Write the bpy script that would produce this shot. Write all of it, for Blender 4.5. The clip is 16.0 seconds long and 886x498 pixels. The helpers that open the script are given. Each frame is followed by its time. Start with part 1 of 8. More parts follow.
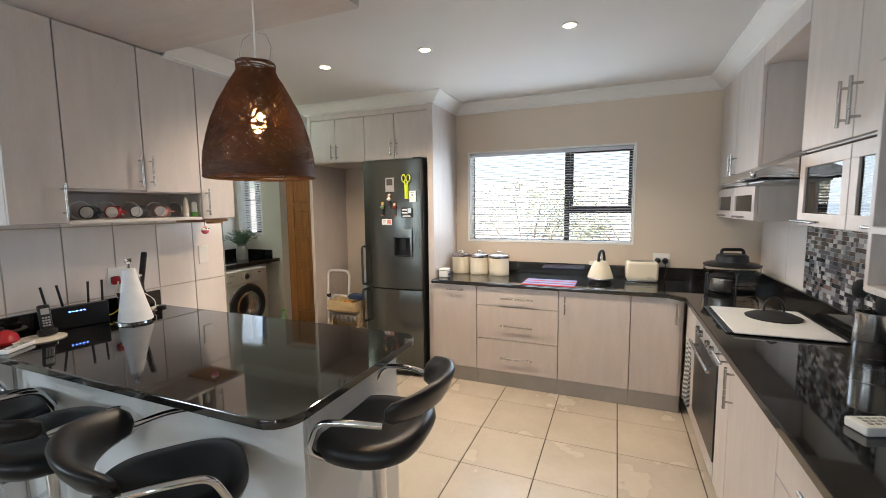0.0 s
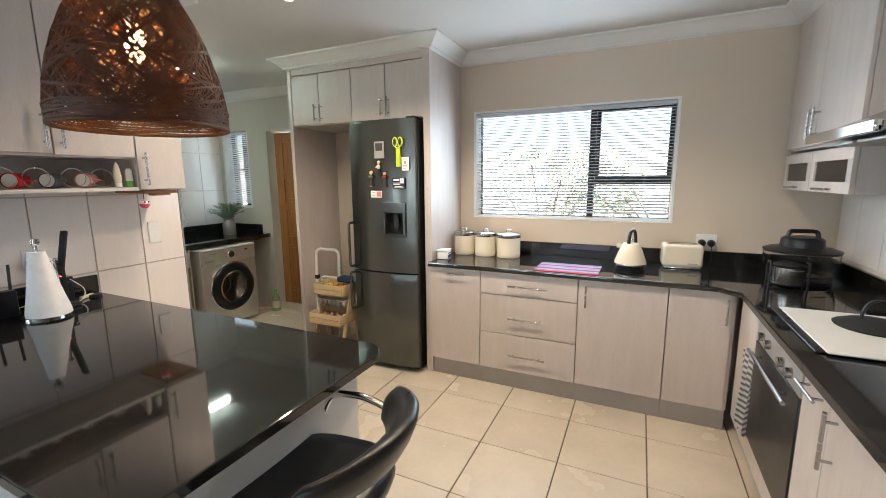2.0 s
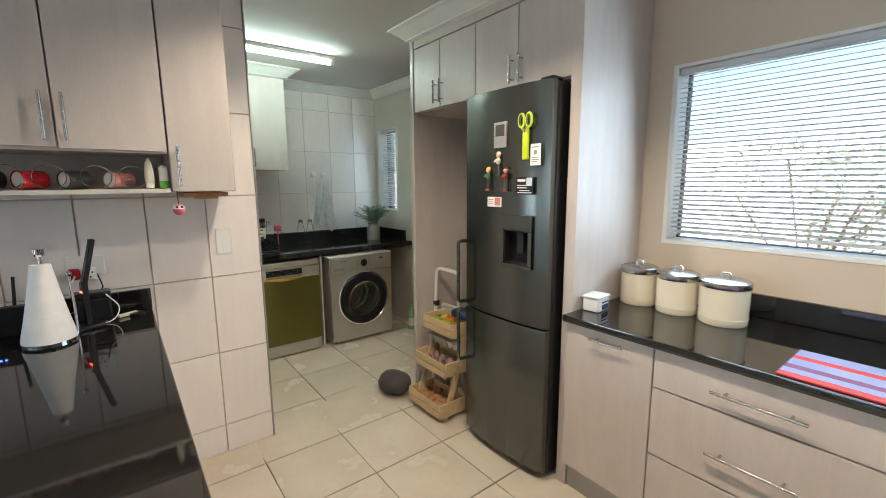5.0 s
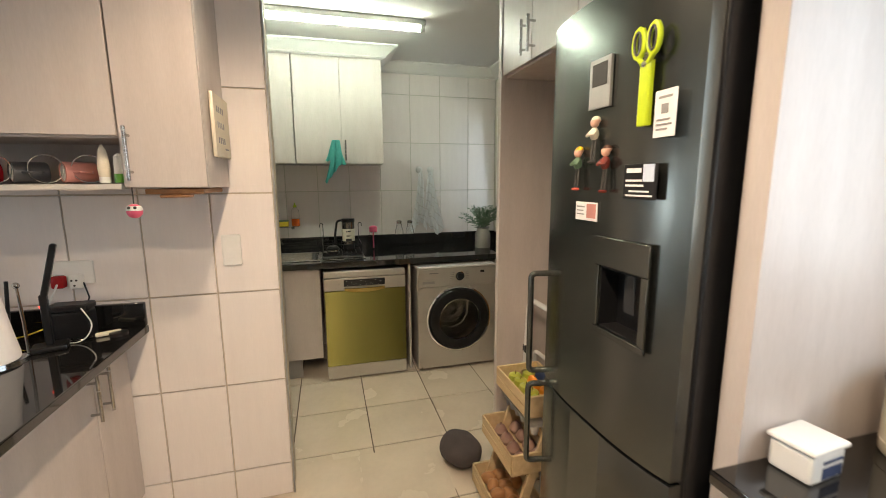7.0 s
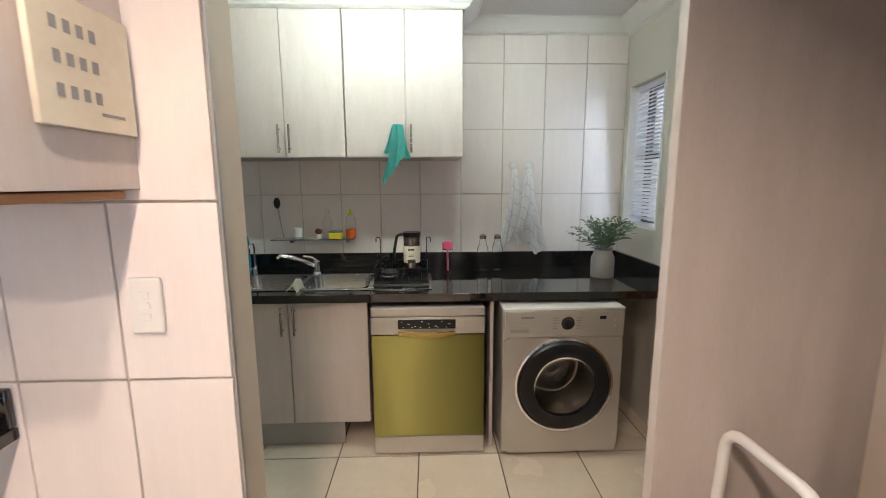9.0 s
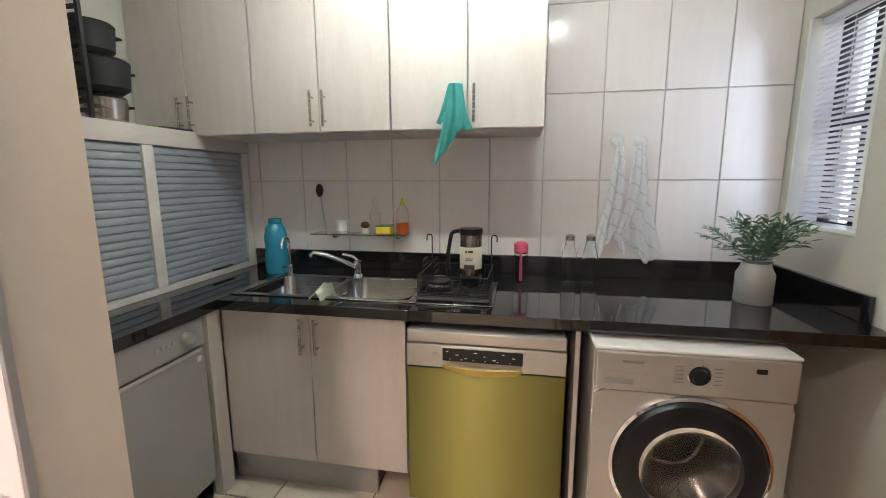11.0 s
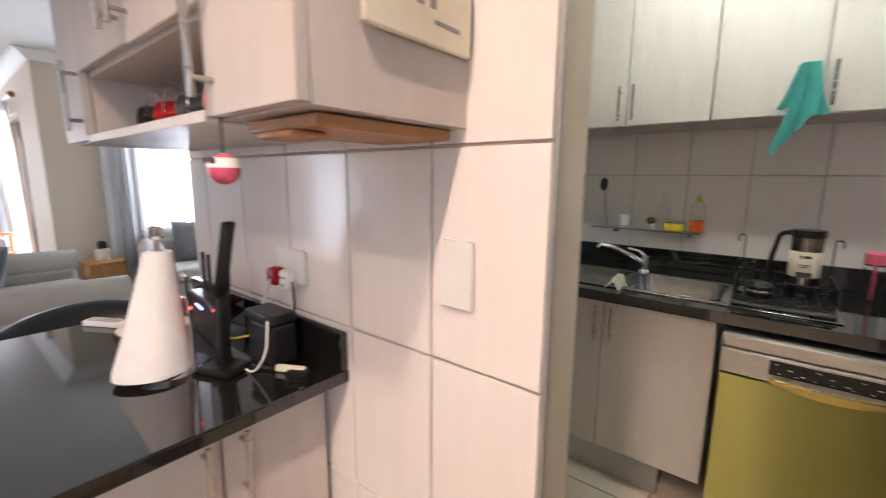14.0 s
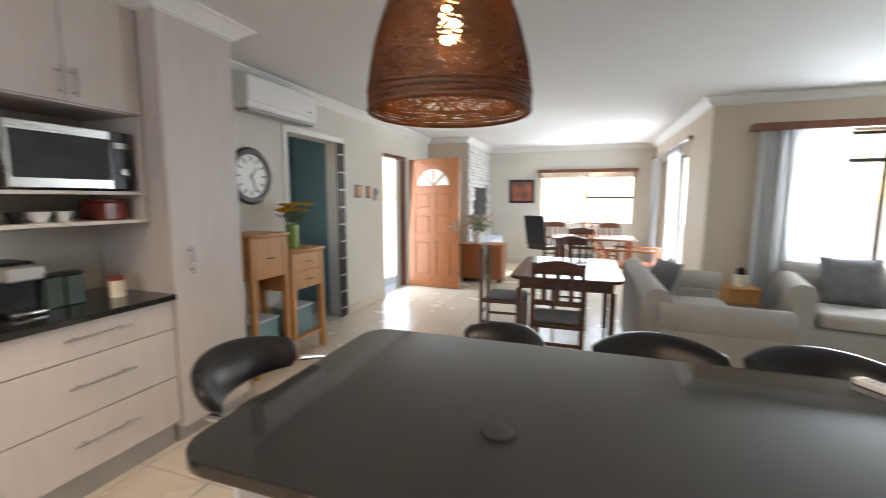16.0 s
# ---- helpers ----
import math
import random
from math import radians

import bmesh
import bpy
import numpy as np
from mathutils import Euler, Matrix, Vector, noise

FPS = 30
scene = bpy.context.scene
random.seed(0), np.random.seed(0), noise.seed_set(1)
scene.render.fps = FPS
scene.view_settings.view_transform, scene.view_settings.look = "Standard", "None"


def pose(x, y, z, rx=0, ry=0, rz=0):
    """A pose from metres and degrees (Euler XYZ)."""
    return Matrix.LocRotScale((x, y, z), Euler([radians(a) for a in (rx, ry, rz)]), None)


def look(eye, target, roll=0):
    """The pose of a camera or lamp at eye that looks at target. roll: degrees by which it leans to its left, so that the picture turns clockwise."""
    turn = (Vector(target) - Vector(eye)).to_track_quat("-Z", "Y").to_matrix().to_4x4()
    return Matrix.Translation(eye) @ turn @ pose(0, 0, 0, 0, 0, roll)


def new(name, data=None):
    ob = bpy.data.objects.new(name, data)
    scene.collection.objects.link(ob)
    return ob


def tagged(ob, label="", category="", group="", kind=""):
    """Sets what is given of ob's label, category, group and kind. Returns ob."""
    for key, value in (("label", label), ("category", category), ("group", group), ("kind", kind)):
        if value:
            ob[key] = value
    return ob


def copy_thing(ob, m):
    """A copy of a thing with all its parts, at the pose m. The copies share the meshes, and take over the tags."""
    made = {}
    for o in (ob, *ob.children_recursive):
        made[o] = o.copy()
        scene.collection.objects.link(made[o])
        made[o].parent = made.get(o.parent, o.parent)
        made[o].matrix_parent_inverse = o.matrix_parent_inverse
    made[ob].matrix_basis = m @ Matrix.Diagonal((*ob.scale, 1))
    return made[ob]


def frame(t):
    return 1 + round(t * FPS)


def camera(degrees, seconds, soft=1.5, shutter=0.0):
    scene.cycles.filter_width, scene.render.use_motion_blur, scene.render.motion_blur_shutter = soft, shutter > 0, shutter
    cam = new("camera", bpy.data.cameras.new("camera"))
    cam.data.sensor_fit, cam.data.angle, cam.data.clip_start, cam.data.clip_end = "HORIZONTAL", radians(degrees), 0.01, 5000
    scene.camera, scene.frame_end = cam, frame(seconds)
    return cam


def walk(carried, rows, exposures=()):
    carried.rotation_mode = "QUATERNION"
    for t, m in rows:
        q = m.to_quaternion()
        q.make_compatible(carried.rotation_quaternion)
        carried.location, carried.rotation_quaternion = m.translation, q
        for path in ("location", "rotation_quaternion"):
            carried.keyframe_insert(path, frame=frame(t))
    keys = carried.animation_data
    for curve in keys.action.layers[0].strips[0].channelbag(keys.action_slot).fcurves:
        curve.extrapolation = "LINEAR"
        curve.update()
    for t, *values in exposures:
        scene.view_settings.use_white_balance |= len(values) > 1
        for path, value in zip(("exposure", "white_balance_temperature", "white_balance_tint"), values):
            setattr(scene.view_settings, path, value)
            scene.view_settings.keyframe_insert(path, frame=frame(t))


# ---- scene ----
cam = camera(93.2, 16.0, soft=0.7, shutter=0.35)
PATH = [
    (0, (0.108, -0.06, 1.529), (-0.653, 1.779, 1.328), -0.6),
    (0.5, (0.076, 0.09, 1.522), (-0.700, 1.919, 1.279), -0.5),
    (1, (0.066, 0.232, 1.519), (-0.722, 2.05, 1.244), -0.5),
    (1.5, (0.058, 0.382, 1.511), (-0.745, 2.189, 1.206), -0.5),
    (2, (0.036, 0.512, 1.509), (-0.801, 2.295, 1.180), -0.5),
    (2.5, (0.006, 0.686, 1.514), (-0.904, 2.435, 1.177), -0.5),
    (3, (-0.004, 0.902, 1.508), (-1.023, 2.589, 1.168), -0.5),
    (3.5, (-0.030, 1.110, 1.504), (-1.188, 2.706, 1.165), -0.5),
    (4, (-0.087, 1.289, 1.498), (-1.385, 2.773, 1.161), -0.4),
    (4.2, (-0.120, 1.362, 1.498), (-1.474, 2.796, 1.169), -0.4),
    (6.3, (-0.532, 2.245, 1.486), (-2.354, 3.008, 1.165), -0.4),
    (6.5, (-0.598, 2.336, 1.484), (-2.448, 3.024, 1.162), -0.4),
    (7, (-0.768, 2.504, 1.484), (-2.672, 3.026, 1.163), -0.3),
    (7.5, (-0.984, 2.599, 1.479), (-2.920, 2.984, 1.157), -0.2),
    (8, (-1.231, 2.662, 1.482), (-3.187, 2.927, 1.159), -0.2),
    (8.2, (-1.336, 2.684, 1.483), (-3.295, 2.908, 1.161), -0.2),
    (10.5, (-2.280, 2.852, 1.430), (-4.239, 2.600, 1.118), -0.3),
    (11, (-2.351, 2.871, 1.403), (-4.291, 2.508, 1.077), -0.2),
    (11.5, (-2.362, 2.878, 1.356), (-4.278, 2.416, 1.018), -0.1),
    (12, (-2.376, 2.878, 1.297), (-4.266, 2.334, 0.936), -0.1),
    (12.5, (-2.374, 2.865, 1.280), (-4.236, 2.237, 0.906), -0.1),
    (13, (-2.309, 2.803, 1.308), (-4.121, 2.038, 0.940), 0.0),
    (13.5, (-2.197, 2.688, 1.358), (-3.910, 1.723, 1.006), 0.1),
    (14, (-2.084, 2.567, 1.380), (-3.625, 1.321, 1.040), 0.4),
    (14.5, (-1.952, 2.482, 1.386), (-3.158, 0.926, 1.098), 0.6),
    (15, (-1.808, 2.406, 1.389), (-2.516, 0.546, 1.128), 0.9),
    (15.2, (-1.750, 2.389, 1.393), (-2.236, 0.489, 1.136), 0.9),
    (15.5, (-1.688, 2.376, 1.404), (-1.765, 0.393, 1.155), 0.7),
    (15.8, (-1.630, 2.360, 1.422), (-1.290, 0.410, 1.177), 0.4),
    (16, (-1.594, 2.352, 1.436), (-0.958, 0.469, 1.194), 0.1),
]
walk(cam, [(t, look(eye, target, roll)) for t, eye, target, roll in PATH], [
    (0, 1.32, 6600, 12), (2.5, 1.42, 6350, 8), (4.2, 1.24, 6100, 4), (6.5, 1.27, 6900, 12), (7.5, 1.42, 7350, 14), (8.1, 1.5, 6610, 17),
    (10.3, 1.98, 6460, 22), (13, 1.93, 6560, 25), (14.2, 1.58, 6650, 21), (15, 1.2, 6400, 12), (15.5, 1.28, 6550, 12), (16, 1.34, 7100, 16)])

# ---- world, sun, large lights ----
world = bpy.data.worlds.new("world")
scene.world = world
world.use_nodes = True
wn = world.node_tree
sky = wn.nodes.new("ShaderNodeTexSky")
sky.sky_type, sky.sun_disc = "NISHITA", False
sky.sun_elevation, sky.sun_rotation = radians(42), radians(205)
wn.links.new(sky.outputs[0], wn.nodes["Background"].inputs[0])
wn.nodes["Background"].inputs[1].default_value = 0.15


def lamp(name, kind, power, m, color=(1, 1, 1), size=0.1, size_y=None, spot=None):
    d = bpy.data.lights.new(name, kind)
    d.energy, d.color = power, color
    if kind == "AREA":
        d.size = size
        if size_y:
            d.shape, d.size_y = "RECTANGLE", size_y
    elif kind == "SUN":
        d.angle = radians(size)
    else:
        d.shadow_soft_size = size
    ob = new(name, d)
    ob.matrix_world = m
    return ob


lamp("sun", "SUN", 5.0, look((-4, -10, 10), (0, 0, 0)), (1, 0.95, 0.87), 0.6)
DAY = (0.68, 0.85, 1.0)
lamp("kitchen_window_light", "AREA", 7.5, look((-0.50, 3.80, 1.62), (-0.51, 0, 1.2)), DAY, 1.40, 0.78)
lamp("laundry_window_light", "AREA", 0.6, look((-4.33, 4.02, 1.64), (-4.2, 0, 1.2)), DAY, 0.34, 0.84)
lamp("far_window_light", "AREA", 21, look((-1.6, -6.84, 1.45), (-1.5, 0, 1.0)), DAY, 1.85, 1.05)
lamp("lounge_window_light", "AREA", 46, look((-4.35, -2.975, 1.45), (-3.6, 3, 1.0)), DAY, 1.5, 1.3)
lamp("side_window_light", "AREA", 37, look((-2.78, -4.9, 1.1), (2, -4.7, 0.8)), DAY, 1.7, 1.9)
lamp("front_door_light", "AREA", 14, look((1.10, -3.52, 1.05), (-2, -3.4, 0.8)), DAY, 0.8, 1.95)
CEIL = 2.50
DOWNLIGHTS = [(-0.156, 2.40), (-1.02, 2.405), (-1.785, 2.415)]
for i, (x, y) in enumerate(DOWNLIGHTS):
    dl = lamp("downlight_lamp", "SPOT", 22, look((x, y, CEIL - 0.03), (x, y, 0)), (1, 0.82, 0.63), 0.03)
    dl.data.spot_size, dl.data.spot_blend = radians(140), 0.6
lamp("pendant_lamp", "POINT", 14, look((-1.245, 1.268, 1.888), (0, 0, 0)), (1, 0.62, 0.28), 0.02)


# ---- materials ----
def mat(name, c1, c2=None, scale=6.0, rough=0.5, metal=0.0, bump=0.0, stretch=(1, 1, 1), vary=0.0, fine=60.0, wear=0.12, coat=0.0):
    """Two scales of noise over the thing's own coordinates, a little bump, and a tone that differs from piece to piece."""
    m = bpy.data.materials.new(name)
    m.use_nodes = True
    t = m.node_tree
    b = t.nodes["Principled BSDF"]
    c2 = c2 or tuple(v * 0.85 for v in c1)
    co = t.nodes.new("ShaderNodeTexCoord")
    mp = t.nodes.new("ShaderNodeMapping")
    mp.inputs["Scale"].default_value = stretch
    t.links.new(co.outputs["Object"], mp.inputs[0])
    n1, n2 = t.nodes.new("ShaderNodeTexNoise"), t.nodes.new("ShaderNodeTexNoise")
    n1.inputs["Scale"].default_value, n1.inputs["Detail"].default_value = scale, 5
    n2.inputs["Scale"].default_value, n2.inputs["Detail"].default_value = fine, 3
    info = t.nodes.new("ShaderNodeObjectInfo")
    sh = t.nodes.new("ShaderNodeVectorMath")
    sh.operation = "MULTIPLY_ADD"
    t.links.new(info.outputs["Random"], sh.inputs[0])
    sh.inputs[1].default_value = (7, 11, 5)
    t.links.new(mp.outputs[0], sh.inputs[2])
    t.links.new(sh.outputs[0], n1.inputs["Vector"])
    t.links.new(sh.outputs[0], n2.inputs["Vector"])
    ramp = t.nodes.new("ShaderNodeMapRange")
    ramp.inputs[1].default_value, ramp.inputs[2].default_value = 0.3, 0.7
    t.links.new(n1.outputs[0], ramp.inputs[0])
    mix = t.nodes.new("ShaderNodeMix")
    mix.data_type = "RGBA"
    mix.inputs["A"].default_value, mix.inputs["B"].default_value = (*c1, 1), (*c2, 1)
    t.links.new(ramp.outputs[0], mix.inputs["Factor"])
    hsv = t.nodes.new("ShaderNodeHueSaturation")
    t.links.new(mix.outputs["Result"], hsv.inputs["Color"])
    v = t.nodes.new("ShaderNodeMath")
    v.operation = "MULTIPLY_ADD"
    t.links.new(n2.outputs[0], v.inputs[0])
    v.inputs[1].default_value, v.inputs[2].default_value = wear, 1 - wear / 2
    w = t.nodes.new("ShaderNodeMath")
    w.operation = "MULTIPLY_ADD"
    t.links.new(info.outputs["Random"], w.inputs[0])
    w.inputs[1].default_value = vary
    t.links.new(v.outputs[0], w.inputs[2])
    t.links.new(w.outputs[0], hsv.inputs["Value"])
    t.links.new(hsv.outputs[0], b.inputs["Base Color"])
    r = t.nodes.new("ShaderNodeMath")
    r.operation = "MULTIPLY_ADD"
    t.links.new(n1.outputs[0], r.inputs[0])
    r.inputs[1].default_value, r.inputs[2].default_value = 0.12 if rough > 0.15 else 0.04, max(0.0, rough - 0.06) if rough > 0.15 else max(0.0, rough - 0.02)
    t.links.new(r.outputs[0], b.inputs["Roughness"])
    b.inputs["Metallic"].default_value = metal
    b.inputs["Coat Weight"].default_value = coat
    if bump:
        bp = t.nodes.new("ShaderNodeBump")
        bp.inputs["Strength"].default_value, bp.inputs["Distance"].default_value = bump, 0.004
        t.links.new(n2.outputs[0], bp.inputs["Height"])
        t.links.new(bp.outputs[0], b.inputs["Normal"])
    return m


def glass(name, color=(1, 1, 1), rough=0.0, ior=1.45):
    m = bpy.data.materials.new(name)
    m.use_nodes = True
    b = m.node_tree.nodes["Principled BSDF"]
    b.inputs["Base Color"].default_value = (*color, 1)
    b.inputs["Transmission Weight"].default_value = 1
    b.inputs["Roughness"].default_value = rough
    b.inputs["IOR"].default_value = ior
    return m


def glow(name, color, strength):
    m = bpy.data.materials.new(name)
    m.use_nodes = True
    b = m.node_tree.nodes["Principled BSDF"]
    b.inputs["Base Color"].default_value = (*color, 1)
    b.inputs["Emission Color"].default_value = (*color, 1)
    b.inputs["Emission Strength"].default_value = strength
    return m


LAM = mat("pale_ash_laminate", (0.56, 0.50, 0.465), (0.515, 0.455, 0.42), 4, 0.42, stretch=(5, 5, 0.8), vary=0.06, fine=45, wear=0.16)
LAMH = mat("pale_ash_laminate_crossways", (0.56, 0.50, 0.465), (0.515, 0.455, 0.42), 4, 0.42, stretch=(0.8, 5, 5), vary=0.06, fine=45, wear=0.16)
EDGE = mat("white_edging", (0.66, 0.61, 0.56), None, 8, 0.4)
PAINT = mat("beige_wall_paint", (0.63, 0.535, 0.43), (0.60, 0.505, 0.40), 1.4, 0.75, bump=0.04, fine=220, wear=0.05)
PAINTG = mat("pale_wall_paint", (0.63, 0.60, 0.53), (0.60, 0.57, 0.50), 1.4, 0.75, bump=0.04, fine=220, wear=0.05)
WHITE = mat("white_paint", (0.78, 0.77, 0.74), (0.73, 0.72, 0.69), 2, 0.6, bump=0.05, fine=120, wear=0.04)
CEILM = mat("white_ceiling_paint", (0.70, 0.69, 0.67), (0.67, 0.66, 0.64), 1.2, 0.8, bump=0.08, fine=150, wear=0.04)
GRAN = mat("black_granite", (0.008, 0.0075, 0.007), (0.014, 0.013, 0.012), 140, 0.05, fine=420, wear=0.5)
FTILE = mat("cream_floor_tile", (0.66, 0.575, 0.47), (0.58, 0.50, 0.40), 3.5, 0.26, vary=0.08, bump=0.05, fine=30, wear=0.10)
GROUT = mat("grey_grout", (0.17, 0.135, 0.10), (0.13, 0.10, 0.08), 20, 0.9, bump=0.2)
WTILE = mat("glossy_pale_wall_tile", (0.83, 0.77, 0.74), (0.80, 0.74, 0.71), 4, 0.15, stretch=(6, 6, 0.8), vary=0.04, fine=30, wear=0.06)
STEEL = mat("brushed_steel", (0.50, 0.485, 0.465), (0.43, 0.415, 0.40), 3, 0.26, 1.0, stretch=(1, 1, 30), fine=60, wear=0.08)
CHROME = mat("polished_chrome", (0.80, 0.80, 0.80), (0.74, 0.74, 0.74), 3, 0.08, 1.0, wear=0.03)
FRIDGE = mat("dark_grey_steel", (0.135, 0.142, 0.130), (0.115, 0.122, 0.112), 2, 0.24, 0.9, stretch=(1, 1, 0.2), fine=50, wear=0.06)
SILVER = mat("silver_appliance_paint", (0.56, 0.53, 0.49), (0.52, 0.49, 0.45), 2, 0.33, 0.6, fine=120, wear=0.05)
DRYM = mat("grey_appliance_paint", (0.40, 0.40, 0.39), (0.36, 0.36, 0.35), 2, 0.38, 0.3, fine=120, wear=0.05)
GREENST = mat("green_gold_tinted_steel", (0.27, 0.245, 0.075), (0.22, 0.21, 0.068), 1.5, 0.36, 1.0, stretch=(2, 1, 0.3), fine=20, wear=0.02)
BLACK = mat("black_plastic", (0.009, 0.009, 0.010), (0.015, 0.015, 0.016), 12, 0.32, wear=0.2)
MATTBLK = mat("matt_black_enamel", (0.02, 0.02, 0.021), (0.035, 0.035, 0.036), 10, 0.55, wear=0.2)
LEATHER = mat("black_leatherette", (0.008, 0.008, 0.009), (0.013, 0.013, 0.014), 9, 0.30, bump=0.18, fine=260, wear=0.3)
WICKER = mat("dark_brown_wicker", (0.115, 0.045, 0.017), (0.036, 0.014, 0.006), 30, 0.6, bump=0.3, fine=120, wear=0.5)
CREAM = mat("cream_enamel", (0.78, 0.70, 0.55), (0.74, 0.66, 0.51), 4, 0.22, wear=0.05)
WPLAS = mat("white_plastic", (0.80, 0.79, 0.76), (0.76, 0.75, 0.72), 6, 0.35, wear=0.05)
PAPER = mat("white_paper", (0.82, 0.81, 0.80), (0.76, 0.75, 0.75), 25, 0.85, bump=0.2, fine=90, wear=0.06)
GREYPL = mat("grey_aluminium", (0.44, 0.43, 0.42), (0.38, 0.37, 0.36), 4, 0.4, 0.5)
SHUTTER = mat("grey_blue_shutter_plastic", (0.33, 0.35, 0.38), (0.30, 0.32, 0.35), 4, 0.4, wear=0.06)
ALUD = mat("dark_bronze_aluminium", (0.028, 0.024, 0.022), (0.04, 0.034, 0.03), 9, 0.4, 0.3)
PINE = mat("varnished_pine", (0.40, 0.175, 0.055), (0.29, 0.115, 0.035), 4, 0.35, stretch=(8, 8, 0.6), vary=0.06, bump=0.05, fine=50, wear=0.15)
REDPINE = mat("orange_red_varnished_wood", (0.36, 0.125, 0.042), (0.27, 0.085, 0.028), 4, 0.35, stretch=(8, 8, 0.6), vary=0.06, bump=0.05, fine=50, wear=0.15)
MAHOG = mat("red_brown_hardwood", (0.22, 0.070, 0.028), (0.14, 0.040, 0.016), 4, 0.28, stretch=(8, 8, 0.6), bump=0.05, fine=50, wear=0.2, coat=0.3)
DARKW = mat("dark_stained_wood", (0.13, 0.045, 0.022), (0.075, 0.025, 0.013), 4, 0.25, stretch=(1, 7, 7), fine=50, wear=0.2, coat=0.3)
OAK = mat("honey_coloured_wood", (0.56, 0.27, 0.085), (0.45, 0.20, 0.06), 4, 0.4, stretch=(8, 8, 0.7), fine=50, wear=0.15)
CRATE = mat("raw_pale_wood", (0.62, 0.47, 0.28), (0.50, 0.36, 0.20), 5, 0.7, stretch=(1, 6, 6), vary=0.1, bump=0.1, fine=60, wear=0.15)
SOFA = mat("grey_beige_upholstery", (0.43, 0.40, 0.36), (0.38, 0.35, 0.31), 6, 0.9, bump=0.25, fine=300, wear=0.12)
CUSH = mat("grey_cushion_cloth", (0.20, 0.20, 0.20), (0.13, 0.13, 0.135), 10, 0.9, bump=0.25, fine=300, wear=0.2)
CURT = mat("pale_grey_curtain_cloth", (0.82, 0.82, 0.82), (0.78, 0.78, 0.79), 5, 0.85, bump=0.15, fine=240, wear=0.06)
SLAT = mat("white_blind_slat", (0.80, 0.80, 0.80), (0.76, 0.76, 0.77), 5, 0.4, wear=0.03)
TEAL = mat("teal_cloth", (0.09, 0.52, 0.48), (0.07, 0.44, 0.41), 12, 0.9, bump=0.3, fine=300, wear=0.15)
TURQ = mat("turquoise_plastic", (0.02, 0.27, 0.40), (0.015, 0.22, 0.34), 6, 0.25, wear=0.08)
RED = mat("glossy_red_plastic", (0.45, 0.018, 0.022), (0.36, 0.012, 0.016), 6, 0.2)
PINK = mat("pink_plastic", (0.80, 0.12, 0.22), (0.70, 0.10, 0.18), 6, 0.3)
SALMON = mat("salmon_pink_glaze", (0.62, 0.28, 0.24), (0.5, 0.2, 0.17), 6, 0.3)
MAROON = mat("terracotta_red_glaze", (0.30, 0.05, 0.035), (0.22, 0.035, 0.025), 6, 0.25)
LIME = mat("lime_plastic", (0.55, 0.70, 0.02), (0.48, 0.62, 0.02), 6, 0.35)
GREEN = mat("bright_green_plastic", (0.16, 0.48, 0.06), (0.12, 0.4, 0.05), 6, 0.35)
YELLOW = mat("yellow_foam", (0.85, 0.66, 0.05), (0.75, 0.56, 0.04), 30, 0.8, bump=0.3)
ORANGE = mat("orange_liquid", (0.85, 0.17, 0.03), (0.8, 0.14, 0.02), 5, 0.15)
LEAF = mat("grey_green_leaf", (0.075, 0.15, 0.075), (0.15, 0.22, 0.13), 18, 0.55, wear=0.3)
# Leaf colour lifted well above real foliage to imitate overexposed daylight.
GARDEN = mat("glare_paled_foliage", (0.30, 0.36, 0.22), (0.46, 0.49, 0.36), 3, 0.6, wear=0.3)
PETAL = mat("yellow_petal", (0.80, 0.48, 0.01), (0.7, 0.36, 0.01), 18, 0.6)
RPETAL = mat("coral_red_petal", (0.70, 0.12, 0.08), (0.6, 0.09, 0.06), 18, 0.6)
STONE = mat("white_painted_stone", (0.62, 0.60, 0.56), (0.48, 0.46, 0.43), 9, 0.85, bump=0.5, fine=40, wear=0.2)
BLUEW = mat("blue_grey_paint", (0.20, 0.33, 0.35), (0.17, 0.29, 0.31), 2, 0.8)
PILLOWST = mat("brown_grey_cloth", (0.085, 0.07, 0.068), (0.06, 0.05, 0.05), 9, 0.95, bump=0.4, fine=220)
BAMBOO = mat("bamboo_board", (0.45, 0.22, 0.09), (0.33, 0.15, 0.06), 6, 0.5, stretch=(1, 8, 8))
CALEND = mat("cream_card", (0.74, 0.68, 0.55), (0.68, 0.61, 0.48), 8, 0.7)
INK = mat("dark_print", (0.05, 0.045, 0.04), None, 8, 0.6)
GREYINK = mat("grey_print", (0.30, 0.29, 0.28), None, 8, 0.6)
BLUEC = mat("blue_cloth", (0.03, 0.05, 0.12), (0.02, 0.035, 0.09), 10, 0.9)
LIGHTC = mat("pale_blue_cloth", (0.62, 0.68, 0.78), (0.5, 0.58, 0.72), 10, 0.9)
MAT_R = mat("red_striped_glass", (0.62, 0.06, 0.07), (0.5, 0.05, 0.06), 9, 0.25)
MAT_B = mat("lilac_blue_glass", (0.33, 0.36, 0.60), (0.26, 0.3, 0.55), 9, 0.25)
MAT_P = mat("purple_glass", (0.26, 0.10, 0.22), (0.2, 0.08, 0.18), 9, 0.25)
# Ground and boundary wall whitened in colour to stand in for glare outside.
GRAVEL = mat("glare_paled_lawn", (0.62, 0.61, 0.54), (0.70, 0.68, 0.62), 2, 0.95, bump=0.4)
PALEWALL = mat("glare_paled_plaster", (0.80, 0.78, 0.74), (0.76, 0.74, 0.70), 2, 0.9)


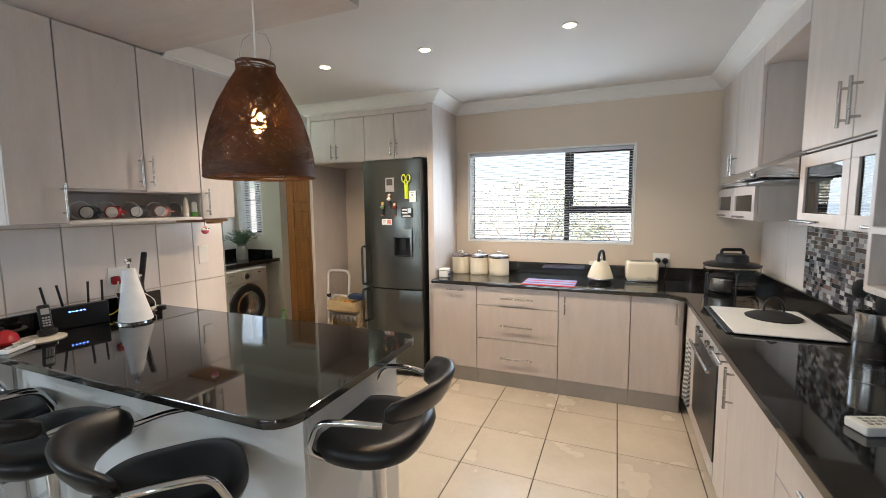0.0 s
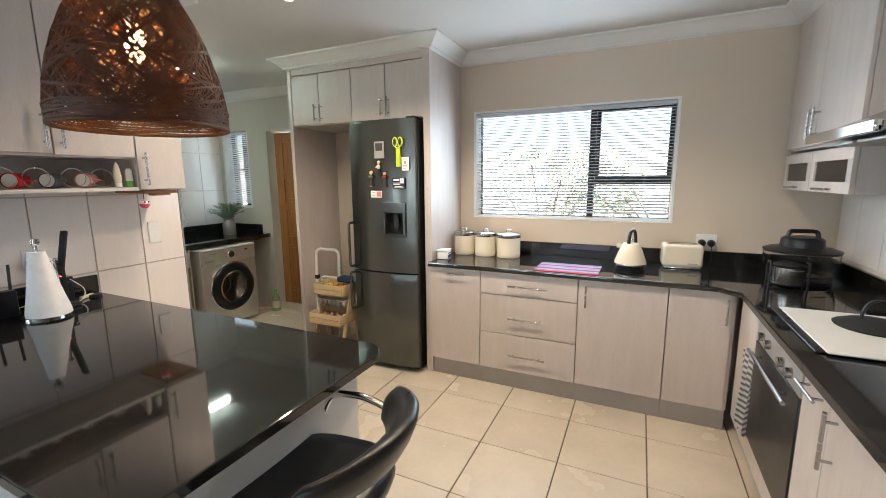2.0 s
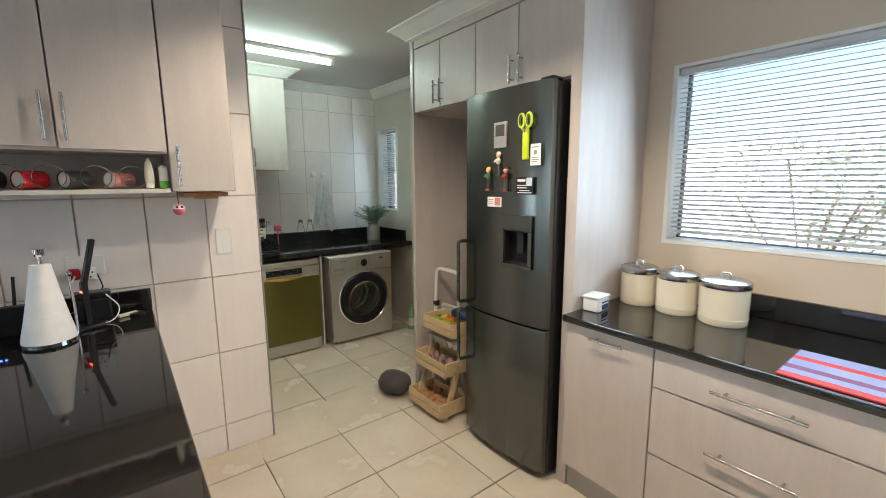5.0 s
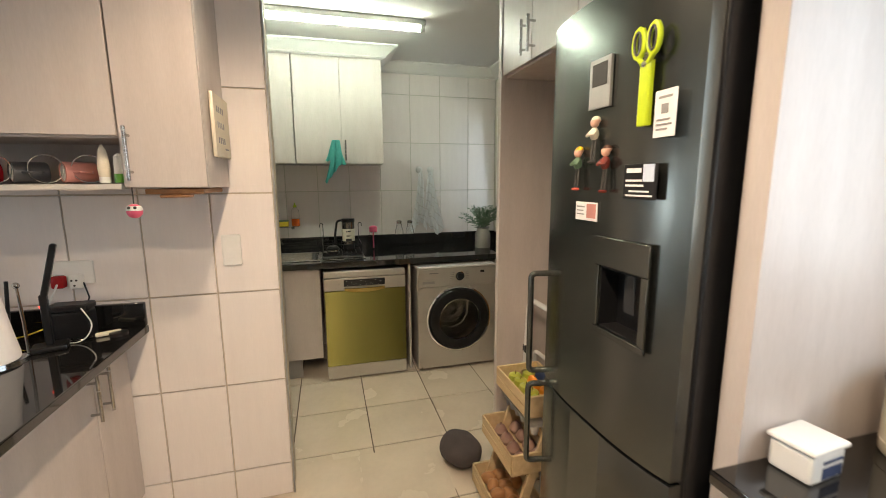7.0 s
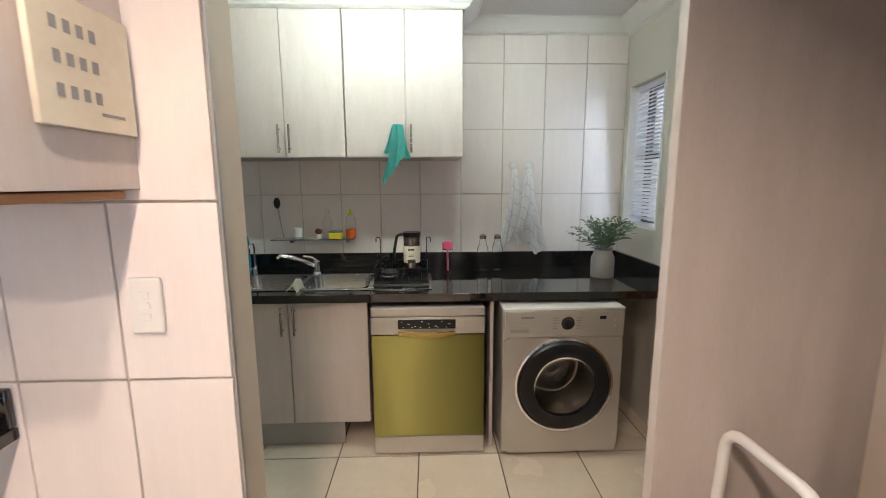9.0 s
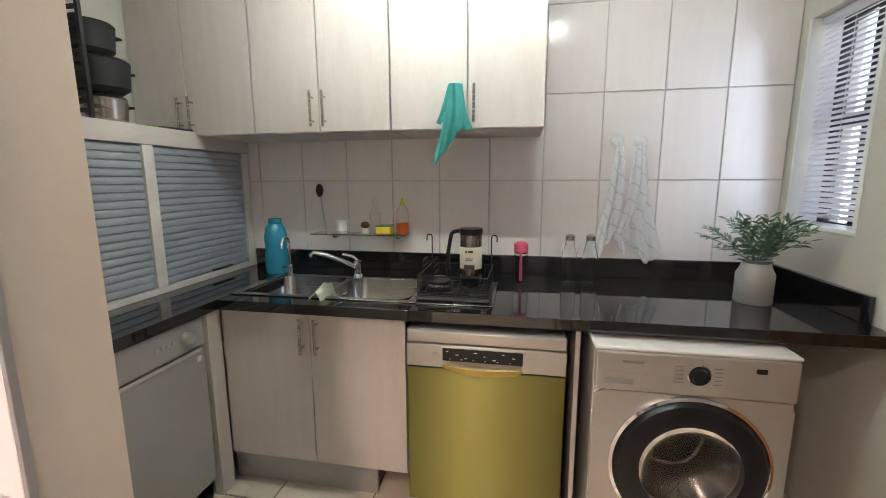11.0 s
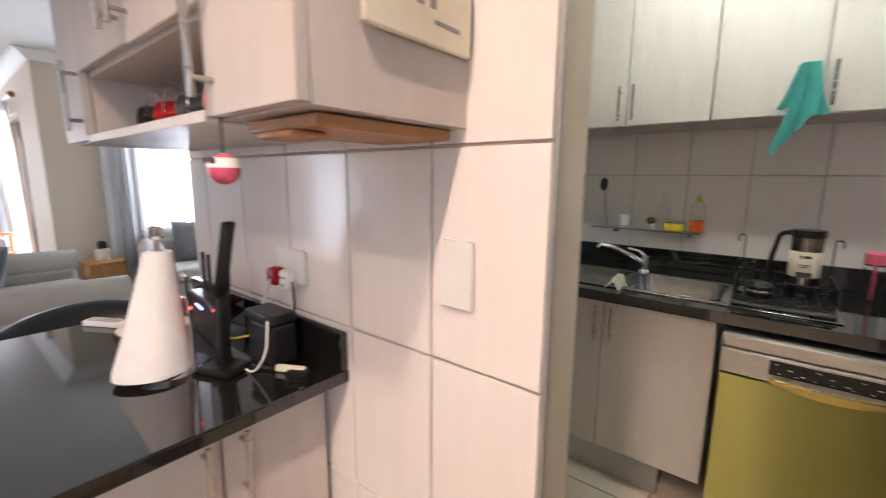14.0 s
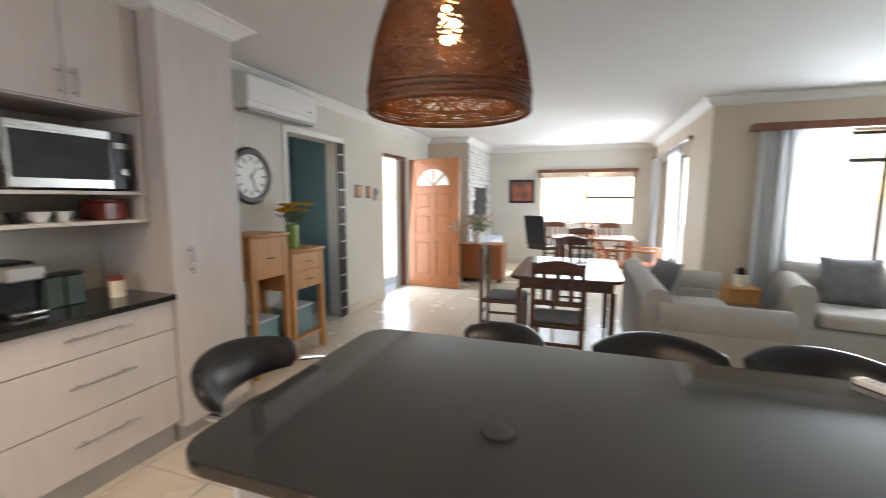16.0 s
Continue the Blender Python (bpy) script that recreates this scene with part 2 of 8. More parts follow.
def let_through(m, color, share_):
    """Thin stuff that lets light through from its other side."""
    t = m.node_tree
    tr = t.nodes.new("ShaderNodeBsdfTranslucent")
    tr.inputs[0].default_value = (*color, 1)
    mx = t.nodes.new("ShaderNodeMixShader")
    mx.inputs[0].default_value = share_
    t.links.new(t.nodes["Principled BSDF"].outputs[0], mx.inputs[1])
    t.links.new(tr.outputs[0], mx.inputs[2])
    t.links.new(mx.outputs[0], t.nodes["Material Output"].inputs[0])


let_through(CURT, (0.85, 0.85, 0.85), 0.5)
let_through(SLAT, (0.80, 0.84, 0.90), 0.5)
let_through(WICKER, (0.52, 0.20, 0.05), 0.34)
CLEAR = glass("clear_glass")
THIN = glass("thin_clear_glass", (0.97, 0.98, 0.98), 0.0, 1.16)
DRUMM = mat("dark_drum_steel", (0.50, 0.46, 0.42), (0.16, 0.15, 0.14), 30, 0.2, 1.0, wear=0.3)
SMOKE = glass("dark_glass", (0.10, 0.10, 0.10))
PORT = glass("black_tinted_glass", (0.62, 0.60, 0.58), 0.0, 1.35)
for k in (GRAN, LEATHER, BLACK, MATTBLK):
    k.node_tree.nodes["Principled BSDF"].inputs["Specular IOR Level"].default_value = 0.36
GRAN.node_tree.nodes["Principled BSDF"].inputs["Specular IOR Level"].default_value = 0.95
grain = GREENST.node_tree.nodes.new("ShaderNodeCombineXYZ")
grain.inputs[2].default_value = 1
GREENST.node_tree.links.new(grain.outputs[0], GREENST.node_tree.nodes["Principled BSDF"].inputs["Tangent"])
GREENST.node_tree.nodes["Principled BSDF"].inputs["Anisotropic"].default_value = 0.97
PLGLASS = glass("clear_plastic", (0.96, 0.96, 0.96), 0.02, 1.18)
DGREY = mat("dark_grey_plastic", (0.05, 0.05, 0.052), (0.065, 0.065, 0.067), 12, 0.5)
GOLD = mat("gold_tinted_steel", (0.62, 0.47, 0.17), (0.55, 0.41, 0.14), 3, 0.25, 1.0, wear=0.05)
SKIN = mat("painted_flesh_tone", (0.72, 0.42, 0.30), (0.66, 0.36, 0.25), 8, 0.5)
BULB = glow("warm_filament", (1.0, 0.62, 0.25), 60)
DLGLOW = glow("warm_downlight", (1.0, 0.80, 0.52), 9)
TUBEGLOW = glow("cool_tube", (0.82, 1.0, 0.90), 30)
APPLE = mat("green_apple_skin", (0.34, 0.40, 0.045), (0.42, 0.40, 0.06), 14, 0.35, wear=0.15)
ORSKIN = mat("orange_peel", (0.78, 0.27, 0.02), (0.70, 0.22, 0.02), 30, 0.45, bump=0.2)
ONION = mat("brown_onion_skin", (0.36, 0.22, 0.16), (0.24, 0.12, 0.10), 30, 0.5, wear=0.3)
LEDB = glow("blue_led", (0.1, 0.25, 1.0), 6)
LEDR = glow("red_led", (1.0, 0.05, 0.03), 8)


# ---- mesh helpers ----
def bm_new():
    return bmesh.new()


def box(bm, x0, x1, y0, y1, z0, z1, bev=0.0, seg=1):
    m = Matrix.Translation(((x0 + x1) / 2, (y0 + y1) / 2, (z0 + z1) / 2)) @ Matrix.Diagonal((abs(x1 - x0), abs(y1 - y0), abs(z1 - z0), 1))
    vs = bmesh.ops.create_cube(bm, size=1, matrix=m)["verts"]
    if bev:
        es = list({e for v in vs for e in v.link_edges})
        bmesh.ops.bevel(bm, geom=es, offset=bev, segments=seg, affect="EDGES", profile=0.5)
    return bm


def cyl(bm, p0, p1, r0, r1=None, seg=20):
    p0, p1 = Vector(p0), Vector(p1)
    d = p1 - p0
    m = Matrix.Translation((p0 + p1) / 2) @ d.to_track_quat("Z", "Y").to_matrix().to_4x4()
    bmesh.ops.create_cone(bm, cap_ends=True, segments=seg, radius1=r0, radius2=r0 if r1 is None else r1, depth=d.length, matrix=m)
    return bm


def ball(bm, c, r, sx=1, sy=1, sz=1, seg=16):
    bmesh.ops.create_uvsphere(bm, u_segments=seg, v_segments=max(6, seg // 2), radius=r, matrix=Matrix.Translation(c) @ Matrix.Diagonal((sx, sy, sz, 1)))
    return bm


def lathe(bm, profile, c=(0, 0, 0), seg=32, close=False):
    """Turns a profile of (radius, height) round the upright axis through c."""
    rings = []
    for r, z in profile:
        rings.append([bm.verts.new((c[0] + r * math.cos(2 * math.pi * i / seg), c[1] + r * math.sin(2 * math.pi * i / seg), c[2] + z)) for i in range(seg)])
    for a, b in zip(rings, rings[1:]):
        for i in range(seg):
            bm.faces.new((a[i], a[(i + 1) % seg], b[(i + 1) % seg], b[i]))
    if close:
        bm.faces.new(list(reversed(rings[0])))
        bm.faces.new(rings[-1])
    return bm


def tube(bm, pts, r, seg=10, caps=True):
    """A round bar along a line of points."""
    pts = [Vector(p) for p in pts]
    rings = []
    up = None
    for i, p in enumerate(pts):
        d = (pts[min(i + 1, len(pts) - 1)] - pts[max(i - 1, 0)]).normalized()
        if up is None:
            up = d.orthogonal().normalized()
        up = (up - d * up.dot(d)).normalized()
        side = d.cross(up)
        rings.append([bm.verts.new(p + (up * math.cos(2 * math.pi * k / seg) + side * math.sin(2 * math.pi * k / seg)) * r) for k in range(seg)])
    for a, b in zip(rings, rings[1:]):
        for k in range(seg):
            bm.faces.new((a[k], a[(k + 1) % seg], b[(k + 1) % seg], b[k]))
    if caps:
        bm.faces.new(list(reversed(rings[0])))
        bm.faces.new(rings[-1])
    return bm


def bend(pts, r=0.03, n=5):
    """Rounds the corners of a line of points."""
    pts = [Vector(p) for p in pts]
    out = [pts[0]]
    for a, b, c in zip(pts, pts[1:], pts[2:]):
        u, w = (a - b), (c - b)
        k = min(r, u.length * 0.49, w.length * 0.49)
        p, q = b + u.normalized() * k, b + w.normalized() * k
        for i in range(n + 1):
            s = i / n
            out.append(p * (1 - s) ** 2 + b * 2 * s * (1 - s) + q * s ** 2)
    return out + [pts[-1]]


def slab(bm, outline, z0, z1, bev=0.0):
    """A plate with the given outline (x, y), from z0 to z1."""
    f = bm.faces.new([bm.verts.new((x, y, z0)) for x, y in outline])
    up = bmesh.ops.extrude_face_region(bm, geom=[f])["geom"]
    vs = [g for g in up if isinstance(g, bmesh.types.BMVert)]
    bmesh.ops.translate(bm, vec=(0, 0, z1 - z0), verts=vs)
    bmesh.ops.recalc_face_normals(bm, faces=bm.faces[:])
    if bev:
        es = [e for e in bm.edges if abs(e.verts[0].co.z - e.verts[1].co.z) < 1e-6]
        bmesh.ops.bevel(bm, geom=es, offset=bev, segments=2, affect="EDGES", profile=0.5)
    return bm


def rounded(x0, x1, y0, y1, radii, n=6):
    """Outline of a rectangle with rounded corners: radii for (x0,y0), (x1,y0), (x1,y1), (x0,y1)."""
    out = []
    for (cx, cy, a0), r in zip(((x0, y0, 180), (x1, y0, 270), (x1, y1, 0), (x0, y1, 90)), radii):
        ox, oy = cx + (r if cx == x0 else -r), cy + (r if cy == y0 else -r)
        if r == 0:
            out.append((cx, cy))
        else:
            out += [(ox + r * math.cos(radians(a0 + 90 * k / n)), oy + r * math.sin(radians(a0 + 90 * k / n))) for k in range(n + 1)]
    return out


def cloth(bm, w, h, fold=0.012, waves=3.0, nx=18, nz=14, taper=1.0, seed=0, thick=0.004):
    """A hanging cloth in the xz plane from z = 0 down, with folds; taper: width at the top over that at the foot."""
    rows = []
    for j in range(nz + 1):
        s = j / nz
        ww = w * (taper + (1 - taper) * min(1, s * 1.6))
        rows.append([bm.verts.new(((i / nx - 0.5) * ww + 0.006 * math.sin(5 * s + seed), fold * (0.35 + s) * math.sin(2 * math.pi * waves * i / nx + seed + 1.3 * s), -h * s + 0.012 * math.sin(i * 1.1 + seed) * s)) for i in range(nx + 1)])
    for a, b in zip(rows, rows[1:]):
        for i in range(nx):
            bm.faces.new((a[i], a[i + 1], b[i + 1], b[i]))
    bmesh.ops.solidify(bm, geom=bm.faces[:], thickness=thick)
    return bm


def smooth(me, angle=35):
    areas = sorted(p.area for p in me.polygons)
    mid = areas[len(areas) // 2] if areas else 0
    for p in me.polygons:
        p.use_smooth = True
    me.set_sharp_from_angle(angle=radians(angle))
    for p in me.polygons:
        if (p.area > 6 * mid or p.area > 0.05) and max(abs(c) for c in p.normal) > 0.9999:
            p.use_smooth = False


def mesh(name, bm, material, angle=35):
    bmesh.ops.recalc_face_normals(bm, faces=bm.faces[:])
    me = bpy.data.meshes.new(name)
    bm.to_mesh(me)
    bm.free()
    for k in material if isinstance(material, (list, tuple)) else [material]:
        me.materials.append(k)
    smooth(me, angle)
    return me


MATS = {}


def thing(name, m, label, category, group="", kind=""):
    """An empty at the thing's base, to which its parts belong."""
    ob = new(name)
    ob.empty_display_size = 0.1
    ob.matrix_basis = m
    MATS[ob.name] = m
    return tagged(ob, label, category, group, kind)


def part(name, bm, material, parent, label="", at=None, angle=35):
    """One mesh under a thing or a part. at: its own place in the parent's frame."""
    ob = new(name, mesh(name, bm, material, angle))
    ob.parent = parent
    if at is not None:
        ob.matrix_basis = at
    return tagged(ob, label)


def single(name, bm, material, label, category, m=None, group="", kind="", angle=35):
    ob = new(name, mesh(name, bm, material, angle))
    if m is not None:
        ob.matrix_basis = m
    return tagged(ob, label, category, group, kind)


def structure(name, bm, material, label, category):
    return single(name, bm, material, label, category, kind="structure")


def share(name, me, parent, at):
    """A piece that shares its mesh with the others of its kind."""
    ob = new(name, me)
    ob.parent = parent
    ob.matrix_basis = at
    return ob


def bars(parent, m, rows, material=INK, name="print"):
    """Lines of print as plain bars: (x, z, width, height) in the plane of m, facing its -y."""
    bm = bm_new()
    for x, z, w, h in rows:
        box(bm, x, x + w, -0.0012, 0.0004, z, z + h)
    return tagged(part(name, bm, material, parent, at=m), kind="stuff")


# ---- large structure ----
XR, YB, XL, YL, YF = 1.16, 3.885, -4.618, 4.08, -6.9      # right wall, window wall, laundry back wall, laundry side wall, far wall


def wall_boxes(name, pieces, material, label):
    bm = bm_new()
    for p in pieces:
        box(bm, *p)
    return structure(name, bm, material, label, "wall")


structure("floor", box(bm_new(), -6.2, 1.5, -7.2, 4.3, -0.15, -0.006), GROUT, "grey cement bed under cream floor tiles", "floor")
structure("ceiling", box(bm_new(), -6.2, 1.5, -7.2, 4.3, CEIL, CEIL + 0.12), CEILM, "smooth white painted ceiling", "ceiling")
WX0, WX1, WZ0, WZ1 = -1.252, 0.252, 1.184, 2.050           # kitchen window
wall_boxes("wall_north", [(-2.66, WX0, YB, YB + 0.22, 0, CEIL), (WX1, XR + 0.2, YB, YB + 0.22, 0, CEIL),
                          (WX0, WX1, YB, YB + 0.22, 0, WZ0), (WX0, WX1, YB, YB + 0.22, WZ1, CEIL)], PAINT, "beige painted wall with a wide window")
DY0, DY1, FY0, FY1 = -2.02, -1.08, -3.95, -3.12              # openings in the right-hand wall
wall_boxes("wall_east", [(XR, XR + 0.2, DY1, YB, 0, CEIL), (XR, XR + 0.2, DY0, DY1, 2.07, CEIL), (XR, XR + 0.2, FY1, DY0, 0, CEIL),
                         (XR, XR + 0.2, FY0, FY1, 2.08, CEIL), (XR, XR + 0.2, YF, FY0, 0, CEIL)], PAINTG, "pale painted wall with two doorways")
LW = (-4.56, -4.13, 1.19, 2.08)                               # laundry window
LD = (-3.83, -2.98, 2.06)                                     # laundry door
wall_boxes("wall_laundry_side", [(XL - 0.2, LW[0], YL, YL + 0.22, 0, CEIL), (LW[0], LW[1], YL, YL + 0.22, 0, LW[2]), (LW[0], LW[1], YL, YL + 0.22, LW[3], CEIL),
                                 (LW[1], LD[0], YL, YL + 0.22, 0, CEIL), (LD[0], LD[1], YL, YL + 0.22, LD[2], CEIL), (LD[1], -2.66, YL, YL + 0.22, 0, CEIL)],
           PAINTG, "pale painted laundry wall with a narrow window")
wall_boxes("wall_laundry_back", [(XL - 0.2, XL, 0.75, YL, 0, CEIL)], PAINTG, "tiled laundry wall")
wall_boxes("wall_laundry_end", [(XL, -2.838, 0.75, 0.95, 0, CEIL)], PAINTG, "pale painted wall at the end of the laundry")
wall_boxes("wall_partition", [(-2.838, -2.717, 0.87, 2.284, 0, CEIL)], PAINT, "beige partition wall between kitchen and laundry")
FW = (-2.52, -0.66, 0.90, 1.99)                               # far window
wall_boxes("wall_south", [(-2.85, FW[0], YF - 0.2, YF, 0, CEIL), (FW[1], XR + 0.2, YF - 0.2, YF, 0, CEIL), (FW[0], FW[1], YF - 0.2, YF, 0, FW[2]),
                          (FW[0], FW[1], YF - 0.2, YF, FW[3], CEIL)], PAINTG, "pale painted far wall with a wide window")
SW = (-5.8, -4.0, 2.06)                                       # side window, from the floor
wall_boxes("wall_far_side", [(-3.05, -2.85, -4.0, -2.94, 0, CEIL), (-3.05, -2.85, -7.1, -5.8, 0, CEIL), (-3.05, -2.85, -5.8, -4.0, 2.06, CEIL)], PAINT, "beige wall with a tall glazed opening")
GW = (-5.15, -3.65, 0.72, 2.10)                               # lounge window
wall_boxes("wall_lounge", [(GW[1], -3.05, -3.14, -2.94, 0, CEIL), (-6.0, GW[0], -3.14, -2.94, 0, CEIL), (GW[0], GW[1], -3.14, -2.94, 0, GW[2]),
                           (GW[0], GW[1], -3.14, -2.94, GW[3], CEIL)], PAINT, "beige lounge wall with a wide window")
wall_boxes("wall_west", [(-6.0, -5.8, -2.94, 0.75, 0, CEIL)], PAINTG, "plain pale wall closing the lounge")
wall_boxes("wall_lounge_north", [(-5.8, XL, 0.75, 0.95, 0, CEIL)], PAINTG, "plain pale wall closing the lounge")
wall_boxes("wall_chimney", [(0.45, XR, -6.9, -5.0, 0, CEIL)], PAINT, "beige chimney breast")
# The gap in the unseen side wall is added to let daylight in.
wall_boxes("wall_passage", [(2.2, 2.3, -2.6, -0.5, 0, CEIL), (XR + 0.2, 2.2, -2.6, -2.5, 0, CEIL), (XR + 0.2, 2.2, -0.6, -0.5, 0, 0.9), (XR + 0.2, 2.2, -0.6, -0.5, 2.1, CEIL)], BLUEW, "blue-grey wall in the room past the doorway")
structure("floor_passage", box(bm_new(), XR + 0.2, 2.3, -2.6, -0.5, -0.15, -0.002), FTILE, "cream tiled floor past the doorway", "floor")
structure("ceiling_passage", box(bm_new(), XR + 0.2, 2.3, -2.6, -0.5, CEIL, CEIL + 0.1), CEILM, "white ceiling past the doorway", "ceiling")

# skirting and plastered jambs
bm = bm_new()
for p in ((XR - 0.014, XR, FY1, DY0, 0, 0.09), (XR - 0.014, XR, DY1, 0.14, 0, 0.09), (-2.84, LD[0] - 0.02, YL - 0.014, YL, 0, 0.09), (-3.05, -2.836, -4.0, -2.94, 0, 0.09), (-2.84, XR, YF, YF + 0.014, 0, 0.09)):
    box(bm, *p, 0.003)
box(bm, -3.98, LD[0] - 0.06, YL - 0.014, YL, 0, 0.09, 0.003)
structure("baseboard", bm, FTILE, "cream tile skirting along the walls", "baseboard")


def cornice_run(bm, a, b, e0=0, e1=0, z=CEIL, size=0.108):
    """A stepped moulding along the wall from a to b, with the room on its left; its ends mitred for outer (1) or inner (-1) corners."""
    a, b = Vector((*a, 0)), Vector((*b, 0))
    d = (b - a).normalized()
    n = Vector((-d.y, d.x, 0))
    prof = [(0, 0), (size, 0), (size, 0.016), (size * 0.86, 0.022), (size * 0.74, 0.034), (size * 0.52, 0.056), (size * 0.34, 0.078), (size * 0.24, 0.088), (size * 0.22, 0.098), (0.0, 0.112)]
    rings = []
    for p, ext in ((a, -e0), (b, e1)):
        rings.append([bm.verts.new(p + n * u + d * ext * u + Vector((0, 0, z - w * 0.79))) for u, w in prof])
    k = len(prof)
    for i in range(k):
        bm.faces.new((rings[0][i], rings[0][(i + 1) % k], rings[1][(i + 1) % k], rings[1][i]))
    bm.faces.new(rings[0])
    bm.faces.new(list(reversed(rings[1])))


bm = bm_new()
UX, UY = 0.85, 3.32                                           # faces of the right-hand uppers and of the fridge surround
for a, b, e0, e1 in (
        ((UX, YB), (-1.37, YB), -1, -1), ((-1.37, YB), (-1.37, UY), -1, 1), ((-1.37, UY), (-2.715, UY), 1, 1), ((-2.715, UY), (-2.715, YL), 1, -1), ((-2.70, YL), (XL, YL), -1, -1),
        ((XL, YL), (XL, 2.965), -1, -1), ((XL, 2.965), (-4.205, 2.965), -1, 1), ((-4.205, 2.965), (-4.205, 0.95), 1, -1), ((UX, 1.36), (UX, YB), -1, -1), ((0.70, 0.65), (0.70, 1.362), -1, 1),
        ((0.70, 1.362), (UX, 1.362), 1, -1), ((0.57, 0.145), (0.57, 0.65), 1, 1), ((0.57, 0.65), (0.70, 0.65), 1, -1), ((XR, 0.145), (0.57, 0.145), -1, 1), ((XR, -5.0), (XR, 0.145), -1, -1),
        ((0.45, -5.0), (XR, -5.0), 1, -1), ((0.45, YF), (0.45, -5.0), -1, 1), ((-2.85, YF), (0.45, YF), -1, -1), ((-2.85, -2.94), (-2.85, YF), 1, -1), ((-5.8, -2.94), (-2.85, -2.94), -1, 1),
        ((-2.372, 2.120), (-2.372, 1.67), 1, 0), ((-2.72, 2.120), (-2.372, 2.120), 0, 1), ((-2.84, 0.95), (-2.84, 2.29), -1, 0)):
    cornice_run(bm, a, b, e0, e1)
structure("trim", bm, WHITE, "white stepped cornice along the ceiling", "trim")

# ---- camera-side hung panel over the breakfast bar ----
hp = thing("ceiling_panel", pose(-1.66, 1.3, 2.43), "laminate panel hung under the ceiling over the bar", "ceiling panel")
part("board", box(bm_new(), -0.71, 0.66, -0.36, 0.352, 0, 0.035, 0.002), LAMH, hp)
part("hanger_box", box(bm_new(), -0.71, 0.50, -0.26, 0.26, 0.036, 0.069, 0.002), LAMH, hp)


# ---- windows ----
def window(name, m, w, h, bars_x, bars_y, label, frame_mat=ALUD, depth=0.05):
    """A framed window; local x along it, z up, origin at its lower left corner, y outwards."""
    win = thing(name, m, label, "window", kind="structure")
    bm = bm_new()
    t = 0.024
    box(bm, 0, w, 0, depth, 0, t, 0.003), box(bm, 0, w, 0, depth, h - t, h, 0.003)
    box(bm, 0, t, 0, depth, t, h - t, 0.003), box(bm, w - t, w, 0, depth, t, h - t, 0.003)
    part("window_frame", bm, frame_mat, win)
    for x in bars_x:
        part("mullion", box(bm_new(), x - 0.023, x + 0.023, 0.001, depth - 0.001, t, h - t, 0.003), frame_mat, win)
    for x0, x1, z in bars_y:
        part("transom", box(bm_new(), x0, x1, 0.002, depth - 0.002, z - 0.018, z + 0.018, 0.003), frame_mat, win)
    xs = [t] + list(bars_x) + [w - t]
    for a, b in zip(xs, xs[1:]):
        p = part("pane", box(bm_new(), a, b, 0.022, 0.027, t, h - t), CLEAR, win)
        p.visible_shadow = False
    return win


def blind(m, w, h, label, pitch=0.0225, tilt=18, cord=True):
    """A venetian blind hung from its head rail; local x along it, z down from 0."""
    b = thing("venetian_blind", m, label, "blind")
    part("head_rail", box(bm_new(), 0, w, -0.018, 0.018, -0.028, 0, 0.003), SLAT, b)
    bm = bm_new()
    for i in range(5):
        u = i / 4 - 0.5
        for x in (0.004, w - 0.004):
            bm.verts.new((x, u * 0.025, -0.0022 * (2 * u) ** 2 + 0.0008))
    bm.verts.ensure_lookup_table()
    for i in range(4):
        bm.faces.new([bm.verts[k] for k in (2 * i, 2 * i + 1, 2 * i + 3, 2 * i + 2)])
    bmesh.ops.solidify(bm, geom=bm.faces[:], thickness=0.0008)
    me = mesh("slat", bm, SLAT)
    n = int((h - 0.06) / pitch)
    for i in range(n):
        share("slat", me, b, pose(0, 0, -0.042 - i * pitch, tilt, 0, 0))
    part("bottom_rail", box(bm_new(), 0, w, -0.013, 0.013, -0.05 - n * pitch, -0.036 - n * pitch, 0.003), SLAT, b)
    for x in (w * 0.12, w * 0.5, w * 0.88):
        part("ladder_cord", box(bm_new(), x - 0.001, x + 0.001, -0.014, -0.0128, -0.045 - n * pitch, -0.028), WPLAS, b)
    return b


win_k = window("window_1", pose(WX0, YB + 0.12, WZ0), WX1 - WX0, WZ1 - WZ0, [0.93], [(0.93, 1.48, 0.29)], "dark aluminium kitchen window with an opening sash")
bm = bm_new()
for q in ((0.957, 1.478, 0.311, 0.339), (0.957, 1.478, 0.812, 0.838), (0.957, 0.985, 0.3395, 0.8115), (1.450, 1.478, 0.3395, 0.8115)):
    box(bm, q[0], q[1], -0.012, 0.020, q[2], q[3], 0.003)
sash = part("sash", bm, ALUD, win_k, "dark opening sash")
part("catch", box(bm_new(), 0.96, 0.975, -0.03, -0.0125, 0.50, 0.60, 0.003), ALUD, sash)
blind(pose(WX0 + 0.026, YB + 0.03, WZ1 - 0.018), WX1 - WX0 - 0.052, WZ1 - WZ0 - 0.045, "white venetian blind lowered over the kitchen window", tilt=19)
bm = bm_new()
for q in ((WX0, WX1, WZ0, WZ0 + 0.022), (WX0, WX1, WZ1 - 0.016, WZ1), (WX0, WX0 + 0.022, WZ0 + 0.0221, WZ1 - 0.0161), (WX1 - 0.022, WX1, WZ0 + 0.0221, WZ1 - 0.0161)):
    box(bm, q[0], q[1], YB - 0.004, YB + 0.118, q[2], q[3], 0.002)
structure("window_lining", bm, WPLAS, "white lining round the kitchen window", "window lining")
bm = bm_new()
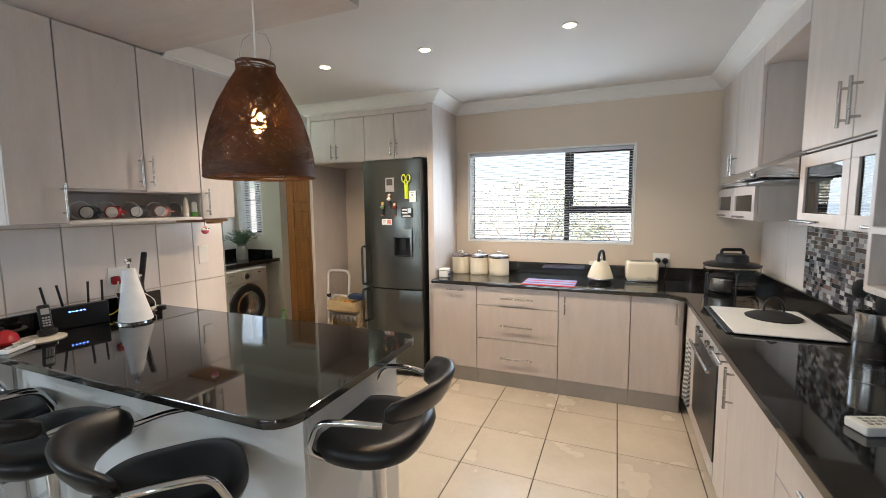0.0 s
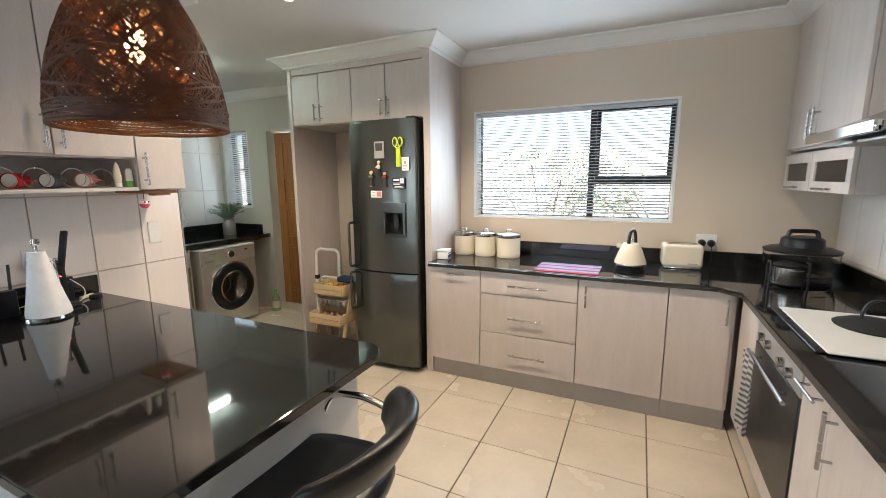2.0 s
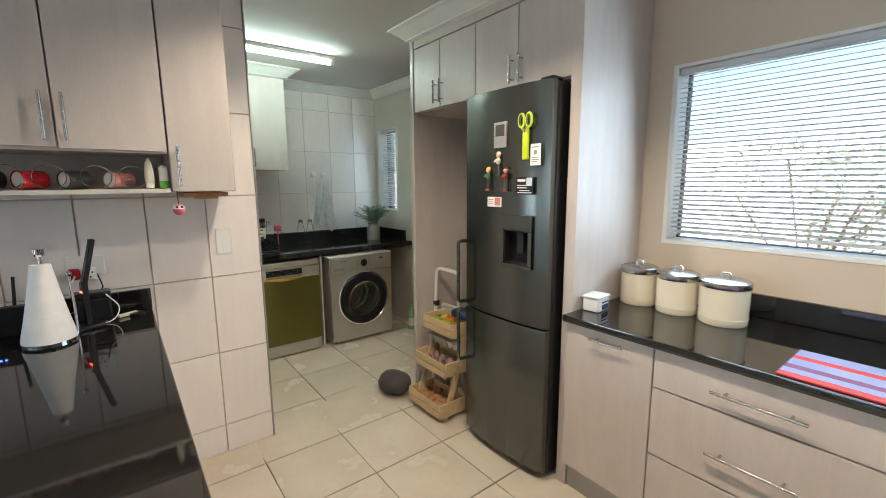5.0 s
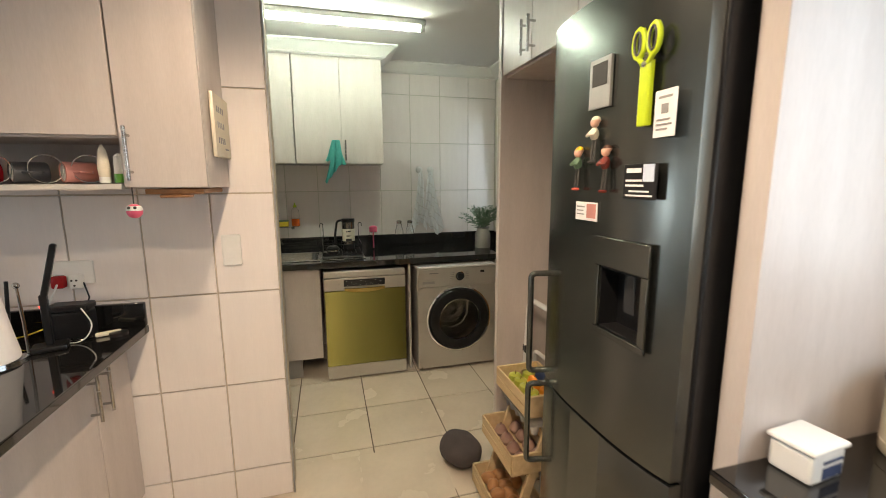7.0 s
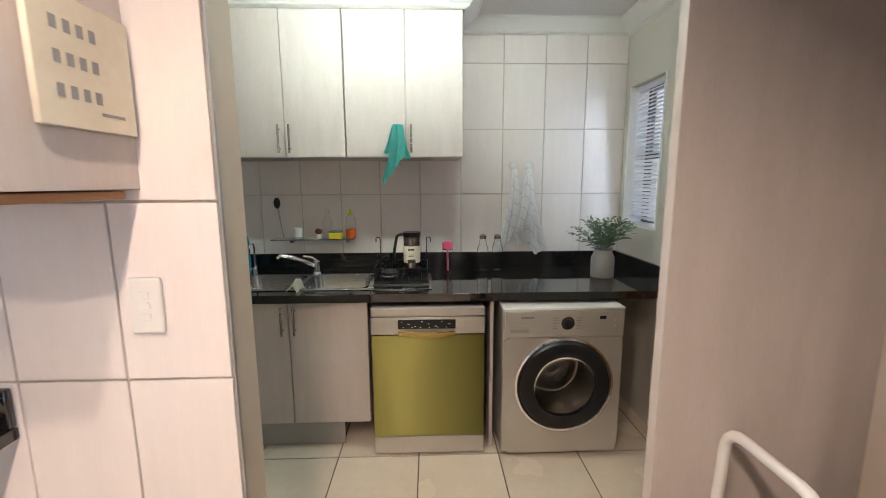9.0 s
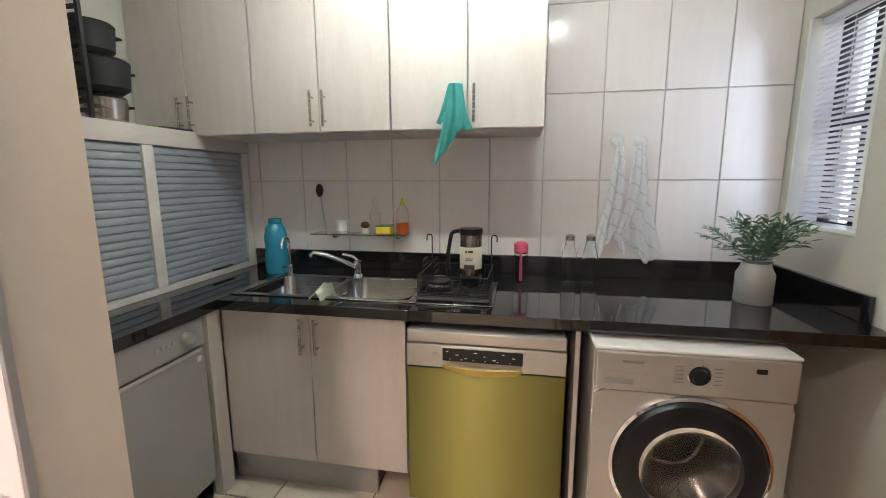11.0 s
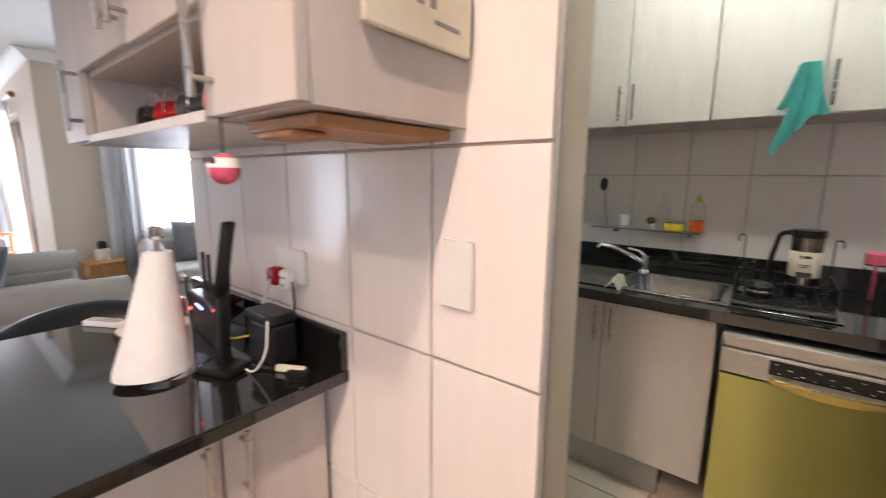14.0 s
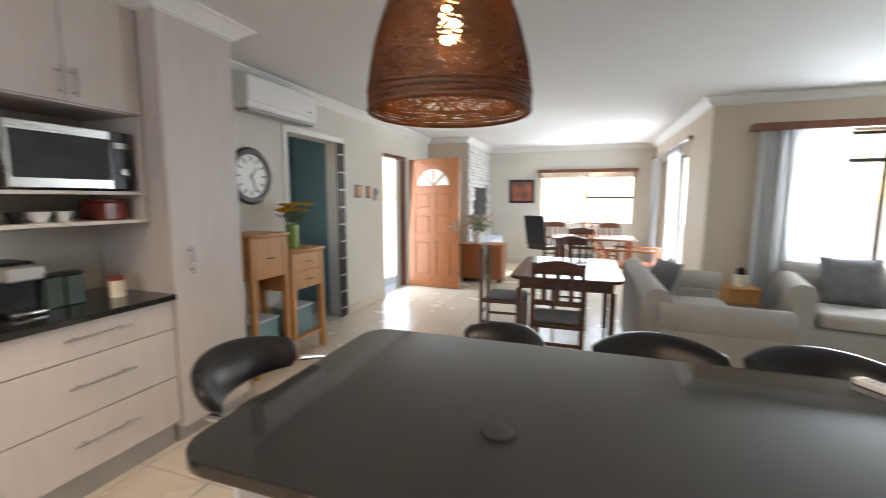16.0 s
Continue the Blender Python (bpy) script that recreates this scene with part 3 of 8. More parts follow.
for q in ((LW[0], LW[1], LW[2], LW[2] + 0.02), (LW[0], LW[0] + 0.02, LW[2] + 0.0201, LW[3]), (LW[1] - 0.02, LW[1], LW[2] + 0.0201, LW[3])):
    box(bm, q[0], q[1], YL - 0.003, YL + 0.118, q[2], q[3], 0.002)
structure("window_lining_2", bm, WPLAS, "white lining round the laundry window", "window lining")
window("window_2", pose(LW[0], YL + 0.12, LW[2]), LW[1] - LW[0], LW[3] - LW[2], [0.215], [(0.03, 0.40, 0.45)], "dark narrow laundry window")
blind(pose(LW[0] + 0.024, YL + 0.05, LW[3] - 0.004), LW[1] - LW[0] - 0.048, LW[3] - LW[2] - 0.03, "white venetian blind over the laundry window", tilt=42)
window("window_3", pose(FW[1], YF - 0.09, FW[2], 0, 0, 180), FW[1] - FW[0], FW[3] - FW[2], [0.95], [(0.95, 1.85, 0.55)], "wide bright window in the far wall")
window("window_4", pose(GW[1], -3.03, GW[2], 0, 0, 180), GW[1] - GW[0], GW[3] - GW[2], [0.75], [(0.03, 0.75, 1.1)], "wide lounge window behind the armchair")
window("window_5", pose(-2.93, SW[0], 0.02, 0, 0, 90), 1.8, 2.03, [0.9], [], "tall glazed sliding door")


# ---- cabinets ----
def handle(parent, a, b, out, r=0.006):
    """A bar handle from a to b, standing off along out."""
    a, b, out = Vector(a), Vector(b), Vector(out)
    d = (b - a).normalized()
    bm = bm_new()
    cyl(bm, a + out * 0.032, b + out * 0.032, r, seg=12)
    for s in (0.16, 0.84):
        p = a.lerp(b, s)
        cyl(bm, p, p + out * 0.032, r * 0.8, seg=8)
    return part("handle", bm, STEEL, parent, "brushed steel bar handle")


def cabinet(name, m, w, d, z0, z1, fronts, label, plinth=0.0, category="cabinet", group="", front_mat=LAM, body_top=None, plinth_end=0.001):
    """A cabinet unit: local x along its front, y into it, front faces at y = 0. fronts: (x0, x1, z0, z1, handle)
    with handle ("v", x, za, zb), ("h", z, xa, xb) or None; a sixth entry of glass makes a glazed door."""
    c = thing(name, m, label, category, group)
    part("body", box(bm_new(), 0.002, w - 0.002, 0.020, d, z0, body_top or z1, 0.001), LAM, c)
    if plinth:
        part("plinth", box(bm_new(), 0.001, w - plinth_end, 0.055, 0.07, 0.0, plinth, 0.001), GREYPL, c, "grey aluminium plinth")
    for f in fronts:
        x0, x1, a, b, h = f[:5]
        g = 0.0028
        nm = "drawer_front" if h and h[0] == "h" and b - a < 0.4 else "door"
        if len(f) > 5:
            bm = bm_new()
            t = 0.055
            for q in ((x0 + g, x1 - g, a + g, a + t), (x0 + g, x1 - g, b - t, b - g), (x0 + g, x0 + t, a + t, b - t), (x1 - t, x1 - g, a + t, b - t)):
                box(bm, q[0], q[1], 0, 0.018, q[2], q[3], 0.0012)
            door = part("door", bm, front_mat, c)
            part("pane", box(bm_new(), x0 + t - 0.004, x1 - t + 0.004, 0.008, 0.012, a + t - 0.004, b - t + 0.004), SMOKE, door, "dark glass pane")
        else:
            door = part(nm, box(bm_new(), x0 + g, x1 - g, 0, 0.018, a + g, b - g, 0.0015), front_mat, c)
        if h:
            if h[0] == "v":
                handle(door, (h[1], 0, h[2]), (h[1], 0, h[3]), (0, -1, 0))
            else:
                handle(door, (h[2], 0, h[1]), (h[3], 0, h[1]), (0, -1, 0))
    return c


PL = 0.147
BASE = "base cabinets under the granite worktop"
FYB = 3.26
cabinet("base_cabinet", pose(-1.367, FYB, 0), 0.404, 0.60, PL, 0.868, [(0, 0.404, PL, 0.868, ("h", 0.825, 0.14, 0.29))], "pale ash laminate base cabinet beside the fridge panel", PL, group=BASE)
cabinet("drawer_cabinet", pose(-0.963, FYB, 0), 0.671, 0.60, PL, 0.868,
        [(0, 0.671, 0.703, 0.868, ("h", 0.776, 0.21, 0.475)), (0, 0.671, 0.42, 0.703, ("h", 0.545, 0.21, 0.475)), (0, 0.671, PL, 0.42, ("h", 0.275, 0.21, 0.475))], "pale ash laminate unit with three wide drawers", PL, group=BASE)
cabinet("base_cabinet", pose(-0.292, FYB, 0), 0.517, 0.60, PL, 0.868, [(0, 0.517, PL, 0.868, ("v", 0.05, 0.69, 0.83))], "pale ash laminate base cabinet with one door", PL, group=BASE)
cabinet("base_cabinet", pose(0.225, FYB, 0), 0.345, 0.60, PL, 0.868, [(0, 0.325, PL, 0.868, ("v", 0.295, 0.68, 0.83))], "pale ash laminate corner cabinet with one door", PL, group=BASE)
FX = 0.585
cabinet("base_cabinet", pose(FX, 3.258, 0, 0, 0, -90), 0.39, 0.55, PL, 0.868, [(0.02, 0.39, PL, 0.868, None)], "narrow laminate filler cabinet beside the oven", PL, group=BASE)
cabinet("base_cabinet", pose(FX, 2.255, 0, 0, 0, -90), 0.22, 0.57, PL, 0.868, [(0, 0.22, PL, 0.868, ("h", 0.825, 0.03, 0.19))], "narrow pull-out cabinet beside the oven", PL, group=BASE)
cabinet("base_cabinet", pose(FX, 2.035, 0, 0, 0, -90), 0.58, 0.57, PL, 0.868, [(0, 0.58, PL, 0.868, ("v", 0.06, 0.66, 0.84))], "pale ash laminate base cabinet with one door", PL, group=BASE)
cabinet("drawer_cabinet", pose(FX, 1.455, 0, 0, 0, -90), 0.803, 0.57, PL, 0.868,
        [(0, 0.803, 0.70, 0.868, ("h", 0.80, 0.26, 0.55)), (0, 0.803, 0.42, 0.70, ("h", 0.575, 0.26, 0.55)), (0, 0.803, PL, 0.42, ("h", 0.30, 0.26, 0.55))], "pale ash laminate unit with three drawers below the microwave", PL, group=BASE)

# worktops
wt = thing("worktop", pose(0, 0, 0.868), "polished black granite worktop on the base cabinets", "worktop")
bm = bm_new()
slab(bm, [(-1.368, 3.232), (0.46, 3.232), (0.555, 3.137), (0.555, 0.652), (XR - 0.002, 0.652), (XR - 0.002, YB - 0.002), (-1.368, YB - 0.002)], 0, 0.032, 0.004)
part("top", bm, GRAN, wt)
part("upstand", box(bm_new(), -1.0, XR - 0.022, YB - 0.022, YB - 0.002, 0.033, 0.135, 0.003), GRAN, wt)
part("upstand", box(bm_new(), XR - 0.022, XR - 0.002, 1.36, YB - 0.002, 0.033, 0.135, 0.003), GRAN, wt)

# right-hand wall cabinets
UPR = "wall cabinets on the hob side"
cabinet("wall_cabinet", pose(UX, 3.868, 0, 0, 0, -90), 0.98, 0.30, 1.655, 2.43, [(0, 0.46, 1.665, 2.43, ("v", 0.43, 1.70, 1.86)), (0.46, 0.98, 1.665, 2.43, ("v", 0.50, 1.70, 1.86))], "tall laminate wall cabinet in the corner", group=UPR)
cabinet("glazed_cabinet", pose(UX, 3.868, 0, 0, 0, -90), 0.96, 0.30, 1.425, 1.640, [(0, 0.46, 1.425, 1.635, ("h", 1.445, 0.16, 0.30), 1), (0.46, 0.96, 1.425, 1.635, ("h", 1.445, 0.62, 0.78), 1)], "low glass-fronted cabinet under the corner cabinet", group=UPR)
cabinet("wall_cabinet", pose(UX, 2.272, 0, 0, 0, -90), 0.905, 0.30, 1.745, 2.43, [(0, 0.435, 1.75, 2.43, ("v", 0.40, 1.79, 1.95)), (0.435, 0.905, 1.75, 2.43, ("v", 0.475, 1.79, 1.95))], "tall laminate wall cabinet beside the extractor", group=UPR)
cabinet("glazed_cabinet", pose(UX, 2.27, 0, 0, 0, -90), 0.905, 0.30, 1.43, 1.735, [(0, 0.435, 1.43, 1.735, ("h", 1.452, 0.03, 0.26), 1), (0.435, 0.905, 1.43, 1.735, ("h", 1.452, 0.62, 0.80), 1)], "low glass-fronted cabinet above the hob end", group=UPR)
hb = thing("hood_recess_panel", pose(1.0, 2.58, 1.7), "laminate lining over the extractor hood", "panel")
part("back_board", box(bm_new(), 0.10, 0.155, -0.305, 0.305, 0.02, 0.60, 0.001), LAM, hb)
part("pelmet", box(bm_new(), -0.15, 0.155, -0.305, 0.305, 0.602, 0.73, 0.001), LAM, hb)
cabinet("side_panel_cabinet", pose(0.70, 1.36, 0, 0, 0, -90), 0.705, 0.455, 1.87, 2.43, [(0, 0.35, 1.875, 2.43, ("v", 0.325, 1.90, 2.03)), (0.35, 0.705, 1.875, 2.43, ("v", 0.38, 1.90, 2.03))], "laminate cabinet over the microwave", group=UPR)
mh = thing("microwave_shelf", pose(0.93, 1.006, 1.30) @ Matrix.Diagonal((1, 1.2, 1, 1)), "open laminate shelf unit holding the microwave", "shelf unit")
part("side_board", box(bm_new(), -0.22, 0.225, 0.277, 0.293, 0.0, 0.568, 0.001), LAM, mh)
part("side_board", box(bm_new(), -0.22, 0.225, -0.293, -0.277, 0.0, 0.568, 0.001), LAM, mh)
part("shelf", box(bm_new(), -0.225, 0.225, -0.276, 0.276, 0.0, 0.018, 0.001), EDGE, mh)
part("shelf", box(bm_new(), -0.225, 0.225, -0.276, 0.276, 0.150, 0.168, 0.001), EDGE, mh)
part("back_board", box(bm_new(), 0.218, 0.225, -0.276, 0.276, 0.169, 0.567), LAM, mh)
cabinet("pantry_cabinet", pose(0.57, 0.648, 0, 0, 0, -90), 0.50, 0.58, 0.10, 2.43, [(0, 0.50, 0.10, 2.43, ("v", 0.10, 1.0, 1.16))], "tall laminate pantry cabinet at the end of the worktop", 0.10, category="pantry")

# fridge surround
fs = thing("fridge_surround", pose(-2.04, 3.58, 0), "laminate side panels round the fridge niche", "fridge surround")
part("side_panel", box(bm_new(), 0.615, 0.670, -0.275, 0.303, 0, 2.43, 0.001), LAM, fs)
part("side_panel", box(bm_new(), -0.675, -0.640, -0.265, 0.50, 0, 2.43, 0.001), LAM, fs)
part("back_panel", box(bm_new(), -0.639, 0.614, 0.285, 0.300, 0, 1.95, 0.001), PAINT, fs)
cabinet("bridge_cabinet", pose(-2.678, UY, 0), 1.25, 0.55, 1.955, 2.43,
        [(0, 0.285, 1.96, 2.36, ("v", 0.255, 1.985, 2.12)), (0.285, 0.61, 1.96, 2.36, ("v", 0.315, 1.985, 2.12)), (0.61, 0.925, 1.96, 2.36, ("v", 0.895, 1.985, 2.12)), (0.925, 1.25, 1.96, 2.36, ("v", 0.955, 1.985, 2.12)),
         (0, 1.25, 2.362, 2.43, None)], "laminate bridge cabinet with four doors over the fridge")

# cabinets on the partition, over the bar
PX = -2.373
LEFT = "wall cabinets over the breakfast bar"
cabinet("wall_cabinet", pose(PX, 0.92, 0, 0, 0, 90), 0.228, 0.34, 1.465, 2.43, [(0, 0.228, 1.465, 2.43, ("v", 0.205, 1.49, 1.66))], "narrow laminate wall cabinet at the end of the row", group=LEFT)
cabinet("wall_cabinet", pose(PX, 1.148, 0, 0, 0, 90), 0.718, 0.34, 1.625, 2.43, [(0, 0.375, 1.635, 2.43, ("v", 0.345, 1.66, 1.83)), (0.375, 0.718, 1.63, 2.43, ("v", 0.405, 1.66, 1.83))], "two-door laminate wall cabinet over a mug shelf", group=LEFT)
cabinet("wall_cabinet", pose(PX, 1.867, 0, 0, 0, 90), 0.25, 0.34, 1.465, 2.43, [(0, 0.25, 1.465, 2.43, ("v", 0.03, 1.49, 1.66))], "narrow laminate wall cabinet beside the laundry opening", group=LEFT)
ms = thing("mug_shelf", pose(-2.54, 1.507, 1.462), "open laminate shelf with mugs under the wall cabinet", "shelf")
part("bottom_board", box(bm_new(), -0.165, 0.167, -0.355, 0.355, 0, 0.018, 0.001), EDGE, ms)
part("back_board", box(bm_new(), -0.165, -0.150, -0.355, 0.355, 0.0185, 0.163), LAM, ms)

# breakfast bar
bar = thing("breakfast_bar", pose(-1.7, 1.3, 0), "breakfast bar with a polished black granite top", "breakfast bar")
bm = bm_new()
slab(bm, rounded(-1.005, 0.928, -0.468, 0.462, (0, 0.10, 0.10, 0)), 0.868, 0.90, 0.004)
part("top", bm, GRAN, bar, "polished black granite top")
part("upstand", box(bm_new(), -1.005, -0.985, -0.445, 0.462, 0.901, 1.00, 0.003), GRAN, bar)
part("back_panel", box(bm_new(), -1.003, 0.838, -0.285, -0.267, 0, 0.867, 0.001), WHITE, bar, "white back panel")
part("end_panel", box(bm_new(), 0.82, 0.84, -0.265, 0.37, 0, 0.867, 0.001), WHITE, bar, "white end panel")
BARU = "base cabinets under the breakfast bar"
for x, w in ((-0.882, 0.458), (-1.34, 0.60)):
    cabinet("drawer_cabinet", pose(x, 1.68, 0, 0, 0, 180), w - 0.001, 0.61, PL, 0.868,
            [(0, w, 0.66, 0.868, ("h", 0.77, w / 2 - 0.08, w / 2 + 0.08)), (0, w, 0.40, 0.66, ("h", 0.55, w / 2 - 0.08, w / 2 + 0.08)), (0, w, PL, 0.40, ("h", 0.30, w / 2 - 0.08, w / 2 + 0.08))], "pale laminate drawer unit under the bar", PL, group=BARU)
cabinet("base_cabinet", pose(-1.94, 1.68, 0, 0, 0, 180), 0.75, 0.61, PL, 0.868, [(0, 0.483, PL, 0.868, ("v", 0.445, 0.66, 0.83)), (0.483, 0.75, PL, 0.868, ("v", 0.525, 0.66, 0.83))], "pale laminate two-door unit under the bar", PL, group=BARU)


# ---- kitchen: appliances ----
fr = thing("fridge", pose(-1.765, 3.19, 0), "tall dark steel fridge freezer with a water dispenser", "fridge")
part("body", box(bm_new(), -0.255, 0.318, 0.066, 0.64, 0.03, 1.935, 0.006, 2), BLACK, fr, "black fridge body")


def bow(a, b, n=16):
    """The bowed front line of the doors from a to b, as seen from above."""
    return [(x, 0.030 * abs((x - 0.027) / 0.285) ** 3) for x in [a + (b - a) * i / n for i in range(n + 1)]]


def fridge_door(z0, z1):
    """A door with its front slightly bowed."""
    bm = bm_new()
    if z0 < 0.5:
        return slab(bm, bow(-0.258, 0.312) + [(0.312, 0.064), (-0.258, 0.064)], z0, z1, 0.004)
    for a, b, za, zb in ((-0.258, 0.312, z0, 1.098), (-0.258, 0.064, 1.098, 1.262), (0.218, 0.312, 1.098, 1.262), (-0.258, 0.312, 1.262, z1)):
        slab(bm, bow(a, b) + [(b, 0.064), (a, 0.064)], za, zb)
    return bm


du = part("door", fridge_door(0.805, 1.942), FRIDGE, fr)
dl = part("door", fridge_door(0.05, 0.795), FRIDGE, fr)
for dd, za, zb in ((du, 0.83, 1.175), (dl, 0.485, 0.78)):
    bm = bm_new()
    tube(bm, bend([(-0.240, 0.03, za), (-0.252, -0.036, za), (-0.252, -0.036, zb), (-0.240, 0.03, zb)], 0.018), 0.010, 12)
    part("handle", bm, FRIDGE, dd, "dark steel bar handle")
bm = bm_new()
for q in ((0.045, 0.24, 1.264, 1.34), (0.045, 0.24, 1.082, 1.098), (0.045, 0.062, 1.098, 1.264), (0.218, 0.24, 1.098, 1.264)):
    box(bm, q[0], q[1], -0.006, 0.004, q[2], q[3], 0.002)
disp = part("dispenser", bm, FRIDGE, du, "dark steel dispenser frame")
bm = bm_new()
for q in ((0.0625, 0.2175, 0.058, 0.062, 1.0985, 1.2615), (0.0625, 0.0665, 0.002, 0.0575, 1.0985, 1.2615), (0.2135, 0.2175, 0.002, 0.0575, 1.0985, 1.2615), (0.067, 0.213, 0.002, 0.0575, 1.0985, 1.1025), (0.067, 0.213, 0.002, 0.0575, 1.2575, 1.2615)):
    box(bm, *q)
part("recess", bm, BLACK, disp, "black recess")
part("paddle", box(bm_new(), 0.12, 0.16, 0.03, 0.036, 1.15, 1.25, 0.004), MATTBLK, disp)
for x in (-0.25, 0.26):
    part("foot", cyl(bm_new(), (x, 0.12, 0), (x, 0.12, 0.03), 0.02, seg=12), BLACK, fr)
part("hinge", box(bm_new(), 0.24, 0.312, 0.03, 0.10, 1.9425, 1.956, 0.004), BLACK, fr)


def on_fridge(name, x0, x1, z0, z1, material, label, category, t=0.004, lines=(), ink=INK):
    o = thing(name, pose((x0 + x1) / 2, 3.1875, z0), label, category)
    w, h = x1 - x0, z1 - z0
    part("card", box(bm_new(), -w / 2, w / 2, -t, 0.0005, 0, h, 0.0008), material, o)
    if lines:
        bars(o, pose(-w / 2, -t, 0), [(a * w, b * h, c * w, d * h) for a, b, c, d in lines], ink)
    return o


on_fridge("thermometer_panel", -1.774, -1.69, 1.664, 1.785, GREYPL, "grey display magnet on the fridge door", "magnet", 0.008, [(0.15, 0.45, 0.7, 0.45)])
on_fridge("note", -1.544, -1.484, 1.572, 1.668, PAPER, "white printed note on the fridge door", "note", 0.002, [(0.2, 0.82, 0.6, 0.05), (0.35, 0.5, 0.3, 0.2), (0.15, 0.35, 0.6, 0.04), (0.15, 0.25, 0.7, 0.04), (0.15, 0.15, 0.5, 0.04)], GREYINK)
oc = on_fridge("card_magnet", -1.626, -1.521, 1.440, 1.520, BLACK, "black printed card magnet on the fridge", "magnet", 0.003, [(0.1, 0.75, 0.45, 0.13), (0.08, 0.5, 0.5, 0.06), (0.08, 0.36, 0.55, 0.06), (0.2, 0.2, 0.6, 0.05), (0.1, 0.08, 0.8, 0.05)], PAPER)
part("picture", box(bm_new(), 0.012, 0.045, -0.0045, -0.003, 0.04, 0.078), LIGHTC, oc)
oc = on_fridge("card_magnet", -1.82, -1.722, 1.375, 1.425, PAPER, "white and orange card magnet on the fridge", "magnet", 0.003, [(0.08, 0.7, 0.35, 0.08), (0.08, 0.5, 0.3, 0.06), (0.08, 0.3, 0.35, 0.06)], GREYINK)
part("picture", box(bm_new(), 0.005, 0.044, -0.0045, -0.003, 0.008, 0.046), SALMON, oc)


def figurine(x, z, top, mid, low, hair, shoes=INK):
    bm = bm_new()
    ball(bm, (0, -0.006, 0.083), 0.0125, 1, 0.9, 0.85, 12)
    ball(bm, (0, -0.010, 0.076), 0.0115, 1, 1, 1.15, 12)
    ball(bm, (0, -0.010, 0.048), 0.0135, 1, 0.8, 1.35, 12)
    tube(bm, [(-0.012, -0.012, 0.056), (-0.014, -0.022, 0.044), (0.0, -0.026, 0.046), (0.013, -0.02, 0.046), (0.012, -0.012, 0.056)], 0.0042, 6)
    for s in (-1, 1):
        tube(bm, [(s * 0.005, -0.008, 0.036), (s * 0.006, -0.010, 0.008), (s * 0.006, -0.012, -0.018)], 0.0033, 6)
        ball(bm, (s * 0.006, -0.014, -0.022), 0.006, 0.9, 1.5, 0.7, 8)
    bm.faces.ensure_lookup_table()
    for f in bm.faces:
        c = f.calc_center_median()
        f.material_index = 3 if c.z > 0.081 else 0 if c.z > 0.064 else 1 if c.z > 0.034 else 2 if c.z > -0.014 else 4
    return single("figurine_magnet", bm, [top, mid, low, hair, shoes], "small painted figurine magnet on the fridge", "magnet", pose(x, 3.186, z), "fridge figurines")


figurine(-1.738, 1.553, SKIN, CALEND, INK, CALEND)
figurine(-1.807, 1.482, SKIN, LEAF, INK, PETAL, RPETAL)
figurine(-1.687, 1.478, SKIN, MAROON, INK, DARKW, MAROON)
sc = thing("kitchen_scissors", pose(-1.568, 3.183, 1.60), "lime kitchen scissors in a lime sheath on the fridge", "scissors")
part("sheath", slab(bm_new(), rounded(-0.017, 0.017, -0.010, 0.002, (0.006, 0.006, 0, 0), 3), 0.0, 0.135, 0.002), LIME, sc)
for s in (-1, 1):
    bm = bm_new()
    tube(bm, [(s * 0.008, -0.008, 0.13)] + [(s * (0.022 + 0.016 * math.sin(a)), -0.008, 0.175 - 0.03 * math.cos(a)) for a in [k * math.pi / 6 for k in range(0, 13)]], 0.006, 8)
    part("handle", bm, LIME, sc)
for s in (-1, 1):
    part("grip_inlay", tube(bm_new(), [(s * (0.022 + 0.0105 * math.sin(a)), -0.0125, 0.175 - 0.0235 * math.cos(a)) for a in [k * math.pi / 6 for k in range(0, 13)]], 0.0028, 6), DGREY, sc)
part("blade", box(bm_new(), -0.008, 0.008, -0.007, -0.003, 0.12, 0.17, 0.001), STEEL, sc)
part("rivet", cyl(bm_new(), (0, -0.0135, 0.128), (0, -0.009, 0.128), 0.006, seg=14), STEEL, sc)

ov = thing("oven", pose(FX, 2.866, 0, 0, 0, -90), "built-in oven with black glass door under the hob", "oven")
part("body", box(bm_new(), 0.005, 0.605, 0.022, 0.55, 0.16, 0.866), BLACK, ov)
part("control_panel", box(bm_new(), 0.003, 0.607, -0.004, 0.02, 0.745, 0.866, 0.002), GREYPL, ov, "steel control panel")
for x in (0.11, 0.21, 0.40, 0.50):
    part("knob", lathe(bm_new(), [(0.0001, 0), (0.021, 0.0), (0.019, 0.022), (0.0001, 0.024)], seg=16), STEEL, ov, at=pose(x, -0.004, 0.792, 90, 0, 0))
od = part("door", box(bm_new(), 0.003, 0.607, -0.006, 0.02, 0.25, 0.742, 0.003), BLACK, ov, "black glass door")
handle(od, (0.04, -0.006, 0.70), (0.57, -0.006, 0.70), (0, -1, 0), 0.009)
part("drawer_front", box(bm_new(), 0.003, 0.607, -0.002, 0.02, 0.15, 0.246, 0.002), LAM, ov)
STRIPE = mat("grey_and_white_striped_cloth", (0.74, 0.72, 0.70), (0.70, 0.68, 0.66), 5, 0.9, bump=0.2, fine=220)
st = STRIPE.node_tree
wv = st.nodes.new("ShaderNodeTexWave")
wv.bands_direction, wv.wave_profile = "Z", "SIN"
wv.inputs["Scale"].default_value = 11
cr = st.nodes.new("ShaderNodeValToRGB")
cr.color_ramp.elements[0].position, cr.color_ramp.elements[1].position = 0.52, 0.60
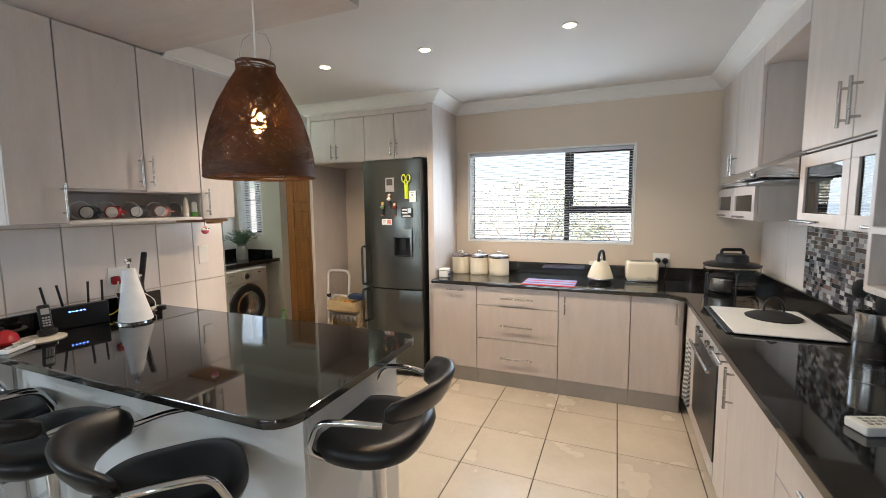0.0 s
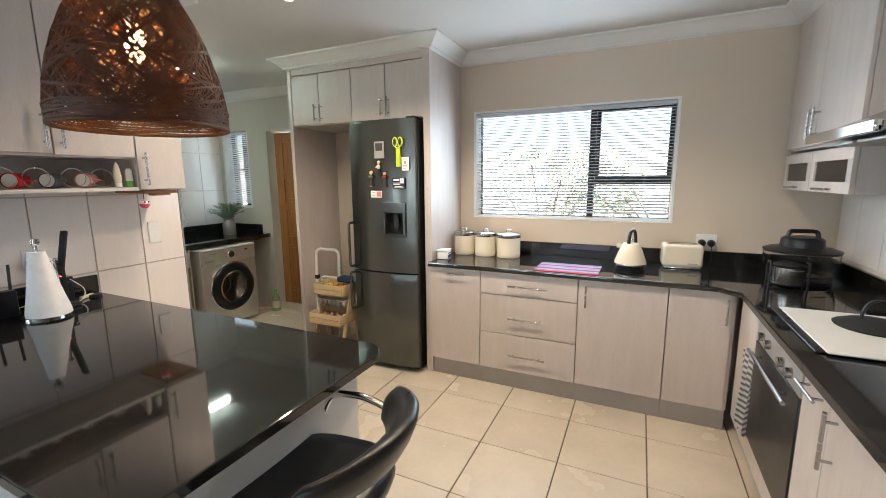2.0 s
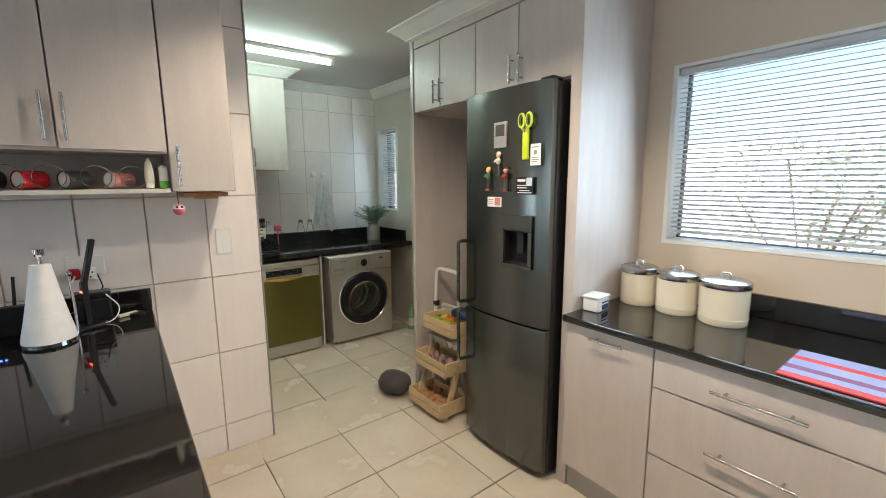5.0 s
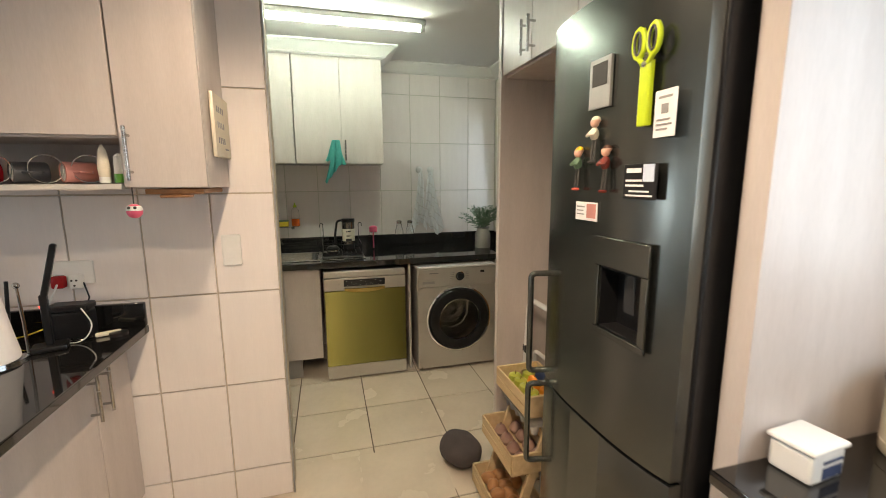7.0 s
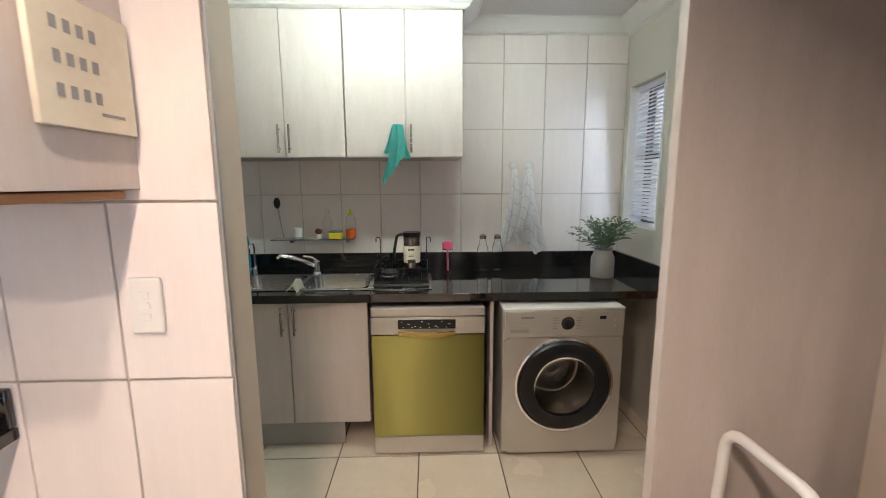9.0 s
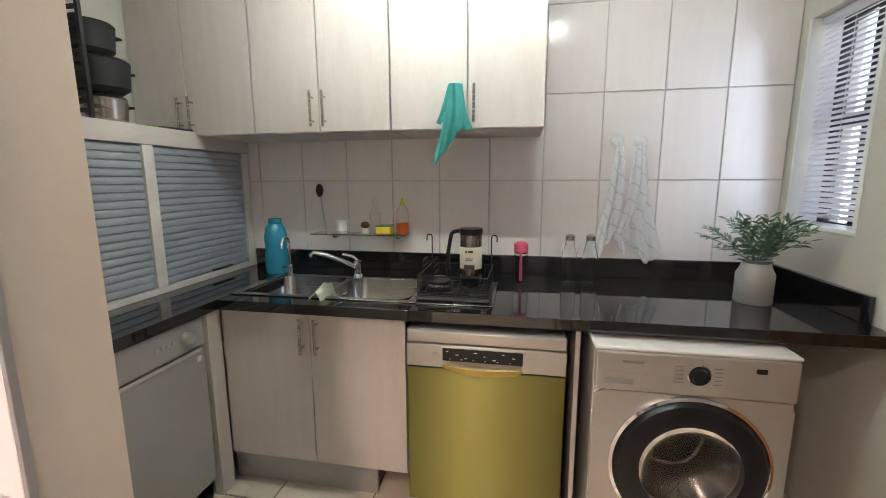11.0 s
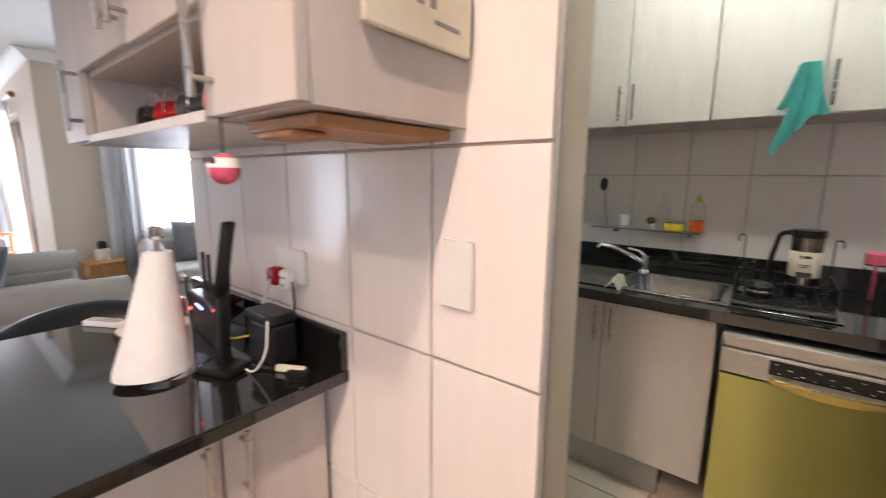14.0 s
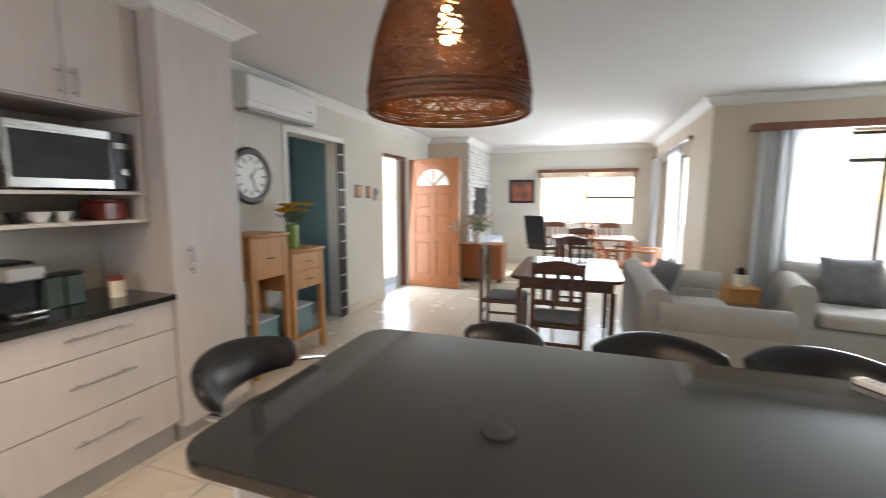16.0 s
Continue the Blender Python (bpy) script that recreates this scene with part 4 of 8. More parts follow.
cr.color_ramp.elements[0].color, cr.color_ramp.elements[1].color = (0.72, 0.70, 0.68, 1), (0.20, 0.20, 0.22, 1)
tc = st.nodes.new("ShaderNodeTexCoord")
st.links.new(tc.outputs["Object"], wv.inputs[0])
st.links.new(wv.outputs[0], cr.inputs[0])
st.links.new(cr.outputs[0], st.nodes["Principled BSDF"].inputs["Base Color"])
single("tea_towel", cloth(bm_new(), 0.19, 0.36, 0.010, 2.5), STRIPE, "grey and white striped tea towel on the oven handle", "tea towel", pose(FX - 0.062, 2.72, 0.715, 0, 0, -90))

hd = thing("extractor_hood", pose(XR - 0.008, 2.575, 1.63), "slanting steel extractor hood between the wall cabinets", "extractor hood")
bm = bm_new()
v = [bm.verts.new(p) for p in ((-0.46, -0.298, 0.02), (-0.46, 0.298, 0.02), (-0.0, 0.298, 0), (-0.0, -0.298, 0), (-0.46, -0.298, 0.045), (-0.46, 0.298, 0.045), (-0.11, 0.298, 0.19), (-0.11, -0.298, 0.19), (0, 0.298, 0.19), (0, -0.298, 0.19))]
for q in ((3, 2, 1, 0), (0, 1, 5, 4), (4, 5, 6, 7), (7, 6, 8, 9), (9, 8, 2, 3), (1, 2, 8, 6, 5), (0, 4, 7, 9, 3)):
    bm.faces.new([v[k] for k in q])
part("canopy", bm, STEEL, hd)
part("front_lip", box(bm_new(), -0.482, -0.4605, -0.298, 0.298, 0.012, 0.05, 0.003), CHROME, hd)
for y in (-0.14, 0.14):
    part("filter", box(bm_new(), -0.42, -0.06, y - 0.12, y + 0.12, -0.004, 0.006, 0.001), GREYPL, hd)

hob = thing("hob", pose(0.865, 2.60, 0.90), "black glass hob set in the granite", "hob")
part("plate", box(bm_new(), -0.245, 0.245, -0.29, 0.29, 0.001, 0.007, 0.003), BLACK, hob)
for y in (0.10, 0.16, 0.22):
    part("dial", cyl(bm_new(), (-0.215, y, 0.007), (-0.215, y, 0.012), 0.014, seg=14), MATTBLK, hob)
hc = thing("hob_cover", pose(0.858, 2.576, 0.9075), "white board lying over the hob plates", "hob cover")
part("board", box(bm_new(), -0.21, 0.215, -0.285, 0.283, 0, 0.008, 0.003), WPLAS, hc)
pl = thing("pan_lid", pose(0.905, 2.66, 0.916), "black pan lid with a loop handle on the hob cover", "pan lid")
part("dome", lathe(bm_new(), [(0.125, 0), (0.128, 0.006), (0.09, 0.022), (0.04, 0.034), (0.0001, 0.037)]), MATTBLK, pl)
part("handle", tube(bm_new(), [(0.045 * math.cos(a), 0, 0.034 + 0.075 * math.sin(a)) for a in [k * math.pi / 10 for k in range(11)]], 0.006, 8), BLACK, pl)

mw = thing("microwave", pose(0.735, 0.975, 1.4685, 0, 0, -90), "steel and black microwave on the open shelf", "microwave")
part("body", box(bm_new(), -0.262, 0.262, 0.02, 0.36, 0.008, 0.305, 0.004), STEEL, mw)
md = part("door", box(bm_new(), -0.262, 0.165, 0.0, 0.019, 0.01, 0.303, 0.003), STEEL, mw, "steel-edged door")
part("pane", box(bm_new(), -0.25, 0.160, -0.003, 0.001, 0.055, 0.262, 0.002), MATTBLK, md, "black glass window")
cp = part("control_panel", box(bm_new(), 0.167, 0.262, 0.0, 0.019, 0.01, 0.303, 0.003), BLACK, mw, "black control panel")
part("knob", lathe(bm_new(), [(0.0001, 0), (0.02, 0), (0.018, 0.016), (0.0001, 0.018)], seg=16), STEEL, cp, at=pose(0.215, 0.0, 0.10, 90, 0, 0))
part("display", box(bm_new(), 0.185, 0.245, -0.002, 0.0, 0.22, 0.25), GREYPL, cp)
for x in (-0.22, 0.22):
    part("foot", box(bm_new(), x - 0.02, x + 0.02, 0.05, 0.32, 0, 0.008), BLACK, mw)


# ---- kitchen: worktop things ----
def canister(x, y, r, h):
    c = thing("canister", pose(x, y, 0.9005), "cream enamel canister with a steel lid on the worktop", "canister", "cream canisters")
    part("pot", lathe(bm_new(), [(0.0001, 0), (r - 0.004, 0), (r, 0.006), (r, h * 0.18), (r + 0.0015, h * 0.19), (r, h * 0.2), (r, h - 0.012), (r, h), (0.0001, h)], seg=40), CREAM, c)
    lid = part("lid", lathe(bm_new(), [(r + 0.003, h + 0.001), (r + 0.005, h + 0.006), (r + 0.004, h + 0.026), (r - 0.012, h + 0.034), (0.0001, h + 0.038)], seg=40), STEEL, c, "domed steel lid")
    part("knob", tube(bm_new(), bend([(-0.02, 0, h + 0.036), (-0.018, 0, h + 0.058), (0.018, 0, h + 0.058), (0.02, 0, h + 0.036)], 0.012), 0.0045, 8), CHROME, lid)


for x, y, r in ((-1.257, 3.69, 0.083), (-1.072, 3.68, 0.085), (-0.879, 3.675, 0.091)):
    canister(x, y, r, 0.155)
tb = thing("food_tub", pose(-1.318, 3.415, 0.9005, 0, 0, 95), "small white plastic food tub with a printed label", "tub")
part("tub", box(bm_new(), -0.052, 0.052, -0.04, 0.04, 0, 0.062, 0.008, 2), WPLAS, tb)
part("lid", box(bm_new(), -0.057, 0.057, -0.045, 0.045, 0.063, 0.074, 0.005, 2), WPLAS, tb, "white snap lid")
bars(tb, pose(0, -0.04, 0), [(-0.02, 0.008, 0.06, 0.024), (-0.02, 0.04, 0.06, 0.006)], BLUEC, "label_print")
cm = thing("glass_cutting_board", pose(-0.38, 3.392, 0.9005, 0, 0, 0), "glass cutting board with red and lilac stripes", "cutting board")
y0 = -0.143
for wd, k in ((0.036, MAT_R), (0.042, MAT_B), (0.036, MAT_P), (0.065, MAT_B), (0.036, MAT_R), (0.071, MAT_B)):
    part("stripe", box(bm_new(), -0.205, 0.205, y0, y0 + wd - 0.0005, 0.0, 0.006, 0.001), k, cm)
    y0 += wd
kt = thing("kettle", pose(0.0, 3.555, 0.9005), "cream pyramid kettle with a black handle", "kettle")
part("base", lathe(bm_new(), [(0.0001, 0), (0.088, 0), (0.09, 0.02), (0.084, 0.028), (0.0001, 0.028)], seg=36), BLACK, kt)
part("body", lathe(bm_new(), [(0.098, 0.029), (0.101, 0.036), (0.098, 0.055), (0.072, 0.13), (0.052, 0.168), (0.048, 0.175), (0.0001, 0.182)], seg=36), CREAM, kt)
part("band", lathe(bm_new(), [(0.1015, 0.029), (0.1025, 0.034), (0.1015, 0.042)], seg=36), CHROME, kt)
part("spout", slab(bm_new(), [(-0.012, 0), (0.012, 0), (0, 0.035)], 0, 0.03, 0), CREAM, kt, at=pose(-0.055, 0.0, 0.14, 0, 0, 90))
part("knob", lathe(bm_new(), [(0.012, 0.18), (0.007, 0.19), (0.012, 0.2), (0.0001, 0.205)], seg=14), CHROME, kt)
part("handle", tube(bm_new(), bend([(-0.045, 0, 0.175), (-0.03, 0, 0.255), (0.045, 0, 0.262), (0.075, 0, 0.20), (0.075, 0, 0.15)], 0.035), 0.011, 12), BLACK, kt, at=pose(0, 0, 0, 0, 0, 70))
tr = thing("toaster", pose(0.312, 3.735, 0.9005, 0, 0, 4), "cream two-slot toaster on the worktop", "toaster")
part("body", box(bm_new(), -0.12, 0.12, -0.075, 0.075, 0.012, 0.165, 0.022, 4), CREAM, tr)
part("base", box(bm_new(), -0.11, 0.11, -0.065, 0.065, 0, 0.0125, 0.003), CHROME, tr)
for y in (-0.026, 0.026):
    part("slot", box(bm_new(), -0.085, 0.085, y - 0.011, y + 0.011, 0.1645, 0.1662), BLACK, tr)
part("lever", box(bm_new(), 0.12, 0.138, -0.012, 0.012, 0.10, 0.115, 0.003), BLACK, tr)
part("badge", box(bm_new(), 0.03, 0.09, -0.0762, -0.0745, 0.035, 0.043), GREYPL, tr)
so = thing("wall_socket", pose(0.468, YB - 0.001, 1.066), "white double wall socket with two black plugs", "socket")
part("plate", box(bm_new(), -0.062, 0.062, -0.012, 0, -0.05, 0.052, 0.005, 2), WPLAS, so)
for x in (-0.028, 0.028):
    plug = part("plug", lathe(bm_new(), [(0.0001, 0), (0.024, 0), (0.024, 0.02), (0.014, 0.036), (0.0001, 0.04)], seg=16), BLACK, so, "black three-pin plug", at=pose(x, -0.0125, -0.008, 90, 0, 0))
    part("rocker", box(bm_new(), x - 0.008, x + 0.008, -0.0145, -0.012, 0.025, 0.042, 0.002), WPLAS, so)
part("cable", tube(bm_new(), [(-0.028, -0.04, -0.02), (-0.04, -0.045, -0.09), (-0.06, -0.04, -0.13)], 0.003, 6), BLACK, so)
part("cable", tube(bm_new(), [(0.028, -0.04, -0.02), (0.035, -0.045, -0.10), (0.02, -0.04, -0.15)], 0.003, 6), BLACK, so)

ho = thing("halogen_oven", pose(0.90, 3.56, 0.9005), "glass bowl halogen oven with a black lid", "halogen oven")
part("base", lathe(bm_new(), [(0.0001, 0), (0.145, 0), (0.15, 0.02), (0.13, 0.03), (0.0001, 0.03)], seg=36), BLACK, ho)
part("bowl", lathe(bm_new(), [(0.12, 0.032), (0.165, 0.05), (0.175, 0.09), (0.178, 0.175), (0.172, 0.176), (0.168, 0.09), (0.158, 0.056), (0.115, 0.038)], seg=40), PLGLASS, ho, "clear glass bowl")
part("lid", lathe(bm_new(), [(0.18, 0.178), (0.182, 0.188), (0.15, 0.20), (0.105, 0.206), (0.10, 0.25), (0.085, 0.262), (0.0001, 0.265)], seg=36), BLACK, ho)
part("handle", tube(bm_new(), bend([(-0.07, 0, 0.25), (-0.065, 0, 0.295), (0.065, 0, 0.295), (0.07, 0, 0.25)], 0.02), 0.012, 10), BLACK, ho)
jg = thing("steel_pot", pose(0.80, 3.37, 0.9005), "steel pot with a black frame and lid", "pot")
part("bowl", lathe(bm_new(), [(0.0001, 0.02), (0.07, 0.02), (0.075, 0.03), (0.075, 0.115), (0.0001, 0.118)], seg=28), STEEL, jg)
part("lid", lathe(bm_new(), [(0.08, 0.119), (0.082, 0.127), (0.05, 0.14), (0.0001, 0.142)], seg=28), BLACK, jg)
for s in (-1, 1):
    part("stand", tube(bm_new(), bend([(s * 0.085, -0.03, 0.0), (s * 0.085, -0.03, 0.14), (s * 0.085, 0.03, 0.14), (s * 0.085, 0.03, 0.0)], 0.02), 0.006, 8), BLACK, jg)
ut = thing("utensil_holder", pose(1.065, 2.09, 0.9005), "brushed steel canister full of black utensils", "utensil holder")
part("canister", lathe(bm_new(), [(0.0001, 0), (0.058, 0), (0.06, 0.004), (0.06, 0.195), (0.056, 0.196), (0.056, 0.02), (0.0001, 0.02)], seg=32), STEEL, ut)
for k, (dx, dy, h) in enumerate(((0.02, 0.03, 0.30), (-0.02, 0.02, 0.32), (0.0, -0.03, 0.28), (0.03, -0.02, 0.31))):
    bm = bm_new()
    tube(bm, [(dx * 0.4, dy * 0.4, 0.03), (dx * 1.6, dy * 1.6, h - 0.07)], 0.006, 8)
    ball(bm, (dx * 1.8, dy * 1.8, h - 0.04), 0.032, 0.9, 0.35, 1.3, 12)
    part("utensil", bm, MATTBLK, ut)
rc = thing("remote_unit", pose(0.785, 1.41, 0.9005, 0, 0, 20), "small white keypad unit lying on the worktop", "keypad")
part("case", box(bm_new(), -0.055, 0.055, -0.035, 0.035, 0, 0.028, 0.006, 2), WPLAS, rc)
for i in range(3):
    for j in range(4):
        part("key", box(bm_new(), -0.035 + j * 0.02, -0.022 + j * 0.02, -0.02 + i * 0.015, -0.011 + i * 0.015, 0.0275, 0.0305, 0.001), GREYPL, rc)
cf = thing("coffee_machine", pose(0.82, 1.20, 0.9005, 0, 0, -90), "black coffee machine under the shelf", "coffee machine")
part("body", box(bm_new(), -0.085, 0.085, 0.03, 0.24, 0, 0.24, 0.015, 3), BLACK, cf)
part("head", box(bm_new(), -0.07, 0.07, -0.06, 0.04, 0.16, 0.225, 0.012, 2), GREYPL, cf)
part("drip_tray", box(bm_new(), -0.06, 0.06, -0.07, 0.029, 0, 0.025, 0.004), STEEL, cf)
for y in (1.07, 0.98):
    gp = thing("tin", pose(0.86, y, 0.9005), "dark green square tin on the worktop", "tin", "green tins")
    part("can", box(bm_new(), -0.04, 0.04, -0.04, 0.04, 0, 0.15, 0.006, 2), mat("dark_green_enamel", (0.045, 0.07, 0.055), None, 6, 0.35), gp)
    part("lid", box(bm_new(), -0.042, 0.042, -0.042, 0.042, 0.151, 0.168, 0.004), BLACK, gp)
jr = thing("jar", pose(0.80, 0.80, 0.9005), "small jar with a cream label and red lid", "jar")
part("glass", lathe(bm_new(), [(0.0001, 0), (0.036, 0), (0.036, 0.09), (0.0001, 0.092)], seg=24), CREAM, jr)
part("lid", lathe(bm_new(), [(0.038, 0.093), (0.038, 0.115), (0.0001, 0.117)], seg=24), MAROON, jr)
for k, (y, material, r) in enumerate(((1.28, WPLAS, 0.035), (1.19, BLACK, 0.035), (1.10, PAPER, 0.045), (1.0, WPLAS, 0.034))):
    cpv = thing("cup", pose(0.82, y, 1.3185), "small cup standing on the open shelf", "cup", "cups on the shelf")
    part("bowl", lathe(bm_new(), [(0.0001, 0), (r * 0.6, 0), (r, 0.05), (r - 0.004, 0.05), (r * 0.55, 0.008), (0.0001, 0.007)], seg=20), material, cpv)
    part("handle", tube(bm_new(), [(r * 0.8, 0, 0.012), (r + 0.016, 0, 0.02), (r + 0.016, 0, 0.036), (r * 0.95, 0, 0.042)], 0.003, 6), material, cpv)
bx = thing("box", pose(0.90, 0.78, 1.3185), "red-brown tin box on the open shelf", "box")
part("body", box(bm_new(), -0.12, 0.08, -0.055, 0.055, 0, 0.09, 0.004), MAROON, bx)
part("lid", box(bm_new(), -0.122, 0.082, -0.057, 0.057, 0.091, 0.108, 0.003), MAROON, bx)


# ---- pendant lamp ----
pd = thing("pendant_light", pose(-1.245, 1.268, 1.658), "dark brown woven wicker pendant lamp, lit", "pendant light")
SH = [(0.0, 0.206), (0.05, 0.207), (0.10, 0.201), (0.16, 0.188), (0.22, 0.170), (0.28, 0.146), (0.33, 0.119), (0.37, 0.098), (0.40, 0.078), (0.42, 0.069), (0.46, 0.068)]


def shade_r(z):
    for (a, ra), (b, rb) in zip(SH, SH[1:]):
        if z <= b:
            return ra + (rb - ra) * (z - a) / (b - a)
    return SH[-1][1]


rnd = random.Random(5)
verts, faces = [], []


def strand(pts, w):
    """A flat splint on the shade's surface."""
    base = len(verts)
    for i, (a, z, off) in enumerate(pts):
        a2, z2, _ = pts[min(i + 1, len(pts) - 1)]
        a1, z1, _ = pts[max(i - 1, 0)]
        r = shade_r(z) + off
        da, dz = (a2 - a1) * r, z2 - z1
        ln = math.hypot(da, dz) or 1
        ua, uz = -dz / ln * w / 2, da / ln * w / 2
        for s in (-1, 1):
            aa, zz = a + s * ua / r, min(max(z + s * uz, 0.0), 0.45)
            for k in (0, 0.0022):
                rr = shade_r(zz) + off + k
                verts.append((rr * math.cos(aa), rr * math.sin(aa), zz))
    for i in range(len(pts) - 1):
        b = base + 4 * i
        for q in ((0, 4, 5, 1), (1, 5, 7, 3), (3, 7, 6, 2), (2, 6, 4, 0)):
            faces.append(tuple(b + k for k in q))


for i in range(560):
    a, turn, w = rnd.uniform(0, 6.283), rnd.choice((-1, 1)) * rnd.uniform(0.5, 2.6), rnd.uniform(0.0016, 0.0036)
    z0, z1 = rnd.uniform(0.0, 0.05), rnd.uniform(0.36, 0.425)
    ph, off = rnd.uniform(0, 6), rnd.uniform(-0.006, 0.003)
    strand([(a + turn * s + 0.08 * math.sin(7 * s + ph), z0 + (z1 - z0) * s, off) for s in [k / 26 for k in range(27)]], w)
for i in range(60):
    a, ln, z = rnd.uniform(0, 6.283), rnd.uniform(0.8, 3), rnd.uniform(0.02, 0.40)
    strand([(a + ln * s, min(0.42, max(0.0, z + 0.05 * math.sin(3 * s + i))), 0.003) for s in [k / 18 for k in range(19)]], rnd.uniform(0.003, 0.006))
for z in [0.0025 * k for k in range(18)] + [0.405 + 0.0028 * k for k in range(16)]:
    ph, q, off = rnd.uniform(0, 6.28), rnd.uniform(0.0015, 0.006), rnd.uniform(0.0, 0.006)
    strand([(6.2832 * s + ph, min(0.449, max(0.0, z + q * math.sin(6.2832 * 3 * s + ph))), off) for s in [k / 60 for k in range(61)]], rnd.uniform(0.002, 0.0045))
me = bpy.data.meshes.new("shade")
me.from_pydata(verts, [], faces)
me.materials.append(WICKER)
sh = new("shade", me)
sh.parent = pd
tagged(sh, "dark brown woven wicker shade", kind="stuff")
part("rim", tube(bm_new(), [(0.208 * math.cos(a), 0.208 * math.sin(a), 0.0) for a in [k * 2 * math.pi / 60 for k in range(61)]], 0.006, 8), WICKER, pd)
for s in (-1, 1):
    part("wire_loop", tube(bm_new(), [(s * 0.07, 0, 0.44), (s * 0.085, 0, 0.50), (s * 0.06, 0, 0.55), (s * 0.02, 0, 0.565)], 0.002, 6), GREYPL, pd)
part("cord", cyl(bm_new(), (0, 0, 0.31), (0, 0, 0.745), 0.0035, seg=10), WPLAS, pd)
part("lampholder", lathe(bm_new(), [(0.0001, 0.27), (0.02, 0.27), (0.021, 0.33), (0.008, 0.345)], seg=20), WPLAS, pd)
part("ceiling_rose", lathe(bm_new(), [(0.045, 0.754), (0.045, 0.735), (0.03, 0.722), (0.0001, 0.72)], seg=24), BLACK, pd)
bl = part("bulb", lathe(bm_new(), [(0.012, 0.27), (0.02, 0.255), (0.03, 0.225), (0.031, 0.20), (0.024, 0.178), (0.0001, 0.168)], seg=20), CLEAR, pd, "clear filament bulb")
bl.visible_shadow = False
part("filament", lathe(bm_new(), [(0.006, 0.182), (0.017, 0.195), (0.019, 0.22), (0.016, 0.25), (0.009, 0.262)], seg=12), BULB, pd, "glowing warm filament")

for i, (x, y) in enumerate(DOWNLIGHTS):
    d = thing("downlight", pose(x, y, CEIL), "small round lit downlight in the ceiling", "downlight", "kitchen downlights")
    part("ring", lathe(bm_new(), [(0.032, -0.001), (0.034, -0.006), (0.044, -0.006), (0.046, -0.0005)], seg=24), WHITE, d)
    part("lens", lathe(bm_new(), [(0.032, -0.0025), (0.0001, -0.0026)], seg=24), DLGLOW, d, "glowing warm lens")


# ---- bar stools ----
def stool(m, first=None):
    if first:
        return copy_thing(first, m)
    s = thing("bar_stool", m, "black leatherette bar stool with chrome arms and pole", "bar stool", "stools at the breakfast bar")
    part("base_plate", lathe(bm_new(), [(0.0001, 0), (0.19, 0), (0.192, 0.006), (0.17, 0.016), (0.06, 0.03), (0.035, 0.05), (0.0001, 0.05)], seg=36), CHROME, s)
    part("pole", lathe(bm_new(), [(0.032, 0.05), (0.032, 0.30), (0.026, 0.302), (0.026, 0.58), (0.07, 0.585), (0.07, 0.60)], seg=24), CHROME, s)
    part("footrest", tube(bm_new(), [(0.03, 0, 0.25), (0.10, 0.02, 0.25)] + [(0.135 * math.cos(a), 0.06 + 0.135 * math.sin(a), 0.25) for a in [k * math.pi / 12 for k in range(0, 13)]] + [(-0.10, 0.02, 0.25), (-0.03, 0, 0.25)], 0.010, 10), CHROME, s)
    bm = bm_new()
    rings, n = [], 40
    for sc_, z in ((0.0, 0.598), (0.80, 0.600), (0.96, 0.612), (1.0, 0.635), (0.985, 0.660), (0.90, 0.675), (0.70, 0.672), (0.35, 0.664), (0.0, 0.662)):
        ring = []
        for k in range(n):
            a = 2 * math.pi * k / n
            e = 2.6
            c, d = math.cos(a), math.sin(a)
            rr = (abs(c / 0.215) ** e + abs(d / 0.205) ** e) ** (-1 / e)
            up = 0.035 * max(0, -d) ** 2 * sc_ if z > 0.6 else 0
            ring.append(bm.verts.new((max(sc_, 0.002) * rr * c, max(sc_, 0.002) * rr * d, z + up)))
        rings.append(ring)
    for a, b in zip(rings, rings[1:]):
        for k in range(n):
            bm.faces.new((a[k], a[(k + 1) % n], b[(k + 1) % n], b[k]))
    part("seat", bm, LEATHER, s, angle=60)
    bm = bm_new()
    rows = []
    nb = 22
    for k in range(nb + 1):
        s_ = k / nb
        a = radians(211 + 118 * s_)
        hh = 0.042 + 0.022 * math.sin(math.pi * s_)
        th = 0.022 + 0.010 * math.sin(math.pi * s_)
        rad, zc = 0.24, 0.805 + 0.018 * math.sin(math.pi * s_)
        if k in (0, nb):
            hh, th = hh * 0.55, th * 0.6
        ring = []
        for j in range(14):
            b = 2 * math.pi * j / 14
            rr = rad + th * math.cos(b) + 0.55 * hh * math.sin(b)
            ring.append(bm.verts.new((rr * math.cos(a), rr * math.sin(a), zc + hh * math.copysign(abs(math.sin(b)) ** 0.8, math.sin(b)))))
        rows.append(ring)
    for a, b in zip(rows, rows[1:]):
        for j in range(14):
            bm.faces.new((a[j], a[(j + 1) % 14], b[(j + 1) % 14], b[j]))
    bm.faces.new(list(reversed(rows[0])))
    bm.faces.new(rows[-1])
    part("backrest", bm, LEATHER, s, angle=60)
    for q in (-1, 1):
        pts = bend([(q * 0.215, -0.12, 0.775), (q * 0.238, -0.03, 0.785), (q * 0.245, 0.09, 0.775), (q * 0.230, 0.14, 0.66), (q * 0.18, 0.12, 0.615)], 0.04)
        part("arm", tube(bm_new(), pts, 0.011, 12), CHROME, s, "bent chrome tube arm")
    return s


